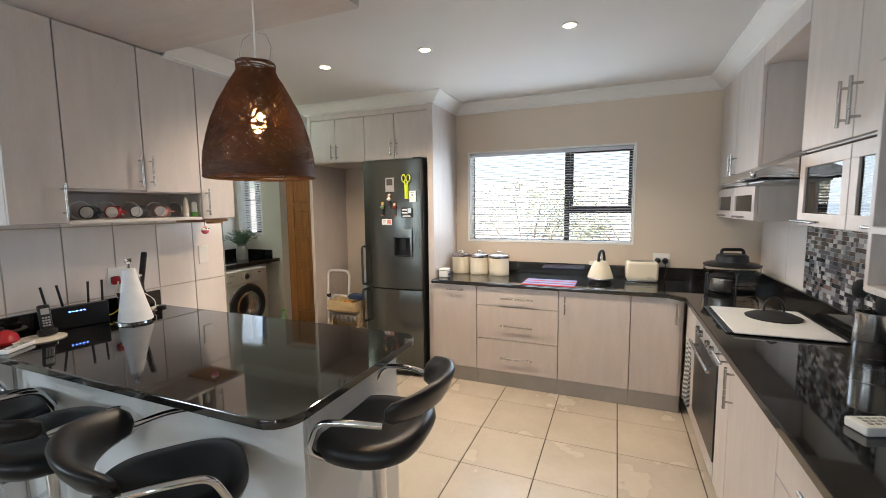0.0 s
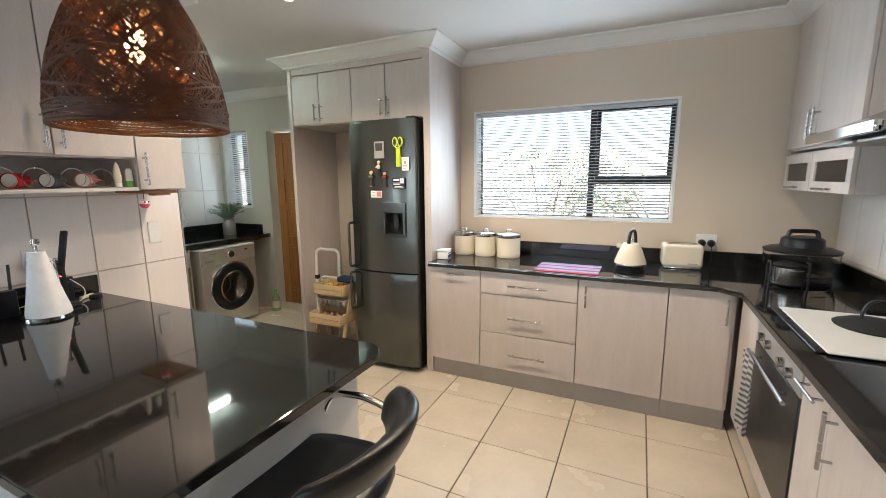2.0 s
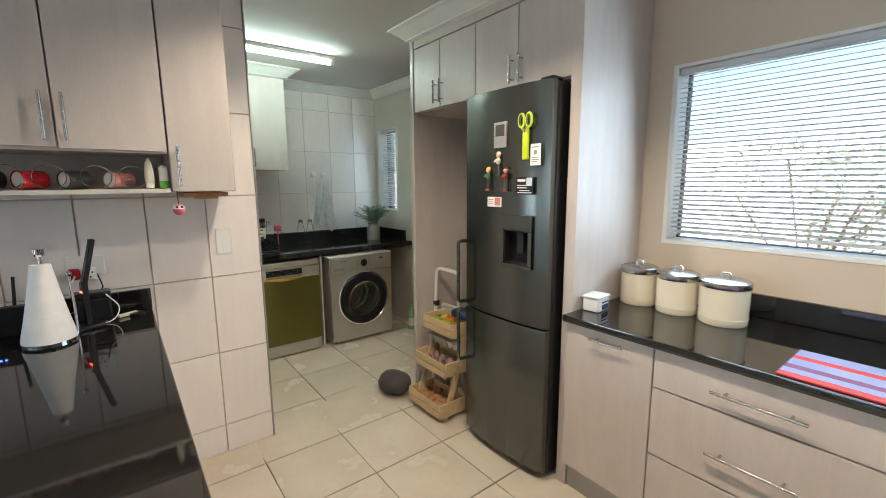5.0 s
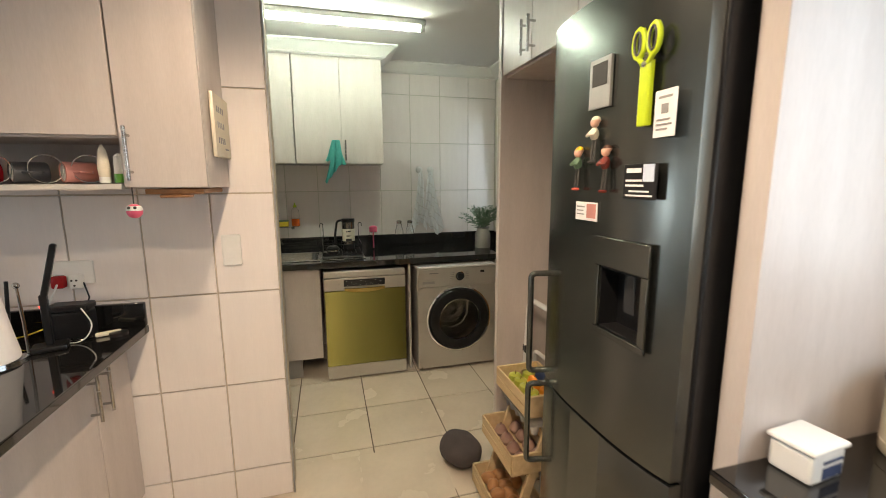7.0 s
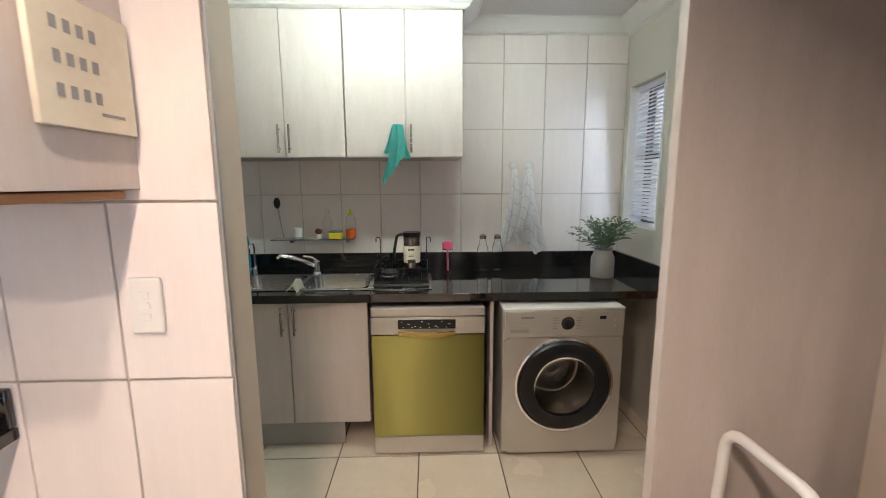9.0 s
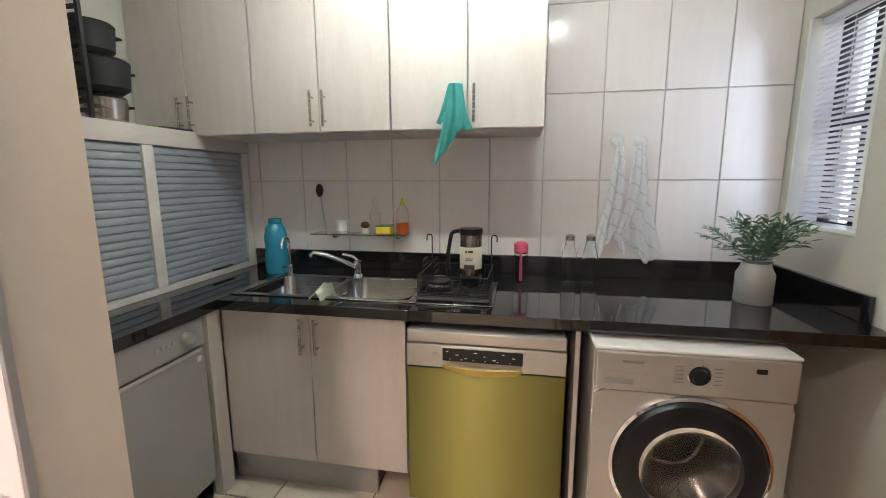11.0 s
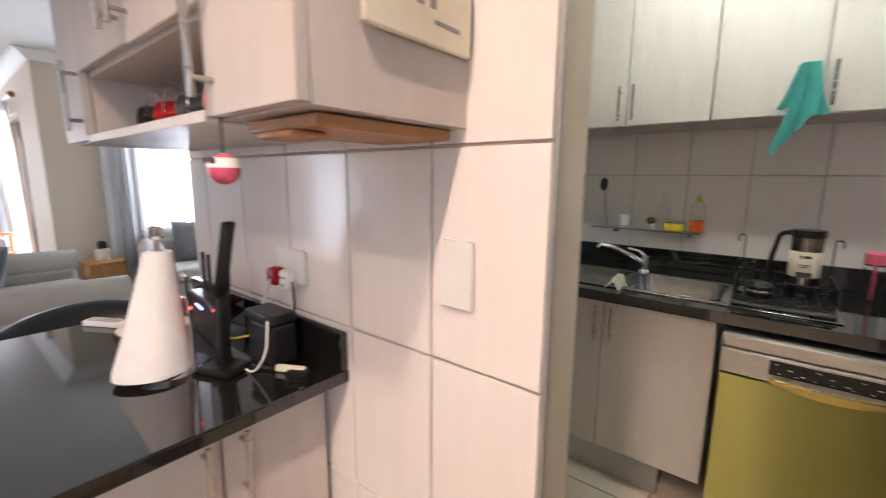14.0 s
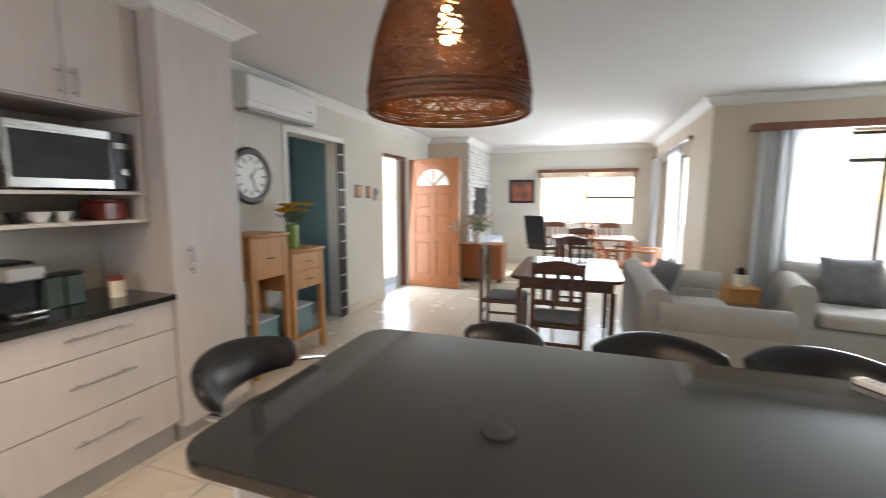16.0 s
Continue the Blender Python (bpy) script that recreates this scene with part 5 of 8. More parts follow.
s0 = stool(pose(-1.19, 0.79, 0, 0, 0, -36) @ Matrix.Diagonal((1.03, 1.03, 1, 1)))
stool(pose(-1.895, 0.785, 0, 0, 0, 4) @ Matrix.Diagonal((1.07, 1.07, 1, 1)), s0)
stool(pose(-2.40, 0.775, 0, 0, 0, -4) @ Matrix.Diagonal((1.07, 1.07, 1, 1)), s0)
stool(pose(-0.722, 1.268, 0, 0, 0, 96) @ Matrix.Diagonal((1.02, 1.02, 1.06, 1)), s0)


# ---- things on and round the breakfast bar ----
th = thing("paper_towel_holder", pose(-2.42, 1.42, 0.9005), "white paper towel on a chrome stand", "paper towel")
part("base", lathe(bm_new(), [(0.0001, 0), (0.088, 0), (0.088, 0.008), (0.075, 0.013), (0.0001, 0.013)], seg=36), CHROME, th)
bm = bm_new()
rings = []
for z, r in ((0.014, 0.082), (0.03, 0.081), (0.10, 0.066), (0.20, 0.047), (0.28, 0.034), (0.30, 0.031), (0.302, 0.012)):
    rings.append([bm.verts.new((r * (1 + 0.05 * math.sin(3 * a + 1)) * math.cos(a) + 0.035 * (1 - z / 0.3), r * math.sin(a), z)) for a in [2 * math.pi * k / 36 for k in range(36)]])
for a, b in zip(rings, rings[1:]):
    for k in range(36):
        bm.faces.new((a[k], a[(k + 1) % 36], b[(k + 1) % 36], b[k]))
part("roll", bm, PAPER, th, "white paper roll with loose sheet")
part("rod", cyl(bm_new(), (0, 0, 0.013), (0, 0, 0.335), 0.007, seg=12), CHROME, th)
part("finial", lathe(bm_new(), [(0.012, 0.33), (0.018, 0.338), (0.018, 0.358), (0.0001, 0.362)], seg=18), CHROME, th)
part("guard_rod", tube(bm_new(), [(-0.03, 0.078, 0.012), (-0.03, 0.078, 0.12), (-0.028, 0.074, 0.24)], 0.005, 8), CHROME, th)
part("guard_knob", ball(bm_new(), (-0.028, 0.074, 0.248), 0.011, seg=12), CHROME, th)
rt = thing("router", pose(-2.585, 1.25, 0.9005, 0, 0, 82), "black internet router with four aerials", "router")
part("case", box(bm_new(), -0.13, 0.13, -0.02, 0.02, 0.0, 0.12, 0.006, 2), BLACK, rt)
for k, x in enumerate((-0.115, -0.05, 0.05, 0.115)):
    part("aerial", tube(bm_new(), [(x, 0.022, 0.06), (x + (-0.025 if x < 0 else 0.01), 0.03, 0.235)], 0.006, 8), BLACK, rt)
for k in range(5):
    part("led", box(bm_new(), -0.05 + 0.016 * k, -0.043 + 0.016 * k, -0.0215, -0.0195, 0.088, 0.093), LEDB, rt)
cph = thing("cordless_phone", pose(-2.51, 1.075, 0.908, -14, 0, 80), "black cordless phone in its cradle", "telephone")
part("handset", box(bm_new(), -0.024, 0.024, -0.014, 0.014, 0.015, 0.155, 0.008, 2), BLACK, cph)
part("screen", box(bm_new(), -0.016, 0.016, -0.0155, -0.0135, 0.105, 0.135), GREYPL, cph)
for i in range(4):
    for j in range(3):
        part("key", box(bm_new(), -0.015 + j * 0.011, -0.007 + j * 0.011, -0.0158, -0.0138, 0.045 + i * 0.013, 0.053 + i * 0.013), GREYPL, cph)
part("cradle", box(bm_new(), -0.035, 0.035, -0.03, 0.03, 0.0, 0.035, 0.01, 2), BLACK, cph)
single("cork_mat", lathe(bm_new(), [(0.0001, 0), (0.098, 0), (0.10, 0.004), (0.0001, 0.006)], seg=36), CALEND, "pale round table mat on the bar", "table mat", pose(-2.50, 1.04, 0.9005))
tin = thing("red_dish", pose(-2.585, 0.935, 0.9005), "glossy red domed dish on the bar", "dish")
part("bowl", lathe(bm_new(), [(0.0001, 0), (0.055, 0), (0.062, 0.012), (0.052, 0.04), (0.03, 0.06), (0.0001, 0.066)], seg=28), RED, tin)
part("knob", ball(bm_new(), (0, 0, 0.07), 0.010, seg=10), BLACK, tin)
rm = thing("remote_control", pose(-2.41, 0.915, 0.9005, 0, 0, 30), "slim grey remote control on the bar", "remote control")
part("case", box(bm_new(), -0.022, 0.022, -0.075, 0.075, 0, 0.018, 0.004, 2), WPLAS, rm)
for i in range(6):
    for j in (-1, 0, 1):
        part("button", box(bm_new(), j * 0.012 - 0.004, j * 0.012 + 0.004, -0.06 + i * 0.02, -0.05 + i * 0.02, 0.0178, 0.0198), GREYINK, rm)
dk = thing("desk_lamp", pose(-2.505, 1.53, 0.9005, 0, 0, 20), "black folding desk lamp with a red light", "desk lamp")
part("base", box(bm_new(), -0.04, 0.04, -0.05, 0.05, 0, 0.018, 0.006, 2), BLACK, dk)
part("stem", box(bm_new(), -0.016, 0.016, -0.01, 0.012, 0.016, 0.20, 0.004), BLACK, dk)
part("head", box(bm_new(), -0.016, 0.016, -0.009, 0.009, 0, 0.20, 0.004), BLACK, dk, at=pose(0, 0.0, 0.18, -14, 0, 0))
part("led", box(bm_new(), -0.012, 0.012, -0.0118, -0.0098, 0.155, 0.160), LEDR, dk)
up = thing("battery_unit", pose(-2.625, 1.545, 0.9005, 0, 0, 90), "black battery power unit with cables", "power unit")
part("case", box(bm_new(), -0.065, 0.065, -0.035, 0.035, 0.0, 0.105, 0.008, 2), BLACK, up)
part("cover", box(bm_new(), -0.067, 0.067, -0.037, 0.037, 0.106, 0.132, 0.006, 2), BLACK, up)
part("cable", tube(bm_new(), bend([(0.05, -0.037, 0.12), (0.10, -0.07, 0.06), (0.07, -0.09, 0.004), (-0.04, -0.08, 0.004)], 0.05, 8), 0.0025, 8), WPLAS, up)
part("cable", tube(bm_new(), bend([(-0.066, 0, 0.05), (-0.13, -0.05, 0.03), (-0.20, -0.03, 0.02), (-0.26, -0.05, 0.05)], 0.04, 6), 0.0028, 8), YELLOW, up)
kn = thing("small_knife", pose(-2.60, 1.655, 0.9005, 0, 0, -62), "small knife with a pale handle on the bar", "knife")
part("handle", box(bm_new(), -0.05, 0.03, -0.009, 0.009, 0.001, 0.017, 0.005, 2), CALEND, kn)
part("blade", box(bm_new(), 0.03, 0.11, -0.007, 0.007, 0.006, 0.0075), STEEL, kn)
single("wax_tub", lathe(bm_new(), [(0.0001, 0), (0.03, 0), (0.03, 0.012), (0.0001, 0.013)], seg=20), BLACK, "small black disc on the bar", "disc", pose(-2.60, 1.70, 0.9005))

ws = thing("wall_socket", pose(-2.706, 1.527, 1.132, 0, 0, 90), "white wall socket with a red plug", "socket")
part("plate", box(bm_new(), -0.062, 0.075, -0.012, 0, -0.042, 0.052, 0.006, 2), WPLAS, ws)
for x in (0.0, 0.022):
    part("rocker", box(bm_new(), x - 0.007, x + 0.007, -0.0145, -0.0115, 0.026, 0.042, 0.002), WPLAS, ws)
part("plug", box(bm_new(), -0.055, -0.012, -0.05, -0.0125, -0.05, 0.0, 0.01, 2), RED, ws, "red plug")
part("plug", box(bm_new(), 0.0, 0.045, -0.045, -0.0125, -0.055, 0.0, 0.010, 2), WPLAS, ws, "white plug with holes")
for x, z in ((0.014, -0.02), (0.03, -0.02), (0.022, -0.04)):
    part("hole", cyl(bm_new(), (x, -0.0462, z), (x, -0.0445, z), 0.004, seg=8), INK, ws)
part("cable", tube(bm_new(), [(-0.03, -0.05, -0.03), (-0.06, -0.06, -0.10), (-0.02, -0.05, -0.17), (0.03, -0.06, -0.20)], 0.004, 6), WPLAS, ws)
part("cable", tube(bm_new(), [(0.045, -0.03, -0.03), (0.06, -0.035, -0.09), (0.02, -0.03, -0.19)], 0.003, 6), BLACK, ws)
sw = thing("light_switch", pose(-2.706, 2.103, 1.198, 0, 0, 90), "white plate with three rocker switches", "light switch")
part("plate", box(bm_new(), -0.038, 0.038, -0.011, 0, -0.067, 0.067, 0.006, 2), WPLAS, sw)
for z in (-0.026, 0.0, 0.026):
    part("rocker", box(bm_new(), -0.012, 0.012, -0.014, -0.0105, z - 0.009, z + 0.009, 0.002), WPLAS, sw)
ca = thing("calendar", pose(-2.578, 2.119, 1.575, 0, 0, 180), "cream printed wall calendar on the cabinet side", "calendar")
part("board", box(bm_new(), -0.115, 0.115, -0.014, -0.001, 0, 0.225, 0.002), CALEND, ca)
bars(ca, pose(0, -0.014, 0), [(-0.075 + 0.028 * k, 0.16 - 0.055 * j, 0.014, 0.022) for k in range(4) for j in range(3)] + [(0.02, 0.03, 0.06, 0.006)], GREYINK)
cb = thing("bread_board", pose(-2.555, 2.0, 1.440), "brown wooden board hung under the wall cabinet", "bread board")
part("board", box(bm_new(), -0.14, 0.14, -0.09, 0.09, 0.004, 0.022, 0.004, 2), BAMBOO, cb)
part("grip", box(bm_new(), 0.09, 0.15, -0.045, 0.045, -0.008, 0.003, 0.003), BAMBOO, cb)
ch = thing("hanging_charm", pose(-2.385, 1.885, 1.368), "pink and white ball charm hung on a handle", "charm")
part("ball", ball(bm_new(), (0, 0, 0.022), 0.024, seg=18), PINK, ch)
part("cap", lathe(bm_new(), [(0.0245, 0.024), (0.021, 0.037), (0.0001, 0.0475)], seg=18), WPLAS, ch, "white cap")
for s in (-0.008, 0.010):
    part("eye", ball(bm_new(), (0.021, s, 0.034), 0.005, seg=8), INK, ch)
part("string", tube(bm_new(), [(0, 0, 0.046), (0.0, 0, 0.09), (-0.002, 0.0, 0.14)], 0.002, 6), INK, ch)


def mug(y, material, x=-2.47, yaw=-48):
    c = thing("mug", pose(x, y, 1.5185, 90, 0, 90 + yaw), "glazed mug lying on its side on the shelf", "mug", "mugs on the shelf")
    part("cup", lathe(bm_new(), [(0.0001, -0.09), (0.032, -0.09), (0.035, -0.085), (0.035, 0.0), (0.031, 0.002), (0.03, -0.08), (0.0001, -0.082)], seg=24), material, c)
    part("inside", lathe(bm_new(), [(0.030, -0.002), (0.0001, -0.003)], seg=24), WPLAS, c, "white glazed inside")
    part("handle", tube(bm_new(), [(0.034, 0, -0.02), (0.056, 0, -0.03), (0.056, 0, -0.06), (0.034, 0, -0.07)], 0.004, 6), material, c)


for y, k in ((1.27, BLACK), (1.39, RED), (1.52, DGREY), (1.66, SALMON)):
    mug(y, k)
for y in (1.24, 1.36, 1.48, 1.62, 1.74):
    w = thing("wire_ring", pose(-2.44, y, 1.4835), "thin steel wire mug ring on the shelf", "wire rack", "wire rings")
    part("ring", tube(bm_new(), [(-0.02, 0.05 * math.cos(a), 0.046 + 0.045 * math.sin(a)) for a in [k * 2 * math.pi / 24 for k in range(25)]], 0.0016, 6), CHROME, w)
tbv = thing("cream_tube", pose(-2.43, 1.795, 1.4835), "white cosmetic tube standing on its cap", "tube")
part("body", lathe(bm_new(), [(0.016, 0.02), (0.018, 0.05), (0.012, 0.105), (0.002, 0.125)], seg=18), CALEND, tbv)
part("cap", lathe(bm_new(), [(0.0001, 0), (0.016, 0), (0.016, 0.019), (0.0001, 0.0195)], seg=18), WPLAS, tbv)
tbw = thing("small_bottle", pose(-2.42, 1.845, 1.4835), "small bottle with a bright green base", "bottle")
part("body", lathe(bm_new(), [(0.0001, 0.03), (0.017, 0.03), (0.016, 0.085), (0.006, 0.095), (0.0001, 0.096)], seg=18), WPLAS, tbw)
part("band", lathe(bm_new(), [(0.0001, 0), (0.0185, 0), (0.0185, 0.029), (0.0001, 0.0295)], seg=18), GREEN, tbw)

# ---- fruit rack and step ladder in the fridge niche ----
rk = thing("fruit_rack", pose(-2.335, 3.32, 0), "pale wooden three-tier rack with crates of fruit", "fruit rack")
for s in (-1, 1):
    for a, b in (((s * 0.15, -0.14, 0.0), (s * 0.15, 0.06, 0.60)), ((s * 0.15, 0.13, 0.0), (s * 0.15, 0.05, 0.60))):
        va, vb = Vector(a), Vector(b)
        bm = box(bm_new(), -0.008, 0.008, -0.02, 0.02, 0, (vb - va).length, 0.002)
        part("leg", bm, CRATE, rk, at=Matrix.Translation(va) @ (vb - va).to_track_quat("Z", "Y").to_matrix().to_4x4())
for y, z, w in ((0.02, 0.53, 0.30), (-0.045, 0.29, 0.32), (-0.09, 0.035, 0.34)):
    crate = part("crate", box(bm_new(), -w / 2, w / 2, y - 0.10, y + 0.10, z, z + 0.008), CRATE, rk)
    for q in (0, 1):
        zz = z + 0.008 + q * 0.045
        part("slat", box(bm_new(), -w / 2, w / 2, y - 0.108, y - 0.100, zz + 0.002, zz + 0.042, 0.001), CRATE, crate)
        part("slat", box(bm_new(), -w / 2, w / 2, y + 0.100, y + 0.108, zz + 0.002, zz + 0.042, 0.001), CRATE, crate)
    for s in (-1, 1):
        part("end_board", box(bm_new(), s * w / 2 - 0.006, s * w / 2 + 0.006, y - 0.0995, y + 0.0995, z + 0.009, z + 0.095, 0.001), CRATE, crate)
rnd = random.Random(9)
for k in range(9):
    x, y = -2.335 + (k % 5 - 2) * 0.055, 3.31 + (k // 5) * 0.07
    material = APPLE if k < 6 else ORSKIN
    f = thing("apple" if k < 6 else "orange", pose(x, y, 0.5385), "ripe green apple in the top crate" if k < 6 else "small orange in the top crate", "fruit", "fruit in the rack")
    part("flesh", lathe(bm_new(), [(0.0001, 0.006), (0.015, 0.0), (0.03, 0.018), (0.034, 0.036), (0.028, 0.056), (0.012, 0.064), (0.0001, 0.058)], seg=16), material, f)
    part("stalk", cyl(bm_new(), (0, 0, 0.056), (0.004, 0, 0.075), 0.0015, seg=6), DARKW, f)
for k in range(12):
    ball_m = pose(-2.335 + (k % 5 - 2) * 0.06 + rnd.uniform(-0.01, 0.01), 3.19 + (k // 5) * 0.055, 0.044 + 0.03, 0, 0, rnd.uniform(0, 180))
    single("potato", ball(bm_new(), (0, 0, 0), 0.033, 1.25, 0.95, 0.9, 12), BAMBOO, "brown potato in the bottom crate", "potato", ball_m, "potatoes in the rack")
for k in range(8):
    g = thing("onion", pose(-2.335 + (k % 4 - 1.5) * 0.07, 3.24 + (k // 4) * 0.075, 0.299), "pale brown onion in the middle crate", "onion", "onions in the rack")
    part("bulb", lathe(bm_new(), [(0.0001, 0.0), (0.022, 0.006), (0.032, 0.026), (0.02, 0.05), (0.007, 0.058), (0.004, 0.066)], seg=14), ONION, g)
eg = thing("egg_tray", pose(-2.335, 3.34, 0.44), "grey pulp egg tray under the top crate", "egg tray")
bm = bm_new()
for i in range(6):
    for j in range(3):
        lathe(bm, [(0.022, 0.045), (0.014, 0.004), (0.0001, 0.0)], (-0.125 + i * 0.05, -0.05 + j * 0.05, 0), 10)
part("cups", bm, STONE, eg)
part("rim", box(bm_new(), -0.15, 0.15, -0.075, 0.075, 0.0455, 0.05), STONE, eg)
part("strap", box(bm_new(), -0.142, 0.142, -0.004, 0.004, 0.0505, 0.0895), CRATE, eg)
lad = thing("step_ladder", pose(-2.525, 3.42, 0), "folded white metal step ladder in the niche", "step ladder")
part("hoop", tube(bm_new(), bend([(-0.13, 0.02, 0.0), (-0.13, 0.06, 0.885), (0.13, 0.06, 0.885), (0.13, 0.02, 0.0)], 0.06), 0.013, 12), WPLAS, lad)
for z in (0.25, 0.5):
    part("tread", box(bm_new(), -0.118, 0.118, 0.0, 0.05, z, z + 0.03, 0.006), GREYPL, lad)
part("back_leg", tube(bm_new(), bend([(-0.10, 0.12, 0.0), (-0.10, 0.08, 0.62), (0.10, 0.08, 0.62), (0.10, 0.12, 0.0)], 0.04), 0.010, 10), WPLAS, lad)
for x in (-0.13, 0.13):
    part("clip", box(bm_new(), x - 0.016, x + 0.016, 0.035, 0.075, 0.60, 0.64, 0.004), BLACK, lad)
single("folded_cloth", box(bm_new(), -0.09, 0.09, -0.05, 0.05, 0, 0.05, 0.018, 3), BLUEC, "dark blue folded cloth on the top crate", "cloth", pose(-2.235, 3.39, 0.627))
single("hanging_cloth", cloth(bm_new(), 0.09, 0.55, 0.012, 2.0, taper=0.5), LIGHTC, "pale blue cloth hanging beside the fridge", "cloth", pose(-2.085, 3.34, 1.20, 0, 0, 90))
bm = ball(bm_new(), (0, 0, 0.085), 0.11, 1.15, 0.9, 0.78, 24)
for v in bm.verts:
    v.co += v.co.normalized() * 0.012 * noise.noise(v.co * 14)
single("door_stop", bm, PILLOWST, "brown-grey cloth door stop shaped like a stone", "door stop", pose(-2.69, 3.12, 0.003, 0, 0, 25))


# ---- laundry ----
LX = -3.905
cabinet("sink_cabinet", pose(LX, 1.56, 0, 0, 0, 90), 0.866, 0.60, 0.16, 0.853, [(0.03, 0.446, 0.162, 0.853, ("v", 0.416, 0.68, 0.835)), (0.446, 0.866, 0.162, 0.853, ("v", 0.482, 0.68, 0.835))], "pale ash laminate sink cabinet with two doors", 0.15, body_top=0.70, plinth_end=0.16)
LUP = "wall cabinets over the sink"
for y0, y1, ym in ((0.952, 1.614, 1.26), (1.616, 2.287, 1.948), (2.289, 2.957, 2.632)):
    w, s = y1 - y0, ym - y0
    cabinet("wall_cabinet", pose(-4.21, y0, 0, 0, 0, 90), w, 0.40, 1.62, 2.43, [(0, s, 1.62, 2.43, ("v", s - 0.03, 1.645, 1.80)), (s, w, 1.62, 2.43, ("v", s + 0.03, 1.645, 1.80))], "pale laminate wall cabinet with two doors over the sink", group=LUP)

lw = thing("laundry_worktop", pose(-4.25, 2.4, 0.868), "L-shaped polished black granite laundry worktop", "worktop")
for q in ((-0.366, 0.375, 0.045, 1.678), (-0.366, -0.10, -0.745, 0.044), (0.262, 0.375, -0.80, 0.044), (-0.366, 0.261, -0.80, -0.7455), (-0.366, 1.40, -1.45, -0.801)):
    part("slab", box(bm_new(), q[0], q[1], q[2], q[3], -0.012, 0.032, 0.0015), GRAN, lw)
part("upstand", box(bm_new(), -0.366, -0.346, -1.10, 1.656, 0.0325, 0.132, 0.003), GRAN, lw)
part("upstand", box(bm_new(), -0.366, 0.26, 1.657, 1.678, 0.0325, 0.132, 0.003), GRAN, lw)
part("bracket", box(bm_new(), 0.20, 0.225, 1.60, 1.677, -0.045, -0.001, 0.002), BLACK, lw)

sk = thing("kitchen_sink", pose(-4.17, 2.19, 0.9005), "double bowl steel sink with a drainer", "sink")
bm = bm_new()
for q in ((-0.205, 0.205, -0.59, -0.555), (-0.205, -0.17, -0.5545, 0.225), (0.175, 0.205, -0.5545, 0.225), (-0.205, 0.205, 0.2255, 0.26), (-0.1695, 0.1745, -0.185, -0.155)):
    box(bm, q[0], q[1], q[2], q[3], 0.0, 0.006, 0.002)
part("rim", bm, STEEL, sk)
for y0, y1 in ((-0.553, -0.187), (-0.153, 0.223)):
    bm = bm_new()
    top = rounded(-0.168, 0.173, y0, y1, (0.07, 0.07, 0.07, 0.07))
    mid, low = rounded(-0.155, 0.16, y0 + 0.012, y1 - 0.012, (0.07, 0.07, 0.07, 0.07)), rounded(-0.12, 0.125, y0 + 0.045, y1 - 0.045, (0.06, 0.06, 0.06, 0.06))
    rs = [[bm.verts.new((x, y, z)) for x, y in o] for o, z in ((top, 0.004), (mid, -0.13), (low, -0.17))]
    for a, b in zip(rs, rs[1:]):
        for k in range(len(a)):
            bm.faces.new((a[k], a[(k + 1) % len(a)], b[(k + 1) % len(b)], b[k]))
    bm.faces.new(rs[-1])
    bowl = part("bowl", bm, STEEL, sk, angle=50)
    part("drain", lathe(bm_new(), [(0.035, -0.1695), (0.03, -0.167), (0.012, -0.1685), (0.0001, -0.165)], (0, (y0 + y1) / 2, 0), 20), CHROME, bowl)
dn = part("drainer", box(bm_new(), -0.205, 0.205, 0.261, 0.58, 0.0, 0.005, 0.002), STEEL, sk)
for k in range(7):
    part("rib", box(bm_new(), -0.15, 0.17, 0.30 + k * 0.038, 0.312 + k * 0.038, 0.0052, 0.008, 0.001), STEEL, dn)
tp = thing("mixer_tap", pose(-4.352, 2.05, 0.9065), "chrome mixer tap with a long spout", "tap")
part("body", lathe(bm_new(), [(0.0001, 0), (0.028, 0), (0.026, 0.012), (0.02, 0.02), (0.02, 0.085), (0.0001, 0.092)], seg=20), CHROME, tp)
part("spout", tube(bm_new(), [(0, 0, 0.05), (0.05, -0.05, 0.09), (0.09, -0.13, 0.13), (0.11, -0.185, 0.142), (0.115, -0.20, 0.125)], 0.011, 12), CHROME, tp)
part("lever", tube(bm_new(), [(0, 0, 0.088), (-0.01, -0.03, 0.106), (-0.012, -0.085, 0.115)], 0.008, 8), CHROME, tp)
tp = thing("filter_tap", pose(-4.36, 1.665, 0.9065), "small chrome filter tap", "tap")
part("body", lathe(bm_new(), [(0.0001, 0), (0.016, 0), (0.014, 0.05), (0.0001, 0.055)], seg=16), CHROME, tp)
part("spout", tube(bm_new(), [(0, 0, 0.05), (0, 0, 0.17)] + [(0.035 - 0.035 * math.cos(a), 0.0, 0.17 + 0.035 * math.sin(a)) for a in [k * math.pi / 8 for k in range(1, 9)]] + [(0.07, 0, 0.15)], 0.006, 10), CHROME, tp)
part("lever", tube(bm_new(), [(0, 0, 0.035), (0.03, -0.03, 0.045)], 0.005, 8), CHROME, tp)
bm = bm_new()
rows = []
for j in range(13):
    u = j / 12
    rows.append([bm.verts.new((-0.06 + 0.16 * u + 0.01 * math.sin(i * 1.3), (i / 8 - 0.5) * 0.12 * (0.7 + 0.3 * u), 0.014 + 0.030 * math.sin(2.6 * u + 0.3) * (1 - abs(i / 4 - 1)) - 0.075 * abs(i / 4 - 1) ** 1.6 + 0.004 * math.sin(i * 1.9 + j))) for i in range(9)])
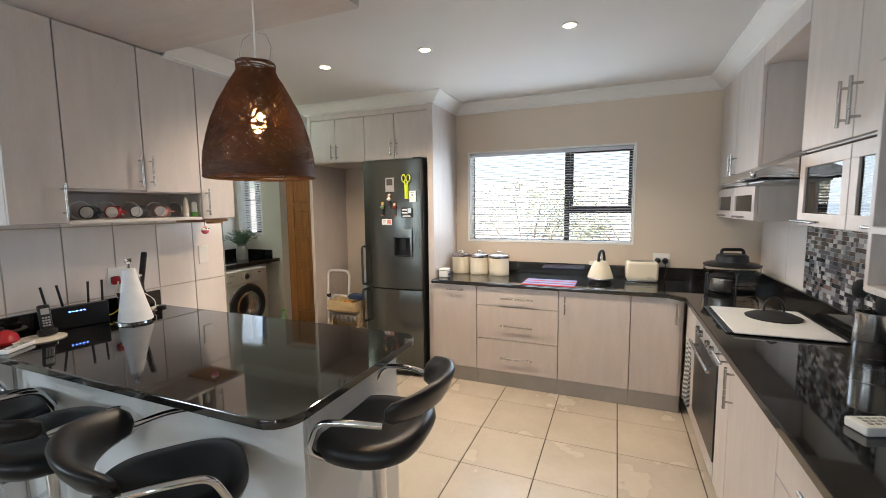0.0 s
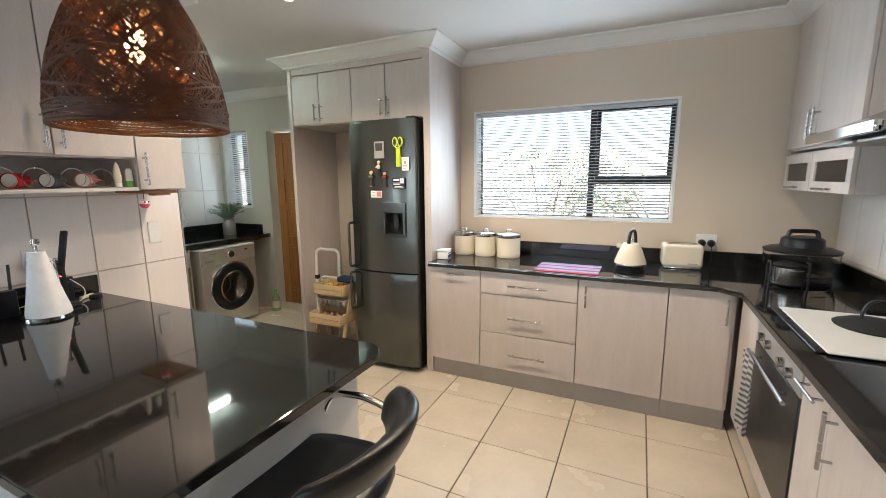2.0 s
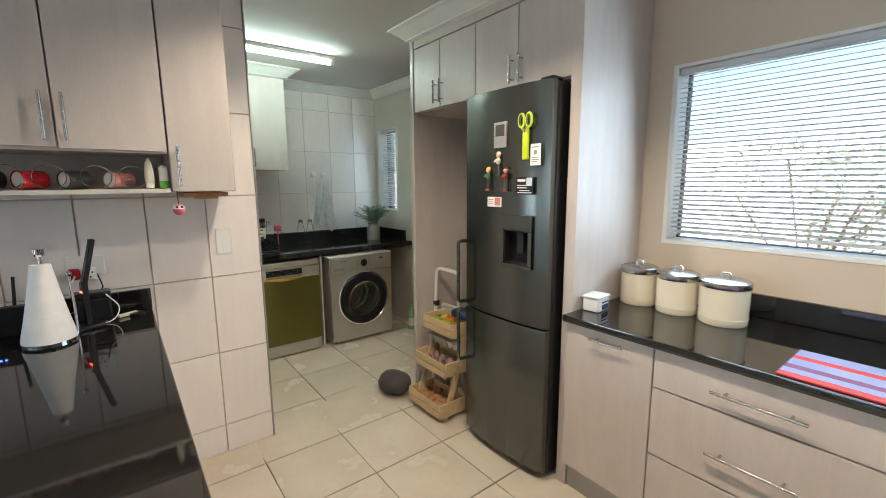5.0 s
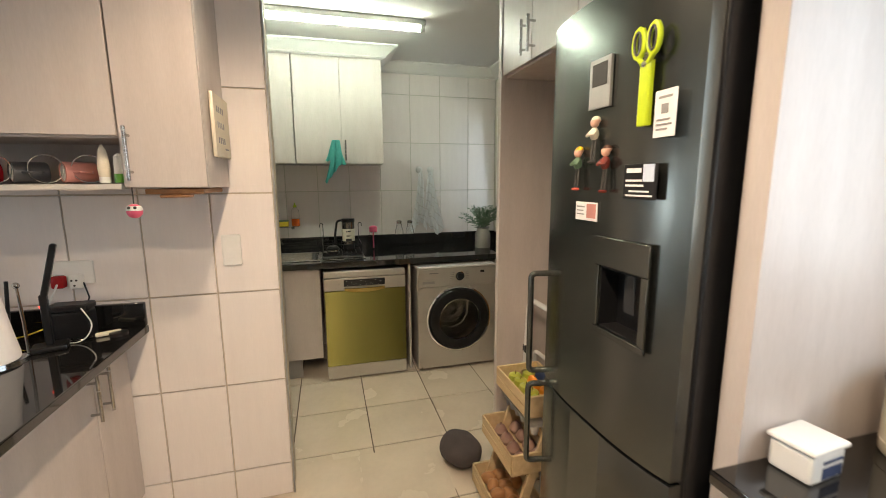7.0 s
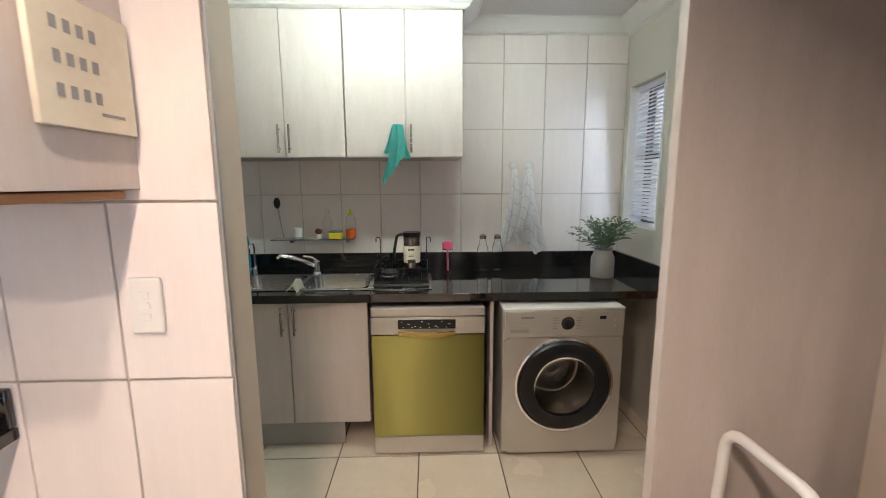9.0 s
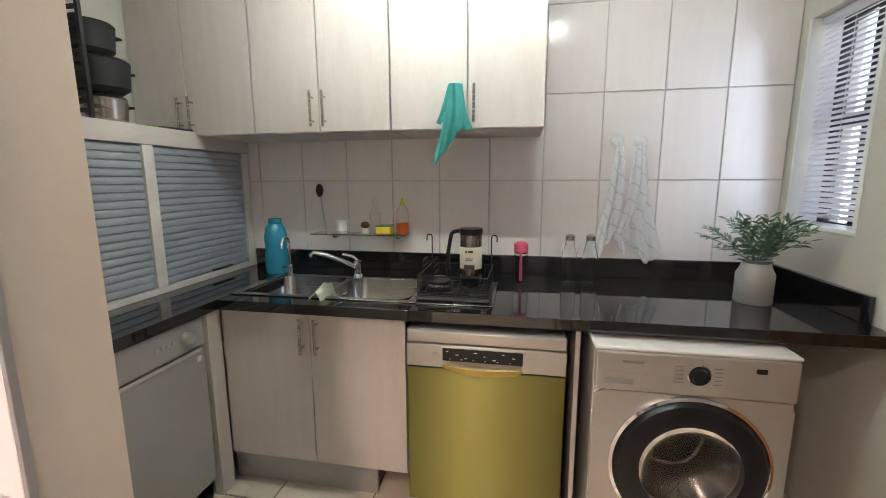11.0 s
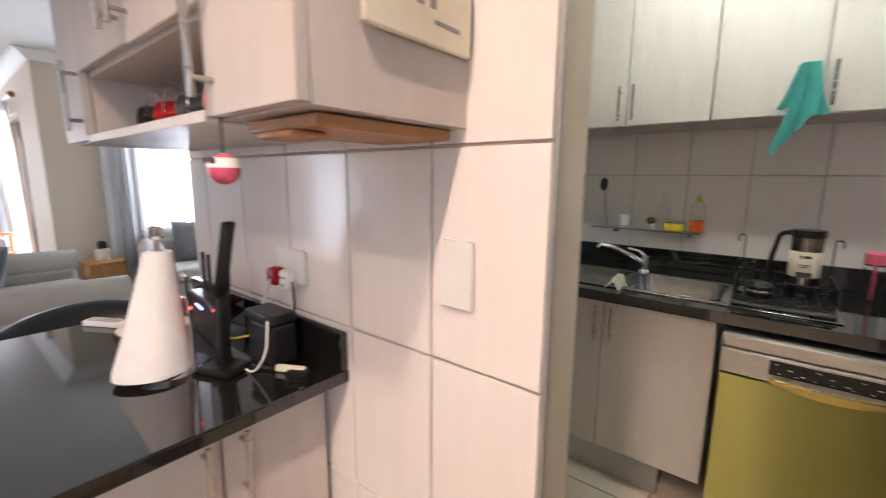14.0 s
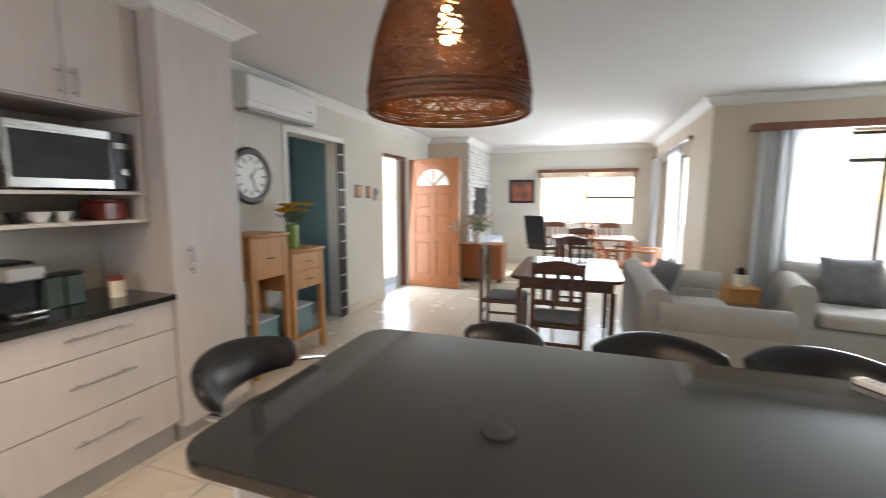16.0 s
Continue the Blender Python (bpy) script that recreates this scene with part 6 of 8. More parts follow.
for a, b in zip(rows, rows[1:]):
    for i in range(8):
        bm.faces.new((a[i], a[i + 1], b[i + 1], b[i]))
bmesh.ops.solidify(bm, geom=bm.faces[:], thickness=0.006)
single("sink_cloth", bm, mat("pale_cream_cloth", (0.74, 0.74, 0.60), (0.66, 0.66, 0.52), 12, 0.9, bump=0.3), "pale cream dishcloth over the sink divider", "cloth", pose(-4.04, 2.02, 0.909))

dw = thing("dishwasher", pose(-3.832, 2.446, 0, 0, 0, 90), "steel dishwasher with a green-gold front", "dishwasher")
part("body", box(bm_new(), 0.004, 0.60, 0.03, 0.58, 0.02, 0.825, 0.003), GREYPL, dw)
part("top_panel", box(bm_new(), 0.004, 0.60, 0.0, 0.035, 0.79, 0.838, 0.008, 2), SILVER, dw)
pn = part("control_panel", box(bm_new(), 0.004, 0.60, -0.002, 0.03, 0.695, 0.786, 0.003), SILVER, dw)
part("display", box(bm_new(), 0.145, 0.445, -0.006, -0.001, 0.725, 0.775, 0.002), BLACK, pn, "black display strip")
bars(pn, pose(0, -0.0062, 0), [(0.16 + 0.035 * k, 0.763 - 0.012 * (k % 3), 0.008 + 0.004 * (k % 2), 0.0025) for k in range(8)] + [(0.17 + 0.045 * k, 0.733, 0.006, 0.0025) for k in range(6)], WPLAS)
bars(pn, pose(0, -0.0022, 0), [(0.225, 0.702, 0.14, 0.009)], GREYPL, "name_strip")
for x in (0.118, 0.472):
    part("button", lathe(bm_new(), [(0.0001, 0), (0.012, 0), (0.011, 0.003), (0.0001, 0.0035)], seg=16), SILVER, pn, at=pose(x, -0.002, 0.745, 90, 0, 0))
dd = part("door", box(bm_new(), 0.004, 0.60, 0.0, 0.03, 0.115, 0.692, 0.004), GREENST, dw, "green-gold tinted steel door")
bm = bm_new()
v = []
for k in range(13):
    s = k / 12
    v.append((0.15 + 0.29 * s, -0.022 * math.sin(math.pi * s) - 0.004))
for k in range(12):
    a, b = v[k], v[k + 1]
    f = bm.faces.new([bm.verts.new(p) for p in ((a[0], a[1] - 0.012, 0.716), (b[0], b[1] - 0.012, 0.716), (b[0], b[1], 0.684 + 0.012 * abs(2 * (k + 1) / 12 - 1) ** 2), (a[0], a[1], 0.684 + 0.012 * abs(2 * k / 12 - 1) ** 2))])
bmesh.ops.remove_doubles(bm, verts=bm.verts[:], dist=1e-5)
bmesh.ops.solidify(bm, geom=bm.faces[:], thickness=0.006)
part("grip", bm, GOLD, pn, "gold-tinted grip lip")
part("plinth", box(bm_new(), 0.006, 0.598, 0.004, 0.02, 0.015, 0.112, 0.002), SILVER, dw)
single("divider_panel", box(bm_new(), -4.58, -3.90, 3.082, 3.100, 0.0, 0.853, 0.001), LAM, "laminate divider beside the dishwasher", "divider panel")



def ring_plate(x0, x1, z0, z1, cx, cz, r, n=64):
    """A front plate with a round hole, 20 mm thick."""
    bm = bm_new()
    inner, outer = [], []
    for k in range(n):
        c, d = math.cos(2 * math.pi * (k + 0.5) / n), math.sin(2 * math.pi * (k + 0.5) / n)
        s = min(((x1 if c > 0 else x0) - cx) / c, ((z1 if d > 0 else z0) - cz) / d)
        inner.append((cx + r * c, cz + r * d))
        outer.append((cx + s * c, cz + s * d))
    rings = [[bm.verts.new((x, y, z)) for x, z in o] for o, y in ((inner, 0.02), (inner, 0.0), (outer, 0.0), (outer, 0.02))]
    for a, b in zip(rings, rings[1:]):
        for k in range(n):
            bm.faces.new((a[k], a[(k + 1) % n], b[(k + 1) % n], b[k]))
    return bm


wm = thing("washing_machine", pose(-3.80, 3.135, 0.012, 0, 0, 90), "silver front-loading washing machine with a black door", "washing machine")
bm = bm_new()
for q in ((0.0, 0.03, 0.012, 0.63, 0.012, 0.812), (0.605, 0.635, 0.012, 0.63, 0.012, 0.812), (0.0305, 0.6045, 0.60, 0.63, 0.012, 0.812), (0.0305, 0.6045, 0.021, 0.5995, 0.012, 0.04)):
    box(bm, *q, 0.006, 2)
part("body", bm, SILVER, wm)
part("front", ring_plate(0.004, 0.631, 0.015, 0.665, 0.325, 0.405, 0.20), SILVER, wm)
wp = part("control_panel", box(bm_new(), 0.004, 0.631, -0.008, 0.018, 0.668, 0.812, 0.008, 2), SILVER, wm)
part("top", box(bm_new(), 0.0, 0.635, -0.004, 0.63, 0.8125, 0.826, 0.004), WPLAS, wm, "white top cover")
part("soap_drawer", box(bm_new(), 0.025, 0.205, -0.0115, -0.0075, 0.685, 0.735, 0.003), SILVER, wp)
part("drawer_grip", box(bm_new(), 0.035, 0.13, -0.0135, -0.011, 0.697, 0.716, 0.002), GREYPL, wp)
dial = part("dial", lathe(bm_new(), [(0.0001, 0), (0.034, 0), (0.034, 0.004), (0.026, 0.006), (0.024, 0.02), (0.0001, 0.022)], seg=28), BLACK, wp, "black dial with a silver ring", at=pose(0.333, -0.008, 0.745, 90, 0, 0))
part("ring", lathe(bm_new(), [(0.034, 0.0005), (0.037, 0.003), (0.034, 0.0055)], seg=28), CHROME, dial)
part("display", box(bm_new(), 0.50, 0.532, -0.0105, -0.0075, 0.765, 0.782), BLACK, wp)
part("display_frame", box(bm_new(), 0.415, 0.545, -0.0098, -0.0078, 0.70, 0.79, 0.001), SILVER, wp)
bars(wp, pose(0, -0.0082, 0), [(0.09, 0.772, 0.07, 0.009)] + [(0.255, 0.715 + 0.014 * k, 0.03, 0.003) for k in range(5)] + [(0.378, 0.715 + 0.014 * k, 0.025, 0.003) for k in range(5)], GREYINK)
for z in (0.72, 0.75):
    part("button", cyl(bm_new(), (0.585, -0.011, z), (0.585, -0.0075, z), 0.010, seg=14), SILVER, wp)
wd = part("door", lathe(bm_new(), [(0.165, 0.035), (0.205, 0.040), (0.235, 0.032), (0.250, 0.012), (0.252, 0.0)], seg=56), BLACK, wm, "round black door ring", at=pose(0.325, 0.0, 0.405, 90, 0, 0))
part("chrome_ring", lathe(bm_new(), [(0.252, 0.0), (0.261, 0.006), (0.261, 0.014), (0.250, 0.018)], seg=56), CHROME, wd)
part("porthole", lathe(bm_new(), [(0.1635, 0.028), (0.15, 0.02), (0.12, 0.016), (0.06, 0.024), (0.0001, 0.026)], seg=48), PORT, wd, "dark glass porthole")
part("drum", lathe(bm_new(), [(0.163, 0.010), (0.14, -0.03), (0.135, -0.10), (0.125, -0.105), (0.12, -0.16), (0.06, -0.17), (0.05, -0.15), (0.0001, -0.145)], seg=40), DRUMM, wd, "steel drum behind the glass")
part("filter_flap", box(bm_new(), 0.50, 0.56, -0.003, 0.001, 0.10, 0.16, 0.002), SILVER, wm)
for x in (0.05, 0.56):
    part("foot", cyl(bm_new(), (x, 0.05, 0), (x, 0.05, 0.014), 0.02, seg=12), BLACK, wm)

dr = thing("tumble_dryer", pose(-3.218, 1.575, 0, 0, 0, 180), "grey dishwasher under the laundry worktop", "dishwasher")
part("body", box(bm_new(), 0.002, 0.595, 0.03, 0.60, 0.02, 0.85, 0.004), DRYM, dr)
pn = part("control_panel", box(bm_new(), 0.002, 0.595, -0.004, 0.03, 0.725, 0.85, 0.010, 3), DRYM, dr)
part("knob", lathe(bm_new(), [(0.0001, 0), (0.027, 0), (0.025, 0.024), (0.0001, 0.026)], seg=22), SILVER, pn, at=pose(0.50, -0.004, 0.79, 90, 0, 0))
for k in range(4):
    part("button", cyl(bm_new(), (0.36 + 0.025 * k, -0.008, 0.79), (0.36 + 0.025 * k, -0.003, 0.79), 0.007, seg=12), SILVER, pn)
part("door", box(bm_new(), 0.002, 0.595, 0.0, 0.03, 0.10, 0.715, 0.008, 2), DRYM, dr)
part("badge", box(bm_new(), 0.548, 0.57, -0.002, 0.0, 0.665, 0.687), WPLAS, dr)
part("grip", box(bm_new(), 0.03, 0.57, -0.008, 0.001, 0.705, 0.722, 0.003), SILVER, dr)
part("plinth", box(bm_new(), 0.004, 0.593, 0.03, 0.045, 0.0, 0.095), BLACK, dr)
single("filler_post", box(bm_new(), -3.903, -3.825, 1.545, 1.586, 0.0, 0.853, 0.001), LAM, "laminate corner post beside the sink cabinet", "corner post")

rs_ = thing("roller_cabinet", pose(-3.8, 1.29, 0.9005, 0, 0, 180), "laminate worktop cabinet with grey roller shutters", "roller shutter cabinet")
part("top_board", box(bm_new(), -0.94, 0.815, -0.004, 0.335, 0.655, 0.735, 0.002), LAMH, rs_)
part("bottom_rail", box(bm_new(), -0.94, 0.815, -0.003, 0.02, 0, 0.028, 0.001), EDGE, rs_)
for x in (-0.94, 0.10, 0.745):
    part("post", box(bm_new(), x, x + 0.055, -0.003, 0.022, 0.0285, 0.654, 0.001), EDGE, rs_)
part("back_board", box(bm_new(), -0.94, 0.815, 0.318, 0.335, 0.0285, 0.654), LAM, rs_)
prof = [(0.0, 0.0), (-0.006, 0.004), (-0.0085, 0.015), (-0.006, 0.027), (0.0, 0.031)]
for x0, x1 in ((-0.884, 0.099), (0.156, 0.744)):
    sh_ = part("shutter", box(bm_new(), x0, x1, 0.016, 0.019, 0.03, 0.653), SHUTTER, rs_, "grey-blue ribbed roller shutter")
    bm = bm_new()
    va = [bm.verts.new((x0 + 0.001, 0.015 + y, z)) for y, z in prof]
    vb = [bm.verts.new((x1 - 0.001, 0.015 + y, z)) for y, z in prof]
    for k in range(4):
        bm.faces.new((va[k], vb[k], vb[k + 1], va[k + 1]))
    bm.faces.new((va[4], vb[4], vb[0], va[0]))
    bm.faces.new(va)
    bm.faces.new(list(reversed(vb)))
    me = mesh("slat", bm, SHUTTER)
    for k in range(19):
        share("slat", me, sh_, pose(0, 0, 0.032 + k * 0.0325))
    part("grip", box(bm_new(), x0 + 0.28, x0 + 0.44, -0.006, 0.006, 0.034, 0.045, 0.003), STEEL, sh_)


# pots on the roller cabinet
def pot(x, y, z, r, h, material, label, lid=True):
    p = thing("cooking_pot", pose(x, y, z), label, "pot", "stacked pots")
    part("bowl", lathe(bm_new(), [(0.0001, 0), (r * 0.72, 0), (r * 0.95, 0.02), (r, h * 0.7), (r * 1.03, h), (r * 0.98, h), (0.0001, h - 0.004)], seg=32), material, p)
    for s in (-1, 1):
        part("handle", tube(bm_new(), [(s * r * 0.98, -0.03, h * 0.8), (s * (r + 0.03), -0.028, h * 0.82), (s * (r + 0.03), 0.028, h * 0.82), (s * r * 0.98, 0.03, h * 0.8)], 0.006, 8), BLACK, p)
    if lid:
        part("lid", lathe(bm_new(), [(r * 1.04, h + 0.001), (r * 0.95, h + 0.010), (r * 0.5, h + 0.018), (0.0001, h + 0.02)], seg=32), BLACK, p)


pot(-3.90, 1.13, 1.6365, 0.082, 0.105, STEEL, "round steel saucepan at the foot of the stack")
pot(-3.895, 1.13, 1.764, 0.108, 0.125, MATTBLK, "large black enamel casserole in the stack")
pot(-3.88, 1.12, 1.911, 0.088, 0.115, MATTBLK, "smaller black pot on top of the stack")
wr = thing("wire_stand", pose(-3.755, 1.13, 1.6365), "tall black wire stand beside the pots", "stand")
for y in (-0.10, 0.10):
    part("upright", box(bm_new(), -0.008, 0.008, y - 0.008, y + 0.008, 0, 0.55, 0.002), MATTBLK, wr)
for k in range(17):
    part("rung", box(bm_new(), -0.005, 0.005, -0.092, 0.092, 0.03 + 0.031 * k, 0.045 + 0.031 * k), MATTBLK, wr)
single("green_cloth", box(bm_new(), -0.07, 0.07, -0.03, 0.03, 0, 0.016, 0.006, 2), GREEN, "bright green folded cloth on the roller cabinet", "cloth", pose(-4.10, 1.20, 1.6365, 0, 0, 12))
single("black_tongs", tube(bm_new(), [(0, 0, 0.006), (0.08, 0.01, 0.008), (0.16, -0.01, 0.006)], 0.005, 6), MATTBLK, "thin black tongs lying on the roller cabinet", "tongs", pose(-4.03, 1.26, 1.6365, 0, 0, 170))

bo = thing("water_bottle", pose(-4.43, 1.545, 0.9005), "large turquoise plastic water bottle", "bottle")
part("body", lathe(bm_new(), [(0.0001, 0), (0.058, 0), (0.062, 0.01), (0.062, 0.10), (0.055, 0.13), (0.058, 0.16), (0.060, 0.20), (0.05, 0.245), (0.034, 0.27), (0.0001, 0.271)], seg=32), TURQ, bo)
part("cap", lathe(bm_new(), [(0.032, 0.272), (0.034, 0.275), (0.034, 0.297), (0.0001, 0.30)], seg=24), TURQ, bo)
gs = thing("glass_shelf", pose(-4.60, 1.99, 1.105), "narrow glass shelf on two steel brackets", "shelf")
gp = part("pane", box(bm_new(), 0.0, 0.115, -0.27, 0.27, 0.0, 0.006, 0.001), CLEAR, gs, "clear glass plate")
for y in (-0.15, 0.22):
    part("bracket", box(bm_new(), 0.0, 0.06, y - 0.012, y + 0.012, -0.022, -0.0005, 0.003), STEEL, gs)
SZ = 1.1115
br = thing("dish_brush", pose(-4.56, 1.795, SZ, 0, 0, 0), "grey dish brush leaning on the tiles", "brush")
part("handle", tube(bm_new(), [(0.02, 0.0, 0.0), (0.01, -0.02, 0.10), (0.0, -0.035, 0.20)], 0.006, 8), GREYPL, br)
part("head", ball(bm_new(), (0.0, -0.042, 0.235), 0.025, 0.6, 0.9, 1.5, 14), MATTBLK, br)
cpv = thing("white_tumbler", pose(-4.555, 1.88, SZ), "small white plastic tumbler on the glass shelf", "tumbler")
part("cup", lathe(bm_new(), [(0.0001, 0), (0.027, 0), (0.029, 0.07), (0.026, 0.07), (0.024, 0.01), (0.0001, 0.01)], seg=20), WPLAS, cpv)
part("base_ring", lathe(bm_new(), [(0.0275, 0.003), (0.0295, 0.006), (0.028, 0.01)], seg=20), GREYPL, cpv)
sb = thing("scrubbing_brush", pose(-4.55, 2.02, SZ), "round wooden scrubbing brush", "brush")
part("bristles", lathe(bm_new(), [(0.0001, 0), (0.022, 0), (0.018, 0.028), (0.0001, 0.028)], seg=16), CALEND, sb)
part("knob", ball(bm_new(), (0, 0, 0.045), 0.025, 1, 1, 0.8, 14), DARKW, sb)
cbv = thing("soap_bottle", pose(-4.57, 2.075, SZ), "clear plastic soap bottle nearly empty", "bottle")
part("body", lathe(bm_new(), [(0.0001, 0), (0.028, 0), (0.03, 0.01), (0.03, 0.11), (0.012, 0.15), (0.012, 0.165)], seg=24), PLGLASS, cbv)
part("cap", lathe(bm_new(), [(0.014, 0.1655), (0.013, 0.185), (0.004, 0.20), (0.0001, 0.20)], seg=16), PLGLASS, cbv)
sp = thing("sponge", pose(-4.545, 2.135, SZ), "yellow sponge with a green scourer", "sponge")
part("foam", box(bm_new(), -0.035, 0.035, -0.042, 0.042, 0, 0.04, 0.005, 2), YELLOW, sp)
part("scourer", box(bm_new(), -0.035, 0.035, -0.042, 0.042, 0.0405, 0.05, 0.002), LEAF, sp)
ob_ = thing("dish_soap_bottle", pose(-4.55, 2.235, SZ), "clear bottle of orange dish soap with a lime cap", "bottle")
part("liquid", lathe(bm_new(), [(0.0001, 0.001), (0.030, 0.001), (0.031, 0.06), (0.0001, 0.061)], seg=24), ORANGE, ob_)
part("body", lathe(bm_new(), [(0.033, 0), (0.0335, 0.10), (0.028, 0.135), (0.013, 0.155)], seg=24), PLGLASS, ob_)
part("cap", lathe(bm_new(), [(0.014, 0.156), (0.014, 0.172), (0.006, 0.18), (0.005, 0.195), (0.0001, 0.196)], seg=16), LIME, ob_)

dk = thing("dish_rack", pose(-4.15, 2.60, 0.9095), "black wire dish rack on the sink drainer", "dish rack")
part("tray", box(bm_new(), -0.15, 0.16, -0.155, 0.155, 0, 0.012, 0.004, 2), DGREY, dk)
for z in (0.03, 0.10):
    part("rail", tube(bm_new(), [(-0.14, -0.145, z), (0.15, -0.145, z), (0.15, 0.145, z), (-0.14, 0.145, z), (-0.14, -0.145, z)], 0.003, 6), BLACK, dk)
for k in range(13):
    x = -0.14 + 0.29 * k / 12
    part("wire", tube(bm_new(), bend([(x, -0.145, 0.10), (x, -0.145, 0.018), (x, 0.145, 0.018), (x, 0.145, 0.10)], 0.01, 3), 0.0022, 6), BLACK, dk)
for k in range(9):
    y = -0.145 + 0.29 * k / 8
    part("wire", tube(bm_new(), [(-0.14, y, 0.10), (-0.14, y, 0.020), (0.15, y, 0.020), (0.15, y, 0.07)], 0.0022, 6), BLACK, dk)
for s in (-1, 1):
    part("cup_hook", tube(bm_new(), bend([(-0.12, s * 0.14, 0.10), (-0.12, s * 0.14, 0.24), (-0.12, s * 0.165, 0.24), (-0.12, s * 0.165, 0.21)], 0.012, 3), 0.003, 6), BLACK, dk)
cc = part("cutlery_cup", box(bm_new(), -0.062, 0.032, -0.152, -0.098, 0.021, 0.026, 0.001), BLACK, dk)
for q in ((-0.06, -0.15), (-0.015, -0.15), (0.03, -0.15), (-0.06, -0.10), (-0.015, -0.10), (0.03, -0.10)):
    part("upright", tube(bm_new(), [(q[0], q[1], 0.024), (q[0], q[1], 0.145)], 0.0018, 6), BLACK, cc)
for z in (0.055, 0.085, 0.115, 0.145):
    part("hoop", tube(bm_new(), [(-0.06, -0.15, z), (0.03, -0.15, z), (0.03, -0.10, z), (-0.06, -0.10, z), (-0.06, -0.15, z)], 0.0018, 6), BLACK, cc)
tm = thing("travel_mug", pose(-4.18, 2.655, 0.930), "steel travel mug with a printed sleeve standing upside down", "travel mug")
part("body", lathe(bm_new(), [(0.0001, 0), (0.036, 0.0), (0.038, 0.02), (0.046, 0.026), (0.049, 0.235), (0.0001, 0.235)], seg=32), DRUMM, tm)
part("sleeve", lathe(bm_new(), [(0.0483, 0.085), (0.0488, 0.086), (0.0500, 0.182), (0.0494, 0.183)], seg=32), CALEND, tm, "cream printed sleeve")
part("base", lathe(bm_new(), [(0.0505, 0.236), (0.052, 0.24), (0.052, 0.262), (0.0001, 0.264)], seg=32), BLACK, tm)
part("foot_ring", lathe(bm_new(), [(0.0455, 0.022), (0.0475, 0.03), (0.0482, 0.055), (0.047, 0.056)], seg=32), BLACK, tm)
part("handle", tube(bm_new(), bend([(0.0, -0.05, 0.25), (0.01, -0.085, 0.245), (0.01, -0.105, 0.13), (0.008, -0.10, 0.075)], 0.03), 0.009, 10), BLACK, tm)
bars(tm, pose(0.0500, -0.024, 0.0, 0, 0, 90), [(0.006, 0.158, 0.008, 0.012), (0.018, 0.159, 0.022, 0.010), (0.006, 0.132, 0.035, 0.003), (0.006, 0.124, 0.03, 0.003), (0.000, 0.086, 0.046, 0.020)], INK)
lidv = thing("black_cup", pose(-4.09, 2.53, 0.930), "black cup with a chrome band drying in the rack", "cup")
part("disc", lathe(bm_new(), [(0.0001, 0), (0.045, 0), (0.05, 0.02), (0.048, 0.045), (0.03, 0.06), (0.0001, 0.062)], seg=28), BLACK, lidv)
part("band", lathe(bm_new(), [(0.0505, 0.02), (0.052, 0.026), (0.0505, 0.032)], seg=28), CHROME, lidv)
pk = thing("juice_bottle", pose(-4.40, 2.875, 0.9005), "clear bottle with a pink lid and straw", "bottle")
part("body", lathe(bm_new(), [(0.0001, 0), (0.034, 0), (0.034, 0.15), (0.030, 0.155)], seg=24), PLGLASS, pk)
part("lid", lathe(bm_new(), [(0.035, 0.156), (0.035, 0.195), (0.02, 0.205), (0.0001, 0.205)], seg=24), PINK, pk)
part("straw", cyl(bm_new(), (0, 0, 0.012), (0, 0, 0.155), 0.005, seg=8), PINK, pk)
for y in (3.105, 3.20):
    gb = thing("glass_bottle", pose(-4.42, y, 0.9005), "empty clear glass bottle with a steel clip top", "bottle", "clear glass bottles")
    part("body", lathe(bm_new(), [(0.0001, 0), (0.034, 0), (0.036, 0.006), (0.036, 0.15), (0.024, 0.19), (0.021, 0.215), (0.017, 0.215), (0.02, 0.188), (0.032, 0.148), (0.032, 0.01), (0.0001, 0.009)], seg=24), THIN, gb)
    part("clip_top", lathe(bm_new(), [(0.022, 0.216), (0.023, 0.236), (0.012, 0.244), (0.0001, 0.245)], seg=20), STEEL, gb)


def foliage(n, seed, length, spread, leaf, up=1.0):
    """Sprigs of small leaves on thin stalks, from the origin up."""
    rnd = random.Random(seed)
    bm, stalks = bm_new(), bm_new()
    for i in range(n):
        a, s = rnd.uniform(0, 6.283), rnd.uniform(0.25, 1.0)
        tip = Vector((math.cos(a) * spread * s, math.sin(a) * spread * s, length * up * (1.1 - 0.65 * s * s)))
        pts = [Vector((0, 0, -0.02)).lerp(tip, k / 9) + Vector((0, 0, 0.05 * length * math.sin(math.pi * k / 9) * 2)) for k in range(10)]
        tube(stalks, pts, 0.0012, 5)
        for k in range(2, 10):
            for q in (-1, 1):
                d = (pts[min(k + 1, 9)] - pts[k - 1]).normalized()
                side = d.cross(Vector((rnd.uniform(-0.4, 0.4), rnd.uniform(-0.4, 0.4), 1))).normalized() * q
                ln = leaf * rnd.uniform(0.7, 1.2)
                w = d * ln * 0.16
                b0 = pts[k]
                tipv = b0 + (side * 0.75 + d * 0.6).normalized() * ln + Vector((0, 0, rnd.uniform(-0.3, 0.2) * ln))
                m = b0.lerp(tipv, 0.5) + Vector((0, 0, 0.06 * ln))
                vs = [bm.verts.new(p) for p in (b0, m + w, tipv, m - w)]
                bm.faces.new(vs)
    return bm, stalks


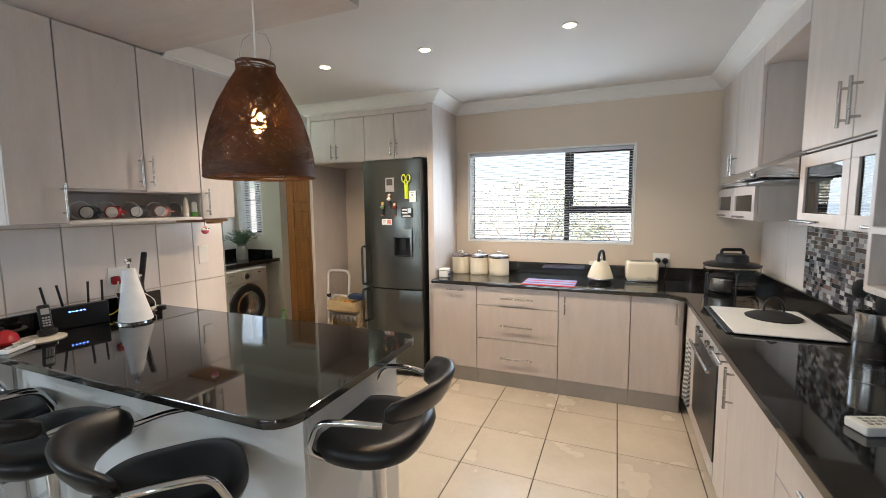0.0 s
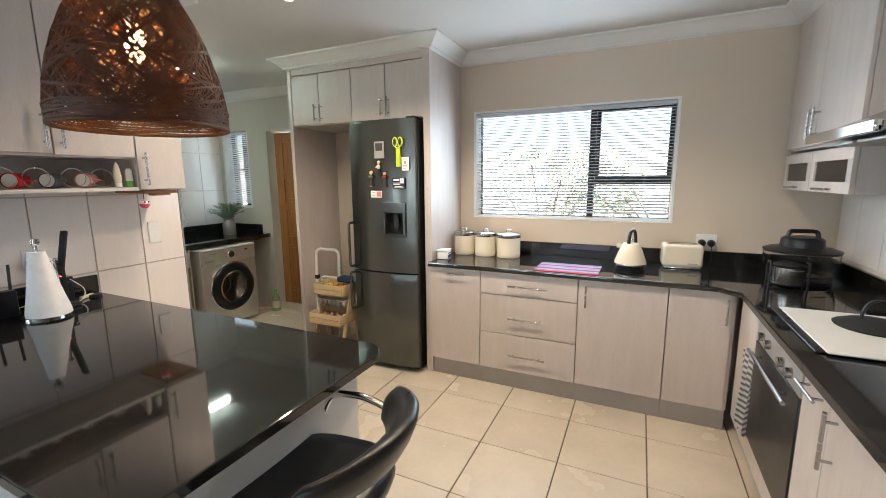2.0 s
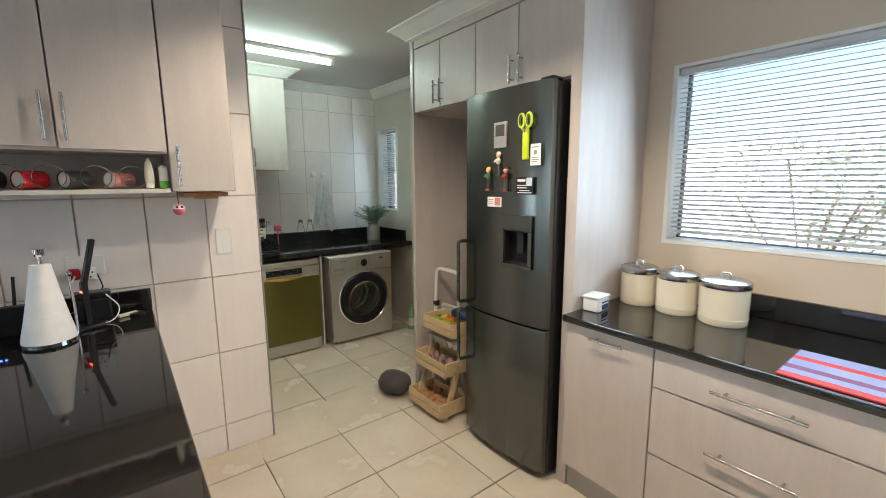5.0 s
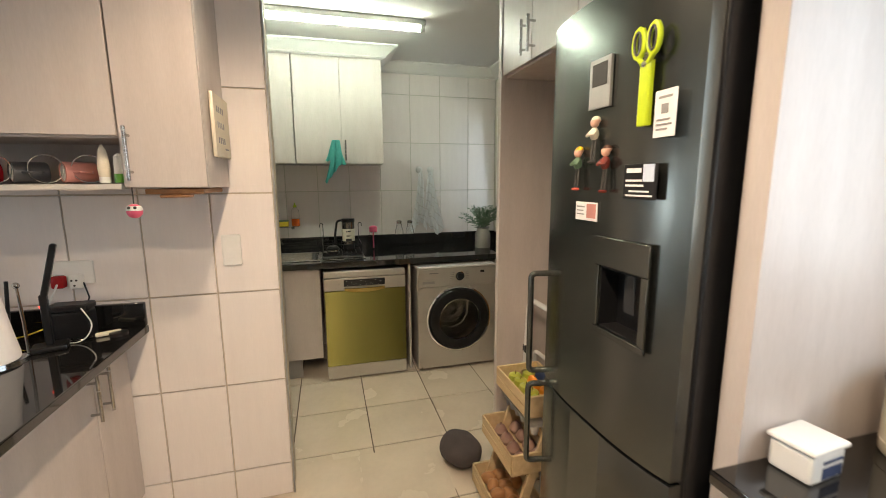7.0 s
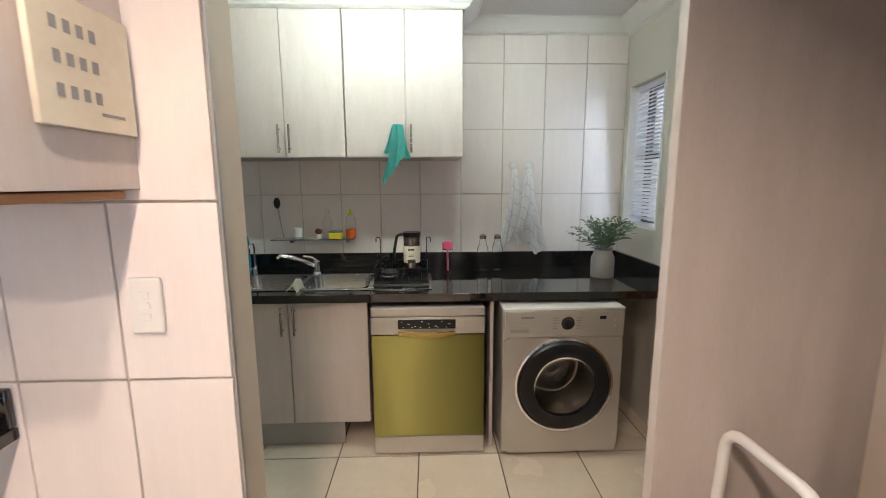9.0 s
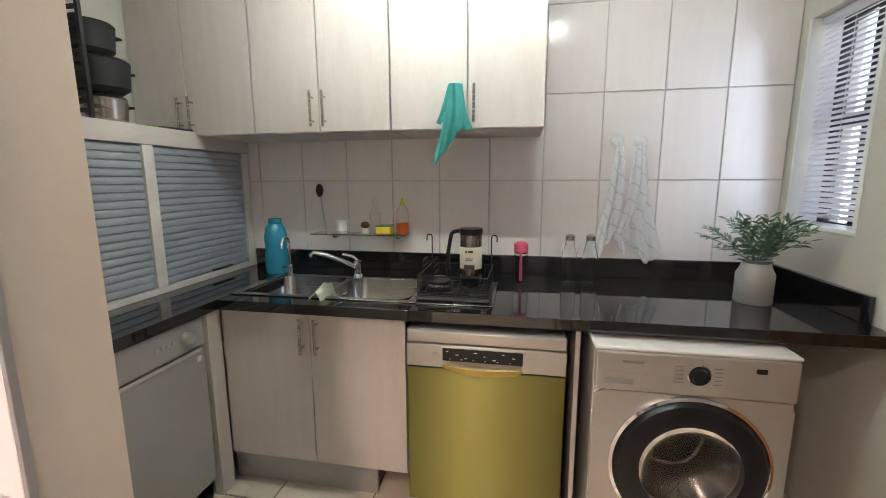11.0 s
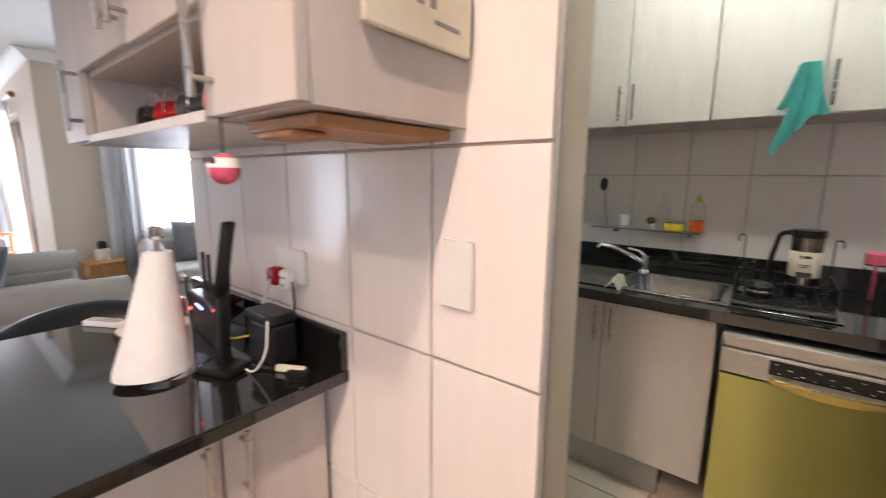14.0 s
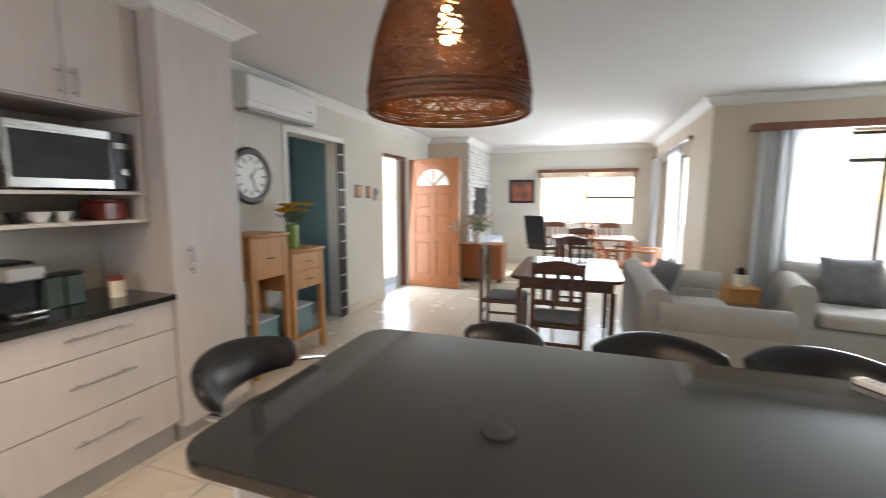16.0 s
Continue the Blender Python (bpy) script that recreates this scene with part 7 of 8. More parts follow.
ch = thing("potted_plant", pose(-4.235, 3.82, 0.9005), "leafy grey-green sprigs in a small metal milk churn", "plant")
part("churn", lathe(bm_new(), [(0.0001, 0), (0.066, 0), (0.068, 0.004), (0.068, 0.12), (0.055, 0.145), (0.05, 0.165), (0.06, 0.18), (0.053, 0.18), (0.044, 0.165), (0.0001, 0.15)], seg=32), GREYPL, ch, "galvanised metal churn")
lv, stv = foliage(30, 3, 0.17, 0.25, 0.048)
for b_ in (lv, stv):
    bmesh.ops.translate(b_, vec=(0, 0, 0.165), verts=b_.verts[:])
    for v in b_.verts:
        v.co.x, v.co.y = max(v.co.x, -0.33), min(v.co.y, 0.215)
part("leaves", lv, LEAF, ch)
part("stalks", stv, LEAF, ch)


TSTR = mat("white_cloth_with_fine_stripes", (0.86, 0.85, 0.84), (0.82, 0.81, 0.80), 14, 0.9, bump=0.04, fine=160, wear=0.06)
st = TSTR.node_tree
wv = st.nodes.new("ShaderNodeTexWave")
wv.bands_direction = "DIAGONAL"
wv.inputs["Scale"].default_value, wv.inputs["Distortion"].default_value = 7, 0.8
cr = st.nodes.new("ShaderNodeValToRGB")
cr.color_ramp.elements[0].position, cr.color_ramp.elements[1].position = 0.955, 0.99
cr.color_ramp.elements[0].color, cr.color_ramp.elements[1].color = (0.93, 0.925, 0.915, 1), (0.80, 0.775, 0.74, 1)
tc = st.nodes.new("ShaderNodeTexCoord")
st.links.new(tc.outputs["Object"], wv.inputs[0])
st.links.new(wv.outputs[0], cr.inputs[0])
st.links.new(cr.outputs[0], st.nodes["Principled BSDF"].inputs["Base Color"])


def flap(bm, w0, w1, h, tip, drift, off, amp, waves, seed, point=0.3, thick=0.004):
    """A gathered length of cloth hanging from a point: w0 wide at the top, w1 below, its hem drawn down to a corner at tip (-0.5 to 0.5)."""
    nx, nz, rows = 40, 30, []
    for j in range(nz + 1):
        u = j / nz
        row = []
        for i in range(nx + 1):
            q = i / nx - 0.5
            w = w0 + (w1 - w0) * u ** 0.8
            hem = 1 - point * abs(q - tip) / (0.5 + abs(tip)) - 0.015 * math.sin(21 * q + seed)
            fold = math.sin(2 * math.pi * waves * q + seed + 0.9 * u) + 0.35 * math.sin(5.3 * math.pi * waves * q + 2 * seed)
            x = q * w + drift * u * u + 0.008 * math.sin(3.3 * u + seed)
            row.append(bm.verts.new((x, off + amp * (0.25 + 0.75 * u) * fold * (1 - 0.6 * abs(q)), -h * u * (1 - (1 - hem) * u))))
        rows.append(row)
    fs = [bm.faces.new((a[i], a[i + 1], b[i + 1], b[i])) for a, b in zip(rows, rows[1:]) for i in range(nx)]
    bmesh.ops.solidify(bm, geom=fs, thickness=thick)
    return bm


TOWELS = ((3.329, ((0.026, 0.120, 0.56, -0.25, -0.035, -0.012, 0.012, 1.3, 1.0, 0.30), (0.024, 0.085, 0.53, 0.35, 0.030, 0.004, 0.010, 1.2, 2.6, 0.22))),
          (3.436, ((0.030, 0.175, 0.585, 0.15, 0.030, 0.004, 0.014, 1.6, 4.0, 0.20), (0.026, 0.110, 0.42, -0.4, -0.050, -0.016, 0.012, 1.2, 5.5, 0.12))))
for y, flaps in TOWELS:
    hk = thing("wall_hook", pose(XL + 0.012, y, 1.585, 0, 0, 90), "white round suction hook on the tiles", "hook", "suction hooks")
    part("disc", lathe(bm_new(), [(0.0001, 0), (0.030, 0), (0.032, 0.006), (0.02, 0.018), (0.0001, 0.02)], seg=24), WPLAS, hk, at=pose(0, 0.0, 0, 90, 0, 0))
    part("peg", tube(bm_new(), [(0, -0.015, -0.008), (0, -0.03, -0.02), (0, -0.042, -0.016), (0, -0.045, -0.004)], 0.005, 8), WPLAS, hk)
    tw = thing("hand_towel", pose(XL + 0.050, y, 1.562, 0, 0, 90), "white towel with fine stripes on a hook", "towel", "towels on hooks")
    for f in flaps:
        part("fold", flap(bm_new(), *f), TSTR, tw, angle=70)
    part("loop", tube(bm_new(), [(-0.008, 0.0, 0.0), (-0.004, 0.004, 0.018), (0.004, 0.004, 0.018), (0.008, 0.0, 0.0)], 0.002, 6), TSTR, tw)
dc = thing("dish_cloth", pose(-4.158, 2.583, 1.795, 0, 0, 90), "teal dishcloth hung over a cabinet handle", "cloth")
part("fold", flap(bm_new(), 0.045, 0.120, 0.325, -0.42, -0.020, -0.022, 0.012, 1.1, 0.6, 0.45, 0.003), TEAL, dc, angle=70)
part("fold", flap(bm_new(), 0.055, 0.125, 0.19, 0.30, 0.022, -0.004, 0.010, 1.2, 2.2, 0.25, 0.003), TEAL, dc, angle=70)
part("fold", flap(bm_new(), 0.035, 0.080, 0.16, -0.30, -0.045, -0.010, 0.008, 1.0, 3.8, 0.10, 0.003), TEAL, dc, angle=70)

tl = thing("tube_light", pose(-3.585, 2.545, CEIL), "long lit fluorescent tube on the ceiling", "tube light")
part("batten", box(bm_new(), -0.022, 0.022, -0.62, 0.62, -0.035, -0.001, 0.004), WHITE, tl)
part("tube", cyl(bm_new(), (0, -0.585, -0.055), (0, 0.585, -0.055), 0.014, seg=16), TUBEGLOW, tl, "glowing white tube")
for s in (-1, 1):
    part("end_cap", box(bm_new(), -0.02, 0.02, s * 0.6 - 0.014, s * 0.6 + 0.014, -0.075, -0.0355, 0.004), WHITE, tl)


def panel_door(name, m, w, h, material, label, fan=False):
    """A six-panel door; local x along it, z up, thickness along y."""
    d = thing(name, m, label, "door", kind="structure")
    t = 0.04
    st = 0.11
    part("stile", box(bm_new(), 0, st, 0, t, 0.01, h, 0.002), material, d)
    part("stile", box(bm_new(), w - st, w, 0, t, 0.01, h, 0.002), material, d)
    rails = [(0.01, 0.20), (0.76, 0.86), (1.18, 1.27), (h - 0.52, h - 0.44), (h - 0.11, h)]
    for a, b in rails:
        part("rail", box(bm_new(), st, w - st, 0.0005, t - 0.0005, a, b, 0.002), material, d)
    part("muntin", box(bm_new(), w / 2 - 0.045, w / 2 + 0.045, 0.0008, t - 0.0008, 0.20, h - 0.52, 0.002), material, d)
    cells = [(0.20, 0.76), (0.86, 1.18), (1.27, h - 0.52)]
    for a, b in cells:
        for x0, x1 in ((st, w / 2 - 0.045), (w / 2 + 0.045, w - st)):
            bm = box(bm_new(), x0, x1, 0.013, t - 0.013, a, b)
            box(bm, x0 + 0.03, x1 - 0.03, 0.005, t - 0.005, a + 0.03, b - 0.03, 0.008)
            part("panel", bm, material, d)
    if fan:
        part("fan_board", box(bm_new(), st, w - st, 0.010, 0.014, h - 0.44, h - 0.11), material, d)
        n = 4
        for k in range(n):
            bm = bm_new()
            a0, a1 = math.pi * k / n + 0.05, math.pi * (k + 1) / n - 0.05
            o = [(0.03 * math.cos((a0 + a1) / 2), 0.03 * math.sin((a0 + a1) / 2))] + [(0.265 * math.cos(a0 + (a1 - a0) * j / 8), 0.265 * math.sin(a0 + (a1 - a0) * j / 8)) for j in range(9)]
            f = bm.faces.new([bm.verts.new((w / 2 + x, 0.0, h - 0.42 + z)) for x, z in o])
            r_ = bmesh.ops.extrude_face_region(bm, geom=[f])["geom"]
            bmesh.ops.translate(bm, vec=(0, t, 0), verts=[g for g in r_ if isinstance(g, bmesh.types.BMVert)])
            part("pane", bm, FANGL, d, "fan-shaped glass pane")
    else:
        bm = box(bm_new(), st, w - st, 0.013, t - 0.013, h - 0.44, h - 0.11)
        part("panel", bm, material, d)
    hd_ = part("door_handle", tube(bm_new(), bend([(w - 0.05, -0.002, 1.0), (w - 0.05, -0.05, 1.0), (w - 0.17, -0.05, 1.0)], 0.015), 0.009, 10), STEEL, d)
    part("escutcheon", box(bm_new(), w - 0.072, w - 0.028, -0.005, 0.0, 0.90, 1.08, 0.002), STEEL, hd_)
    return d


FANGL = mat("frosted_fan_glass", (0.75, 0.70, 0.62), (0.6, 0.5, 0.42), 6, 0.15)
panel_door("door_1", pose(LD[0] + 0.012, YL + 0.10, 0), LD[1] - LD[0] - 0.024, 2.04, PINE, "closed varnished pine door in the laundry")
lb = thing("cleaner_bottle", pose(-3.76, 3.98, 0.003), "green plastic cleaning bottle on the laundry floor", "bottle")
part("body", lathe(bm_new(), [(0.0001, 0), (0.045, 0), (0.047, 0.01), (0.045, 0.15), (0.02, 0.21), (0.016, 0.225)], seg=24), mat("pale_green_plastic", (0.30, 0.42, 0.22), None, 6, 0.3), lb)
part("cap", lathe(bm_new(), [(0.018, 0.226), (0.018, 0.255), (0.0001, 0.257)], seg=16), GREEN, lb)
part("label", lathe(bm_new(), [(0.0475, 0.04), (0.0478, 0.045), (0.047, 0.12)], seg=24), CALEND, lb)


# ---- living room ----
panel_door("front_door", pose(XR - 0.055, FY0 + 0.035, 0, 0, 0, 176), 0.86, 2.04, REDPINE, "open six-panel pine front door with a fan light", True)
bm = bm_new()
for y in (FY0, FY1 - 0.05):
    box(bm, XR + 0.02, XR + 0.10, y, y + 0.05, 0, 2.08, 0.003)
box(bm, XR + 0.02, XR + 0.10, FY0 + 0.05, FY1 - 0.05, 2.03, 2.08, 0.003)
structure("door_frame", bm, MAHOG, "dark wooden front door frame", "door frame")
gt = thing("security_gate", pose(XR - 0.03, DY0 + 0.01, 0), "black folding security gate pushed open", "gate")
for k in range(5):
    part("upright", box(bm_new(), -0.03 + 0.004 * (k % 2), -0.008 + 0.004 * (k % 2), 0.03 * k, 0.03 * k + 0.018, 0.02, 2.06, 0.002), ALUD, gt)
for k in range(10):
    part("cross_link", box(bm_new(), -0.036, -0.031, 0.0, 0.14, 0.12 + 0.2 * k, 0.135 + 0.2 * k), GREYPL, gt)
bm = bm_new()
for y in (DY0 - 0.06, DY1):
    box(bm, XR - 0.012, XR - 0.001, y, y + 0.06, 0, 2.13, 0.003)
box(bm, XR - 0.012, XR - 0.001, DY0, DY1, 2.071, 2.13, 0.003)
structure("door_frame_2", bm, WHITE, "white doorway surround", "door frame")

ac = thing("air_conditioner", pose(XR - 0.001, -0.84, 2.13, 0, 0, -90), "white wall-mounted air conditioner", "air conditioner")
part("case", box(bm_new(), -0.46, 0.46, -0.20, 0.0, 0.02, 0.29, 0.03, 4), WPLAS, ac)
part("louvre", box(bm_new(), -0.43, 0.43, -0.19, -0.06, 0.0, 0.018, 0.004), GREYPL, ac)
part("panel", box(bm_new(), -0.45, 0.45, -0.207, -0.2005, 0.075, 0.27, 0.003), WPLAS, ac)
part("display", box(bm_new(), 0.30, 0.36, -0.2085, -0.2065, 0.11, 0.125), GREYPL, ac)
ck = thing("wall_clock", pose(XR - 0.001, -0.59, 1.62, 0, 0, -90) @ Matrix.Diagonal((1.2, 1, 1.2, 1)), "round wall clock with a dark rim", "clock")
part("face", lathe(bm_new(), [(0.0001, 0.012), (0.165, 0.012), (0.165, 0.0)], seg=40), WPLAS, ck, at=pose(0, 0, 0, 90, 0, 0))
part("rim", lathe(bm_new(), [(0.155, 0.013), (0.16, 0.03), (0.19, 0.03), (0.205, 0.01), (0.205, 0.0)], seg=40), ALUD, ck, at=pose(0, 0, 0, 90, 0, 0))
for k in range(12):
    a = math.pi * k / 6
    part("hour_mark", box(bm_new(), -0.006, 0.006, -0.0145, -0.0125, 0.105, 0.14), INK, ck, at=pose(0, 0, 0, 0, 360 * k / 12, 0))
for a, l in ((40, 0.08), (160, 0.12)):
    part("clock_hand", box(bm_new(), -0.004, 0.004, -0.018, -0.0155, -0.015, l), INK, ck, at=pose(0, 0, 0, 0, a, 0))


def wood_cabinet(m, w, d, h, label, top_drawers):
    c = thing("wooden_cabinet", m, label, "cabinet")
    part("top", box(bm_new(), -w / 2 - 0.015, w / 2 + 0.015, -0.015, d, h - 0.025, h, 0.004), OAK, c)
    z0 = h - 0.36
    part("body", box(bm_new(), -w / 2, w / 2, 0.015, d - 0.01, z0, h - 0.0255), OAK, c)
    for x in (-w / 2, w / 2 - 0.045):
        for y in (0.0, d - 0.055):
            part("leg", box(bm_new(), x, x + 0.045, y, y + 0.045, 0, h - 0.026, 0.003), OAK, c)
    n = 2 if top_drawers else 1
    for k in range(n):
        a, b = z0 + 0.33 / n * k + 0.006, z0 + 0.33 / n * (k + 1) - 0.006
        f = part("drawer_front" if top_drawers else "door", box(bm_new(), -w / 2 + 0.048, w / 2 - 0.048, 0.002, 0.014, a, b, 0.003), OAK, c)
        part("handle", tube(bm_new(), bend([(-0.03, 0.004, (a + b) / 2), (-0.03, -0.02, (a + b) / 2), (0.03, -0.02, (a + b) / 2), (0.03, 0.004, (a + b) / 2)], 0.01), 0.004, 8), ALUD, f)
    part("shelf", box(bm_new(), -w / 2 + 0.01, w / 2 - 0.01, 0.02, d - 0.02, 0.16, 0.18, 0.002), OAK, c)
    return c


wood_cabinet(pose(0.79, -0.37, 0, 0, 0, -90), 0.42, 0.36, 1.15, "tall honey-coloured wooden cabinet against the wall", False)
wood_cabinet(pose(0.78, -0.84, 0, 0, 0, -90), 0.46, 0.37, 0.98, "honey-coloured wooden cabinet with two drawers", True)
for y, z in ((-0.37, 0.181), (-0.84, 0.181)):
    bk = thing("storage_basket", pose(0.97, y, z), "blue-grey storage basket on the cabinet shelf", "basket", "storage baskets")
    part("basket", box(bm_new(), -0.12, 0.13, -0.13, 0.13, 0, 0.24, 0.012, 2), BLUEW, bk)
    part("rim", box(bm_new(), -0.125, 0.135, -0.135, 0.135, 0.2405, 0.262, 0.005), LIGHTC, bk)
vs_ = thing("flower_vase", pose(0.93, -0.82, 0.9805) @ Matrix.Diagonal((1.15, 1.15, 1.12, 1)), "green glass vase of yellow flowers", "flowers")
part("vase", lathe(bm_new(), [(0.0001, 0), (0.05, 0), (0.052, 0.01), (0.046, 0.10), (0.052, 0.19), (0.047, 0.19), (0.04, 0.1), (0.0001, 0.02)], seg=24), mat("pale_green_glaze", (0.28, 0.42, 0.12), None, 6, 0.2), vs_)
rnd = random.Random(4)
for k in range(11):
    a, r = rnd.uniform(0, 6.28), rnd.uniform(0.04, 0.15)
    p = Vector((r * math.cos(a), r * math.sin(a), 0.27 + rnd.uniform(0, 0.08)))
    part("stem", tube(bm_new(), [(0, 0, 0.05), (p.x * 0.4, p.y * 0.4, 0.17), tuple(p)], 0.003, 5), LEAF, vs_)
    bm = bm_new()
    for j in range(14):
        b = 2 * math.pi * j / 14
        for rr, zz, ln in ((0.004, 0.0, 0.062), (0.002, 0.008, 0.042)):
            c0 = p + Vector((math.cos(b) * rr, math.sin(b) * rr, zz))
            c1 = p + Vector((math.cos(b) * ln, math.sin(b) * ln, zz + 0.022))
            sd = Vector((-math.sin(b), math.cos(b), 0)) * 0.015
            m_ = c0.lerp(c1, 0.6)
            bm.faces.new([bm.verts.new(q) for q in (c0, m_ + sd, c1, m_ - sd)])
    part("blossom", bm, PETAL, vs_)
lvb, _st = foliage(9, 6, 0.10, 0.11, 0.05)
_st.free()
bmesh.ops.translate(lvb, vec=(0, 0, 0.2), verts=lvb.verts[:])
part("leaves", lvb, LEAF, vs_)
for y, w, z in ((-2.40, 0.14, 1.44), (-2.66, 0.09, 1.43)):
    pf = thing("picture", pose(XR - 0.001, y, z, 0, 0, -90), "small dark framed picture on the wall", "picture", "small wall pictures")
    part("frame", box(bm_new(), -w / 2, w / 2, -0.02, 0, 0, 0.16, 0.003), ALUD, pf)
    part("sheet", box(bm_new(), -w / 2 + 0.015, w / 2 - 0.015, -0.022, -0.0205, 0.015, 0.145), OAK, pf)
ic = thing("intercom", pose(XR - 0.001, -2.86, 1.40, 0, 0, -90), "grey door intercom beside the front door", "intercom")
part("case", box(bm_new(), -0.05, 0.05, -0.03, 0, 0, 0.17, 0.008, 2), GREYPL, ic)
part("screen", box(bm_new(), -0.035, 0.035, -0.032, -0.0295, 0.08, 0.15), BLACK, ic)

# chest with a plant, chimney breast
chs = thing("wooden_chest", pose(-0.25, -4.97, 0), "red-brown wooden chest beside the front door", "chest")
part("body", box(bm_new(), -0.05, 0.66, 0.0, 0.42, 0.06, 0.62, 0.006), REDPINE, chs)
part("lid", box(bm_new(), -0.07, 0.68, -0.01, 0.44, 0.621, 0.655, 0.006), REDPINE, chs)
for x in (-0.03, 0.58):
    part("foot", box(bm_new(), x, x + 0.06, 0.02, 0.38, 0, 0.06, 0.004), DARKW, chs)
fp = thing("flowering_plant", pose(0.16, -4.74, 0.656), "potted plant with coral flowers on the chest", "plant")
part("pot", lathe(bm_new(), [(0.0001, 0), (0.07, 0), (0.09, 0.17), (0.08, 0.17), (0.0001, 0.15)], seg=24), WPLAS, fp)
lvb, stb = foliage(26, 8, 0.30, 0.25, 0.10)
for b_ in (lvb, stb):
    bmesh.ops.translate(b_, vec=(0, 0, 0.15), verts=b_.verts[:])
part("leaves", lvb, GARDEN, fp)
part("stalks", stb, LEAF, fp)
bm = bm_new()
rnd = random.Random(2)
for k in range(40):
    a, r = rnd.uniform(0, 6.28), rnd.uniform(0.05, 0.24)
    c0 = Vector((r * math.cos(a), r * math.sin(a), 0.36 + rnd.uniform(-0.06, 0.14)))
    ball(bm, c0, rnd.uniform(0.010, 0.02), seg=8)
part("blossoms", bm, RPETAL, fp)
cl = thing("stone_cladding", pose(0.449, -5.95, 0), "white stacked-stone cladding with a fireplace opening", "stone cladding")
rnd = random.Random(11)
bm = box(bm_new(), -0.001, 0.02, -0.94, 0.94, 0.0, 2.43)
part("backing", bm, STONE, cl, at=pose(-0.01, 0, 0))
z = 0.62
while z < 2.40:
    h = rnd.uniform(0.05, 0.09)
    y = -0.94
    while y < 0.93:
        w = rnd.uniform(0.14, 0.34)
        y1 = min(y + w, 0.94)
        if not (1.0 < z < 1.66 and y1 > -0.45 and y < 0.45):
            me_ = mesh("stone", box(bm_new(), -0.035 - rnd.uniform(0, 0.02), -0.012, y + 0.003, y1 - 0.003, z + 0.002, z + h - 0.002, 0.006), STONE)
            share("stone", me_, cl, Matrix())
        y = y1
    z += h
part("fire_box", box(bm_new(), -0.05, -0.0125, -0.45, 0.45, 1.02, 1.64, 0.004), BLACK, cl, "black fireplace insert")
wc = thing("low_unit", pose(0.41, -5.9, 0, 0, 0, -90), "pale painted low unit below the fireplace", "low cabinet")
part("body", box(bm_new(), -0.9, 0.9, -0.30, -0.02, 0, 0.60, 0.004), WHITE, wc)
part("top", box(bm_new(), -0.92, 0.92, -0.34, -0.02, 0.601, 0.63, 0.003), LIGHTC, wc)
for k in range(3):
    part("door", box(bm_new(), -0.88 + 0.59 * k, -0.31 + 0.59 * k, -0.312, -0.3005, 0.05, 0.58, 0.003), WHITE, wc)
pc = thing("framed_painting", pose(-0.28, YF + 0.002, 1.33, 0, 0, 180), "dark-framed painting in warm colours", "painting")
part("frame", box(bm_new(), -0.27, 0.27, -0.03, 0, 0, 0.50, 0.006), ALUD, pc)
part("canvas", box(bm_new(), -0.22, 0.22, -0.033, -0.0305, 0.05, 0.45), mat("warm_abstract_paint", (0.45, 0.13, 0.06), (0.08, 0.05, 0.05), 5, 0.6), pc)

# far dining set
ft = thing("far_table", pose(-1.75, -5.6, 0), "dark wooden table by the far window", "table")
part("tabletop", box(bm_new(), -0.7, 0.7, -0.45, 0.45, 0.72, 0.755, 0.006), MAHOG, ft)
for x in (-0.62, 0.55):
    for y in (-0.38, 0.31):
        part("leg", box(bm_new(), x, x + 0.07, y, y + 0.07, 0, 0.7195, 0.004), MAHOG, ft)
single("table_basket", lathe(bm_new(), [(0.0001, 0), (0.14, 0), (0.17, 0.12), (0.16, 0.12), (0.0001, 0.02)], seg=24), CRATE, "pale woven basket on the far table", "basket", pose(-1.6, -5.5, 0.7555))


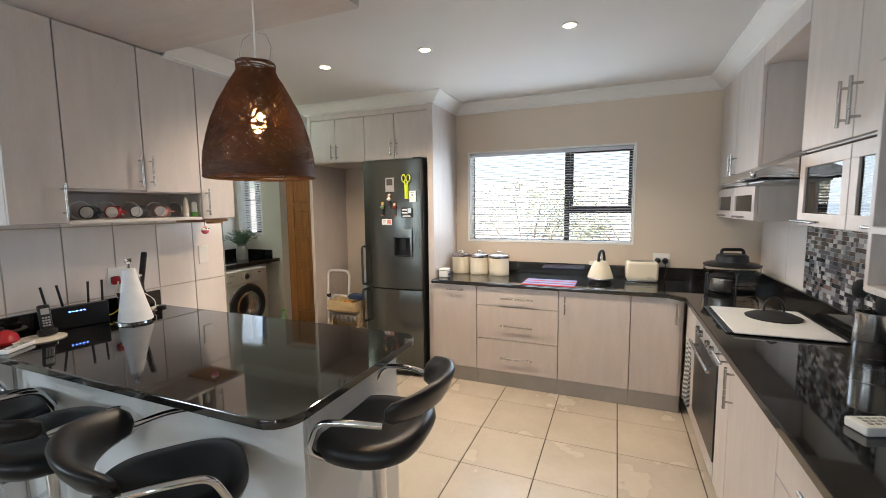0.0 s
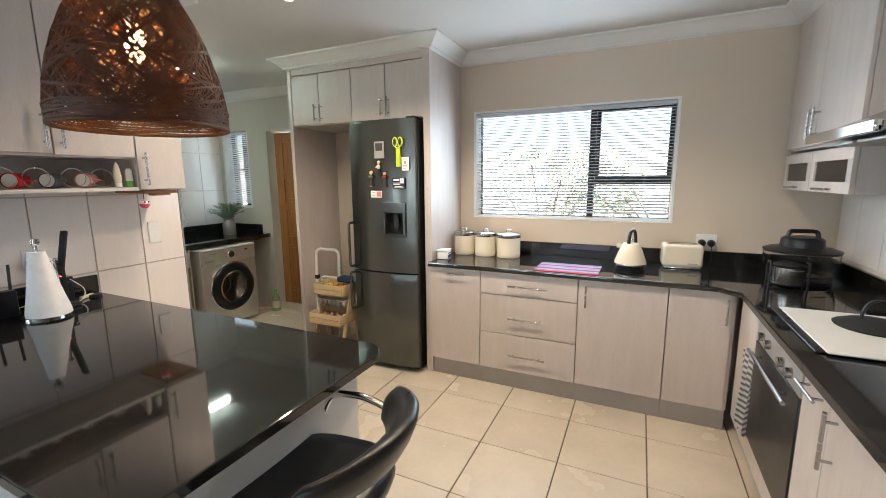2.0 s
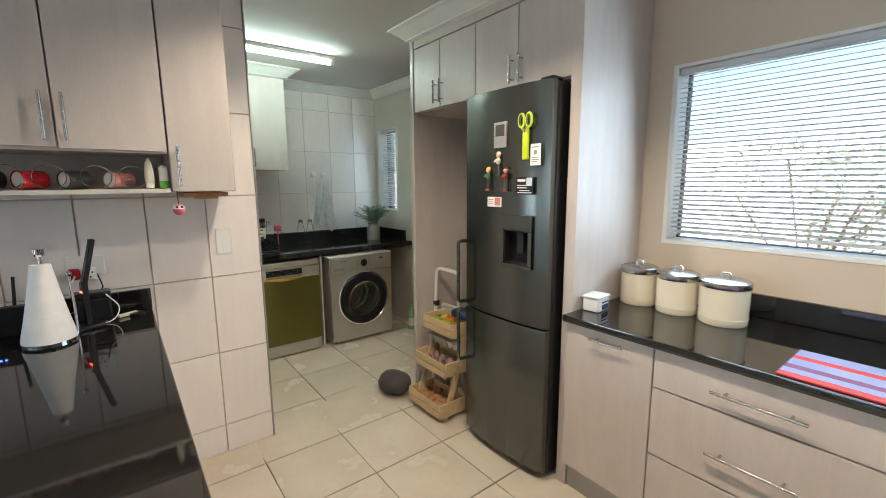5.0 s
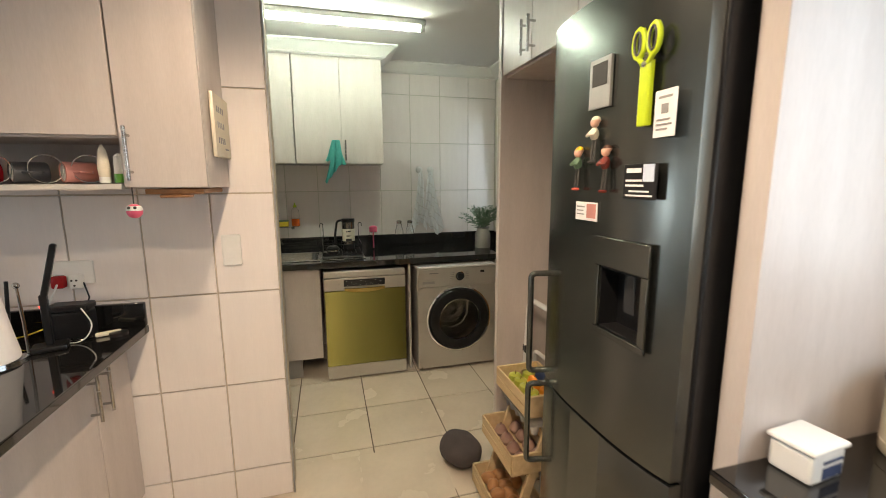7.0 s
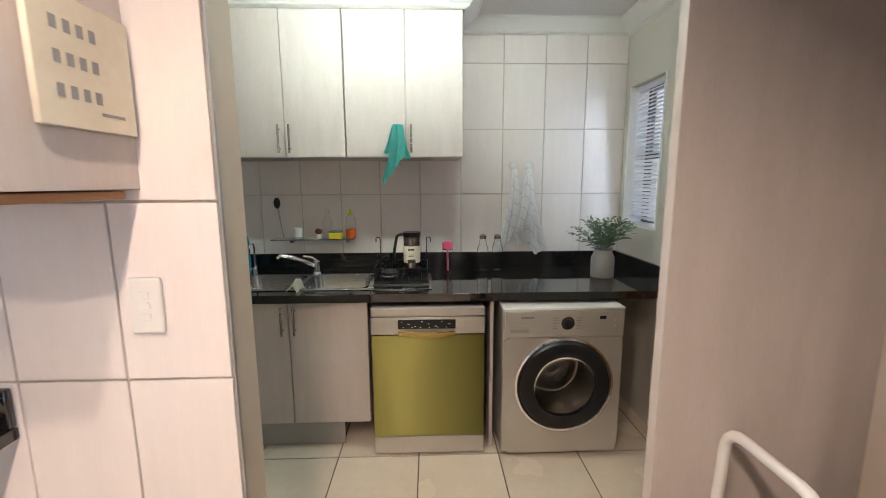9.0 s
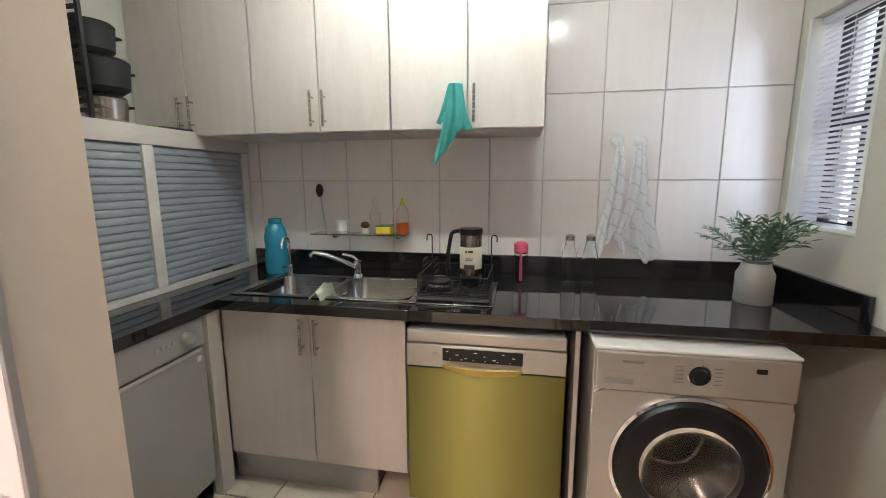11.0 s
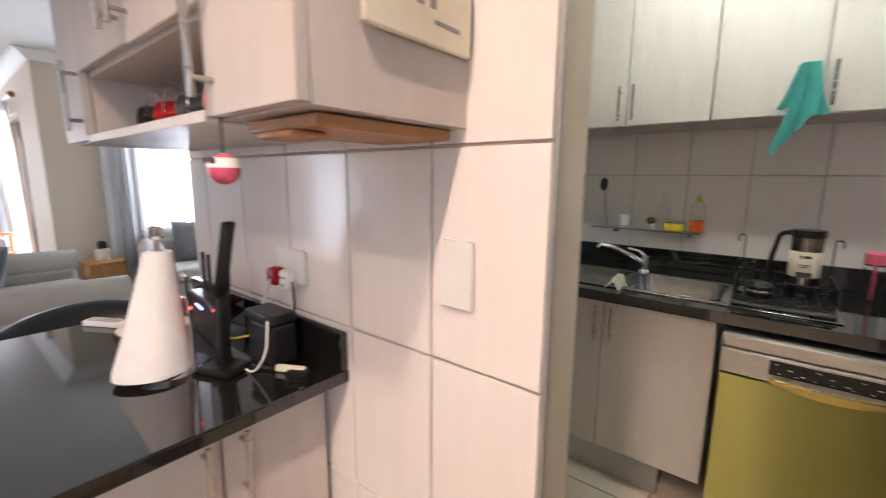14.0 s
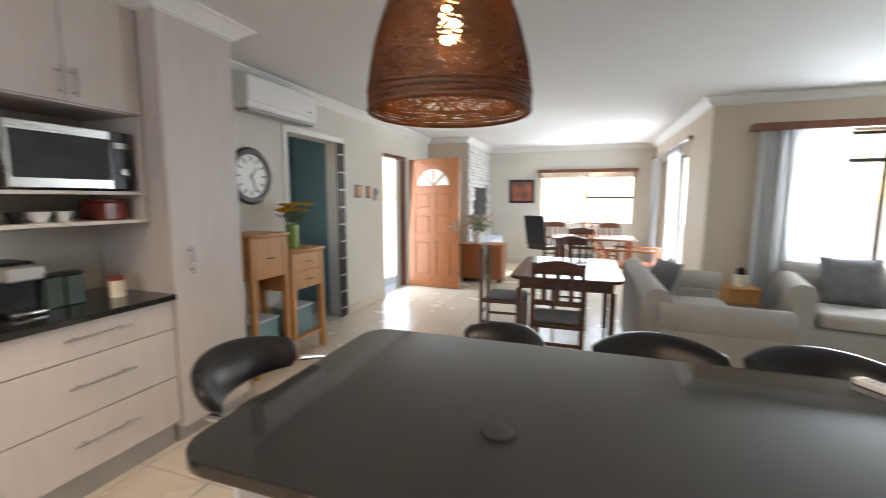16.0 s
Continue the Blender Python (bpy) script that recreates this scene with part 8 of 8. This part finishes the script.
def dining_chair(m, material=DARKW, first=None, label="dark-stained wooden dining chair with a slatted back"):
    """Faces +y."""
    if first:
        return copy_thing(first, m)
    c = thing("dining_chair", m, label, "chair", "chairs round the dining table")
    part("seat", box(bm_new(), -0.21, 0.21, -0.20, 0.21, 0.43, 0.465, 0.010, 2), material, c)
    part("seat_pad", box(bm_new(), -0.19, 0.19, -0.18, 0.19, 0.4655, 0.49, 0.010, 2), CUSH, c, "dark seat pad")
    for x in (-0.2, 0.165):
        part("leg", box(bm_new(), x, x + 0.036, 0.165, 0.20, 0, 0.4295, 0.003), material, c)
        part("back_post", box(bm_new(), x, x + 0.036, -0.236, -0.201, 0, 0.95, 0.004), material, c)
    for z, h in ((0.86, 0.08), (0.62, 0.04)):
        bm = bm_new()
        n = 8
        o = [(-0.164 + 0.329 * k / n, z + h + (0.03 if h > 0.05 else 0.0) * math.sin(math.pi * k / n)) for k in range(n + 1)]
        f = bm.faces.new([bm.verts.new((x, -0.23, zz)) for x, zz in [(-0.164, z), (0.165, z)] + list(reversed(o))])
        r_ = bmesh.ops.extrude_face_region(bm, geom=[f])["geom"]
        bmesh.ops.translate(bm, vec=(0, 0.02, 0), verts=[g for g in r_ if isinstance(g, bmesh.types.BMVert)])
        part("back_rail", bm, material, c)
    for k in range(3):
        x = -0.10 + 0.10 * k
        part("splat", box(bm_new(), x - 0.02, x + 0.02, -0.226, -0.214, 0.6605, 0.8595, 0.002), material, c)
    for z in (0.18, 0.30):
        part("stretcher", box(bm_new(), -0.164, 0.165, -0.226, -0.21, z, z + 0.025, 0.002), material, c)
    for x in (-0.19, 0.172):
        part("stretcher", box(bm_new(), x, x + 0.018, -0.20, 0.164, 0.22, 0.245, 0.002), material, c)
    return c


dt = thing("dining_table", pose(-1.45, -1.95, 0), "polished dark wooden dining table", "table")
bm = slab(bm_new(), rounded(-0.48, 0.48, -0.70, 0.65, (0.12, 0.12, 0.12, 0.12)), 0.725, 0.755, 0.005)
part("tabletop", bm, DARKW, dt, "polished reddish-brown top")
for q in ((-0.40, 0.40, -0.58, -0.56), (-0.40, 0.40, 0.53, 0.55)):
    part("apron", box(bm_new(), q[0], q[1], q[2], q[3], 0.63, 0.7245, 0.002), DARKW, dt)
for x in (-0.42, 0.37):
    part("apron", box(bm_new(), x + 0.015, x + 0.035, -0.5595, 0.5295, 0.63, 0.7245, 0.002), DARKW, dt)
    for y in (-0.60, 0.52):
        part("leg", box(bm_new(), x, x + 0.05, y, y + 0.05, 0, 0.6295, 0.004), DARKW, dt)
c0 = dining_chair(pose(-1.42, -1.10, 0, 0, 0, 180))
dining_chair(pose(-0.88, -1.75, 0, 0, 0, 92), first=c0)
dining_chair(pose(-1.45, -2.86, 0, 0, 0, 0), first=c0)
for x, y, a in ((-1.55, -4.95, 178), (-1.05, -6.25, 5), (-2.05, -6.25, -4)):
    dining_chair(pose(x, y, 0, 0, 0, a), first=c0)


oc_ = thing("swivel_chair", pose(-0.86, -6.1, 0, 0, 0, 150), "dark swivel chair with a pale backrest", "chair")
part("column", cyl(bm_new(), (0, 0, 0.08), (0, 0, 0.44), 0.03, seg=14), BLACK, oc_)
for k in range(5):
    a = 2 * math.pi * k / 5
    part("foot_arm", tube(bm_new(), [(0.02 * math.cos(a), 0.02 * math.sin(a), 0.10), (0.28 * math.cos(a), 0.28 * math.sin(a), 0.03)], 0.02, 8), BLACK, oc_)
part("seat", box(bm_new(), -0.24, 0.24, -0.24, 0.24, 0.44, 0.52, 0.03, 3), BLACK, oc_)
bk_ = part("backrest", box(bm_new(), -0.23, 0.23, -0.03, 0.03, 0.0, 0.60, 0.028, 3), BLACK, oc_, at=pose(0, -0.25, 0.52, 12, 0, 0))
part("pad", box(bm_new(), -0.19, 0.19, 0.028, 0.05, 0.05, 0.52, 0.01, 2), LIGHTC, bk_, "pale blue-white back pad")
for q in (-1, 1):
    part("armrest", tube(bm_new(), bend([(q * 0.25, -0.16, 0.50), (q * 0.28, -0.14, 0.70), (q * 0.28, 0.16, 0.70), (q * 0.25, 0.18, 0.50)], 0.04), 0.018, 8), BLACK, oc_)
lc = thing("wooden_lounge_chair", pose(-2.36, -5.05, 0, 0, 0, 75), "orange-brown slatted wooden lounge chair by the window", "chair")
for q in (-1, 1):
    part("side_rail", box(bm_new(), q * 0.27 - 0.02, q * 0.27 + 0.02, -0.45, 0.40, 0.32, 0.37, 0.004), REDPINE, lc)
    part("arm", box(bm_new(), q * 0.29 - 0.035, q * 0.29 + 0.035, -0.35, 0.35, 0.60, 0.63, 0.006), REDPINE, lc)
    for y in (-0.33, 0.30):
        part("leg", box(bm_new(), q * 0.29 - 0.022, q * 0.29 + 0.022, y, y + 0.045, 0, 0.599, 0.004), REDPINE, lc)
    part("back_post", box(bm_new(), q * 0.24 - 0.02, q * 0.24 + 0.02, -0.02, 0.02, 0, 0.85, 0.004), REDPINE, lc, at=pose(0, -0.38, 0.30, 28, 0, 0))
for k in range(6):
    part("seat_slat", box(bm_new(), -0.25, 0.25, -0.36 + 0.12 * k, -0.28 + 0.12 * k, 0.3705, 0.39, 0.004), REDPINE, lc)
for k in range(7):
    part("back_slat", box(bm_new(), -0.22, 0.22, -0.018, -0.002, 0.14 + 0.10 * k, 0.20 + 0.10 * k, 0.004), REDPINE, lc, at=pose(0, -0.38, 0.30, 28, 0, 0))


def armchair(m, w, label, seats=1, name="armchair", back=0.78):
    """A rolled-arm seat that faces -y, w wide."""
    c = thing(name, m, label, "sofa" if seats > 1 else "armchair")
    part("base", box(bm_new(), -w / 2 + 0.06, w / 2 - 0.06, -0.40, 0.40, 0.04, 0.32, 0.03, 3), SOFA, c)
    for s in (-1, 1):
        bm = box(bm_new(), s * (w / 2 - 0.11) - 0.10, s * (w / 2 - 0.11) + 0.10, -0.43, 0.38, 0.03, 0.56, 0.05, 4)
        cyl(bm, (s * (w / 2 - 0.10), -0.44, 0.58), (s * (w / 2 - 0.10), 0.36, 0.60), 0.115, seg=24)
        part("arm", bm, SOFA, c)
    bm = box(bm_new(), -w / 2 + 0.05, w / 2 - 0.05, 0.24, 0.46, 0.03, back - 0.06, 0.06, 4)
    cyl(bm, (-w / 2 + 0.06, 0.36, back - 0.08), (w / 2 - 0.06, 0.36, back - 0.08), 0.10, seg=24)
    part("backrest", bm, SOFA, c)
    n = seats
    iw = (w - 0.46) / n
    for k in range(n):
        part("seat_cushion", box(bm_new(), -w / 2 + 0.23 + iw * k + 0.006, -w / 2 + 0.23 + iw * (k + 1) - 0.006, -0.43, 0.23, 0.325, 0.46, 0.045, 4), SOFA, c)
    for x in (-w / 2 + 0.12, w / 2 - 0.12):
        for y in (-0.34, 0.34):
            part("foot", cyl(bm_new(), (x, y, 0), (x, y, 0.04), 0.025, seg=12), DARKW, c)
    return c


def cushion(m, material=CUSH, size=0.42):
    bm = bm_new()
    n = 10
    top, bot = [], []
    for side, out in ((1, top), (-1, bot)):
        for j in range(n + 1):
            for i in range(n + 1):
                u, v = 2 * i / n - 1, 2 * j / n - 1
                t = 0.075 * max(0.0, (1 - u ** 2) * (1 - v ** 2)) ** 0.5 + 0.004
                e = 1 - 0.06 * (1 - abs(u) ** 2) * abs(v) - 0.06 * (1 - abs(v) ** 2) * abs(u)
                out.append(bm.verts.new((u * size / 2 * e, side * t, v * size / 2 * e)))
    for out in (top, bot):
        for j in range(n):
            for i in range(n):
                a = j * (n + 1) + i
                bm.faces.new((out[a], out[a + 1], out[a + n + 2], out[a + n + 1]))
    rim = [i for i in range(n + 1)] + [(n + 1) * j + n for j in range(1, n + 1)] + [(n + 1) * n + i for i in range(n - 1, -1, -1)] + [(n + 1) * j for j in range(n - 1, 0, -1)]
    for a, b in zip(rim, rim[1:] + rim[:1]):
        bm.faces.new((top[a], top[b], bot[b], bot[a]))
    return single("cushion", bm, material, "soft grey scatter cushion on the seat", "cushion", m, "scatter cushions", angle=70)


armchair(pose(-2.47, -1.72, 0, 0, 0, -90), 1.80, "grey-beige rolled-arm sofa beside the dining table", 2, "sofa")
cushion(pose(-2.30, -1.95, 0.66, 18, 0, -70))
cushion(pose(-2.36, -2.22, 0.65, 22, 0, -95), SOFA)
armchair(pose(-3.92, -2.36, 0, 0, 0, 168), 1.05, "grey-beige rolled-arm armchair before the window")
cushion(pose(-3.95, -2.47, 0.665, 16, 0, -12), CUSH, 0.46)
armchair(pose(-4.15, -0.75, 0, 0, 0, 90), 1.05, "grey-beige armchair at the side of the lounge")
stb_ = thing("side_table", pose(-3.16, -2.74, 0), "small wooden side table between the seats", "side table")
part("top", box(bm_new(), -0.16, 0.16, -0.16, 0.16, 0.50, 0.525, 0.004), OAK, stb_)
part("drawer_front", box(bm_new(), -0.14, 0.14, -0.145, 0.14, 0.36, 0.4995, 0.004), OAK, stb_)
for x in (-0.15, 0.115):
    for y in (-0.15, 0.115):
        part("leg", box(bm_new(), x, x + 0.035, y, y + 0.035, 0, 0.4995, 0.003), OAK, stb_)
cd = thing("candle_lantern", pose(-3.16, -2.72, 0.5255), "cream candle jar with a dark lid", "candle")
part("jar", lathe(bm_new(), [(0.0001, 0), (0.06, 0), (0.062, 0.12), (0.0001, 0.125)], seg=24), CALEND, cd)
part("lid", lathe(bm_new(), [(0.04, 0.126), (0.04, 0.18), (0.02, 0.20), (0.0001, 0.20)], seg=20), BLACK, cd)


def curtain(x0, x1, y, z0, z1, m=None, label="pale grey curtain drawn to the side"):
    bm = bm_new()
    n = 70
    rows = []
    for z in (z0, (z0 + z1) / 2, z1):
        rows.append([bm.verts.new((x0 + (x1 - x0) * i / n, y + 0.03 * math.sin(i * 0.75) + 0.008 * math.sin(i * 1.9 + z), z)) for i in range(n + 1)])
    for a, b in zip(rows, rows[1:]):
        for i in range(n):
            bm.faces.new((a[i], a[i + 1], b[i + 1], b[i]))
    bmesh.ops.solidify(bm, geom=bm.faces[:], thickness=0.004)
    return single("curtain", bm, CURT, label, "curtain", m, "lounge curtains", angle=80)


curtain(-4.0, -3.26, -2.86, 0.03, 2.12)
curtain(-5.6, -5.1, -2.86, 0.03, 2.12)
rl = thing("curtain_pelmet", pose(-4.35, -2.87, 2.12), "dark red-brown wooden curtain pelmet", "curtain rail")
part("board", box(bm_new(), -1.30, 1.16, -0.05, 0.07, 0.0, 0.075, 0.004), MAHOG, rl)
part("bracket", box(bm_new(), -1.2, -1.16, -0.069, -0.051, 0.0, 0.06), MAHOG, rl)
part("bracket", box(bm_new(), 1.0, 1.04, -0.069, -0.051, 0.0, 0.06), MAHOG, rl)
curtain(0.0, 0.55, 0.0, 0.03, 2.14, pose(-2.76, -4.05, 0, 0, 0, -90), "pale curtain beside the tall glazed door")
curtain(0.0, 0.45, 0.0, 0.03, 2.14, pose(-2.76, -5.75, 0, 0, 0, -90), "pale curtain beside the tall glazed door")
rl = thing("curtain_rod", pose(-2.76, -4.9, 2.16, 0, 0, 90), "dark wooden curtain rod over the glazed door", "curtain rail")
part("rod", cyl(bm_new(), (-1.4, 0, 0), (1.4, 0, 0), 0.016, seg=14), MAHOG, rl)
for x in (-1.42, 1.42):
    part("finial", ball(bm_new(), (x, 0, 0), 0.032, seg=14), MAHOG, rl)
rb = thing("rolled_blind", pose(-1.59, YF + 0.06, 1.86), "dark red-brown slatted blind rolled up over the window", "blind")
part("pelmet", box(bm_new(), -0.98, 0.98, -0.05, 0.03, 0.10, 0.17, 0.004), MAHOG, rb)
for k in range(5):
    part("slat", box(bm_new(), -0.95, 0.95, -0.03, 0.012, 0.002 + 0.019 * k, 0.016 + 0.019 * k, 0.002), MAHOG, rb)
cld = thing("ceiling_light", pose(-0.93, -1.2, CEIL), "round glass ceiling light with a dark rim", "ceiling light")
part("rim", lathe(bm_new(), [(0.15, -0.001), (0.165, -0.02), (0.15, -0.035)], seg=32), ALUD, cld)
part("bowl", lathe(bm_new(), [(0.15, -0.03), (0.12, -0.06), (0.0001, -0.08)], seg=32), WPLAS, cld)

# ---- garden ----
structure("ground", box(bm_new(), -300, 300, -300, 300, -0.5, -0.16), GRAVEL, "lawn round the house, paled for outdoor glare", "ground")


def shrub(m, n, seed, size, label, material=GARDEN):
    """A bush: bent stems with a crown of many small leaves."""
    rnd = random.Random(seed)
    s = thing("shrub", m, label, "shrub", "garden shrubs")
    vs, fs, stem = [], [], bm_new()
    clumps = []
    for k in range(16):
        a, r = rnd.uniform(0, 6.28), rnd.uniform(0.1, 1) ** 0.7
        c = Vector((math.cos(a) * r * size[0], math.sin(a) * r * size[1], size[2] * rnd.uniform(0.25, 1.0)))
        clumps.append((c, rnd.uniform(0.22, 0.42) * size[2] * 0.6))
        tube(stem, [(0, 0, 0), (c.x * 0.4, c.y * 0.4, c.z * 0.5), tuple(c)], 0.012, 5)
    for i in range(n):
        c, r = rnd.choice(clumps)
        p = c + Vector((rnd.gauss(0, 1), rnd.gauss(0, 1), rnd.gauss(0, 1))) * r * 0.55
        if p.z < 0:
            continue
        d, u = Vector((rnd.uniform(-1, 1), rnd.uniform(-1, 1), rnd.uniform(-1, 1))).normalized(), Vector((rnd.uniform(-1, 1), rnd.uniform(-1, 1), rnd.uniform(-1, 1)))
        w = d.cross(u).normalized() * 0.018
        ln = rnd.uniform(0.05, 0.10)
        b = len(vs)
        vs += [tuple(p), tuple(p + d * ln / 2 + w), tuple(p + d * ln), tuple(p + d * ln / 2 - w)]
        fs.append((b, b + 1, b + 2, b + 3))
    me_ = bpy.data.meshes.new("leaves")
    me_.from_pydata(vs, [], fs)
    me_.materials.append(material)
    o = new("leaves", me_)
    o.parent = s
    part("stems", stem, DARKW, s)
    return s


shrub(pose(-1.5, 8.2, -0.16), 2600, 1, (1.3, 0.5, 2.0), "leafy green shrub outside the kitchen window")
shrub(pose(0.6, 8.8, -0.16), 2600, 2, (1.4, 0.5, 1.9), "leafy green shrub outside the kitchen window")
shrub(pose(3.2, -3.6, -0.16), 3500, 4, (0.5, 0.7, 1.1), "low green shrub outside the front door")
structure("boundary_wall", box(bm_new(), -14, 14, 10.0, 10.25, -0.16, 2.1), PALEWALL, "plastered boundary wall past the garden, whitened for outdoor glare", "boundary wall")

# ---- tiles, last ----
def tile_mesh(name, w, h, t, material, bev=0.002):
    return mesh(name, box(bm_new(), -w / 2, w / 2, -h / 2, h / 2, 0, t, bev), material)


flo = bpy.data.objects["floor"]
FP, FT = 0.4375, 0.0065
ft_me = tile_mesh("tile", FP - 0.0065, FP - 0.0065, FT, FTILE)
for i in range(-5, 5):
    for j in range(-7, 5):
        x, y = -0.72 + FP * (i + 0.5), 2.173 + 0.4345 * (j + 0.5)
        if -2.72 < x < XR + 0.2 and y < YB + 0.2:
            share("tile", ft_me, flo, pose(x, y, -0.006))
for i in range(-4, 1):
    for j in range(-4, 4):
        x, y = -2.953 + FP * (i + 0.5), 2.69 + FP * (j + 0.5)
        if x < -2.72 and 0.9 < y < YL + 0.3:
            share("tile", ft_me, flo, pose(x - 0.006, y, -0.0062))
vs, fs = [], []
for i in range(-12, 5):
    for j in range(-21, -7):
        x, y = -0.72 + FP * (i + 0.5), 2.173 + 0.4345 * (j + 0.5)
        b, a = len(vs), FP / 2 - 0.0025
        for z in (-0.006, 0.0005):
            vs += [(x - a, y - a, z), (x + a, y - a, z), (x + a, y + a, z), (x - a, y + a, z)]
        fs += [(b + 4, b + 5, b + 6, b + 7), (b, b + 1, b + 5, b + 4), (b + 1, b + 2, b + 6, b + 5), (b + 2, b + 3, b + 7, b + 6), (b + 3, b, b + 4, b + 7)]
for i in range(-12, -5):
    for j in range(-7, -3):
        x, y = -0.72 + FP * (i + 0.5), 2.173 + 0.4345 * (j + 0.5)
        if y < 0.75:
            b, a = len(vs), FP / 2 - 0.0025
            for z in (-0.006, 0.0005):
                vs += [(x - a, y - a, z), (x + a, y - a, z), (x + a, y + a, z), (x - a, y + a, z)]
            fs += [(b + 4, b + 5, b + 6, b + 7), (b, b + 1, b + 5, b + 4), (b + 1, b + 2, b + 6, b + 5), (b + 2, b + 3, b + 7, b + 6), (b + 3, b, b + 4, b + 7)]
me = bpy.data.meshes.new("living_tiles")
me.from_pydata(vs, [], fs)
me.materials.append(FTILE)
lt = new("living_tiles", me)
lt.parent = flo
tagged(lt, kind="stuff")

# kitchen face and laundry back wall, both laid in upright tiles
def tile_wall(parent, x, ys, zs, into, gap=0.003, t=0.009):
    """Upright tiles between the joints ys and zs on the plane x, facing +x (into > 0)."""
    made = {}
    for a, b in zip(ys, ys[1:]):
        for c, d in zip(zs, zs[1:]):
            key = (round(b - a, 3), round(d - c, 3))
            if key not in made:
                bm = box(bm_new(), 0, t, -key[0] / 2 + gap, key[0] / 2 - gap, -key[1] / 2 + gap, key[1] / 2 - gap, 0.0012)
                made[key] = mesh("tile", bm, WTILE)
            share("tile", made[key], parent, pose(x, (a + b) / 2, (c + d) / 2))


pw = bpy.data.objects["wall_partition"]
tile_wall(pw, -2.7165, [0.872, 1.005, 1.262, 1.519, 1.776, 2.033, 2.282], [0.0, 0.164, 0.588, 1.012, 1.437, 1.861, 2.285, 2.43], 1)
structure("tile_trim", box(bm_new(), -2.7165, -2.7055, 2.2825, 2.290, 0, 2.43, 0.001), GREYPL, "aluminium edge trim on the tiled wall", "trim")
bk = bpy.data.objects["wall_laundry_back"]
TY = [0.951, 1.09, 1.36, 1.63, 1.90, 2.165, 2.43, 2.70, 2.975, 3.255, 3.532, 3.805, 4.078]
tile_wall(bk, XL + 0.0005, TY, [0.0, 0.12, 0.546, 0.972, 1.398, 1.824, 2.24, 2.43], 1, t=0.008)
er = bpy.data.objects["wall_east"]
for y0, y1 in ((3.05, 3.33), (3.332, 3.612), (3.614, 3.86)):
    share("tile", mesh("tile", box(bm_new(), -0.008, 0, -(y1 - y0) / 2 + 0.0015, (y1 - y0) / 2 - 0.0015, -0.195, 0.20, 0.001), WTILE), er, pose(XR - 0.0005, (y0 + y1) / 2, 1.22))
MOS = mat("grey_glass_mosaic", (0.14, 0.14, 0.15), (0.50, 0.49, 0.47), 1, 0.12)
t_ = MOS.node_tree
geo = t_.nodes.new("ShaderNodeNewGeometry")
cr = t_.nodes.new("ShaderNodeValToRGB")
cr.color_ramp.interpolation = "CONSTANT"
cr.color_ramp.elements[0].color = (0.04, 0.04, 0.045, 1)
cr.color_ramp.elements[1].position, cr.color_ramp.elements[1].color = 0.3, (0.13, 0.13, 0.14, 1)
for p_, c_ in ((0.55, (0.30, 0.30, 0.31)), (0.75, (0.52, 0.51, 0.50)), (0.9, (0.18, 0.13, 0.11))):
    e_ = cr.color_ramp.elements.new(p_)
    e_.color = (*c_, 1)
t_.links.new(geo.outputs["Random Per Island"], cr.inputs[0])
t_.links.new(cr.outputs[0], t_.nodes["Principled BSDF"].inputs["Base Color"])
bm = bm_new()
rnd = random.Random(3)
for r_ in range(19):
    z = 1.003 + r_ * 0.0225
    y = 2.20 + (0.0 if r_ % 2 else -0.022)
    while y < 3.04:
        w = rnd.choice((0.022, 0.045, 0.045))
        a, b = max(y, 2.20), min(y + w, 3.045)
        if b - a > 0.008:
            box(bm, XR - 0.0075 - rnd.uniform(0, 0.0012), XR - 0.0015, a + 0.001, b - 0.001, z + 0.001, z + 0.0215)
        y += w
mo = new("mosaic", mesh("mosaic", bm, MOS))
mo.parent = er
tagged(mo, "grey and black glass mosaic splashback", kind="stuff")
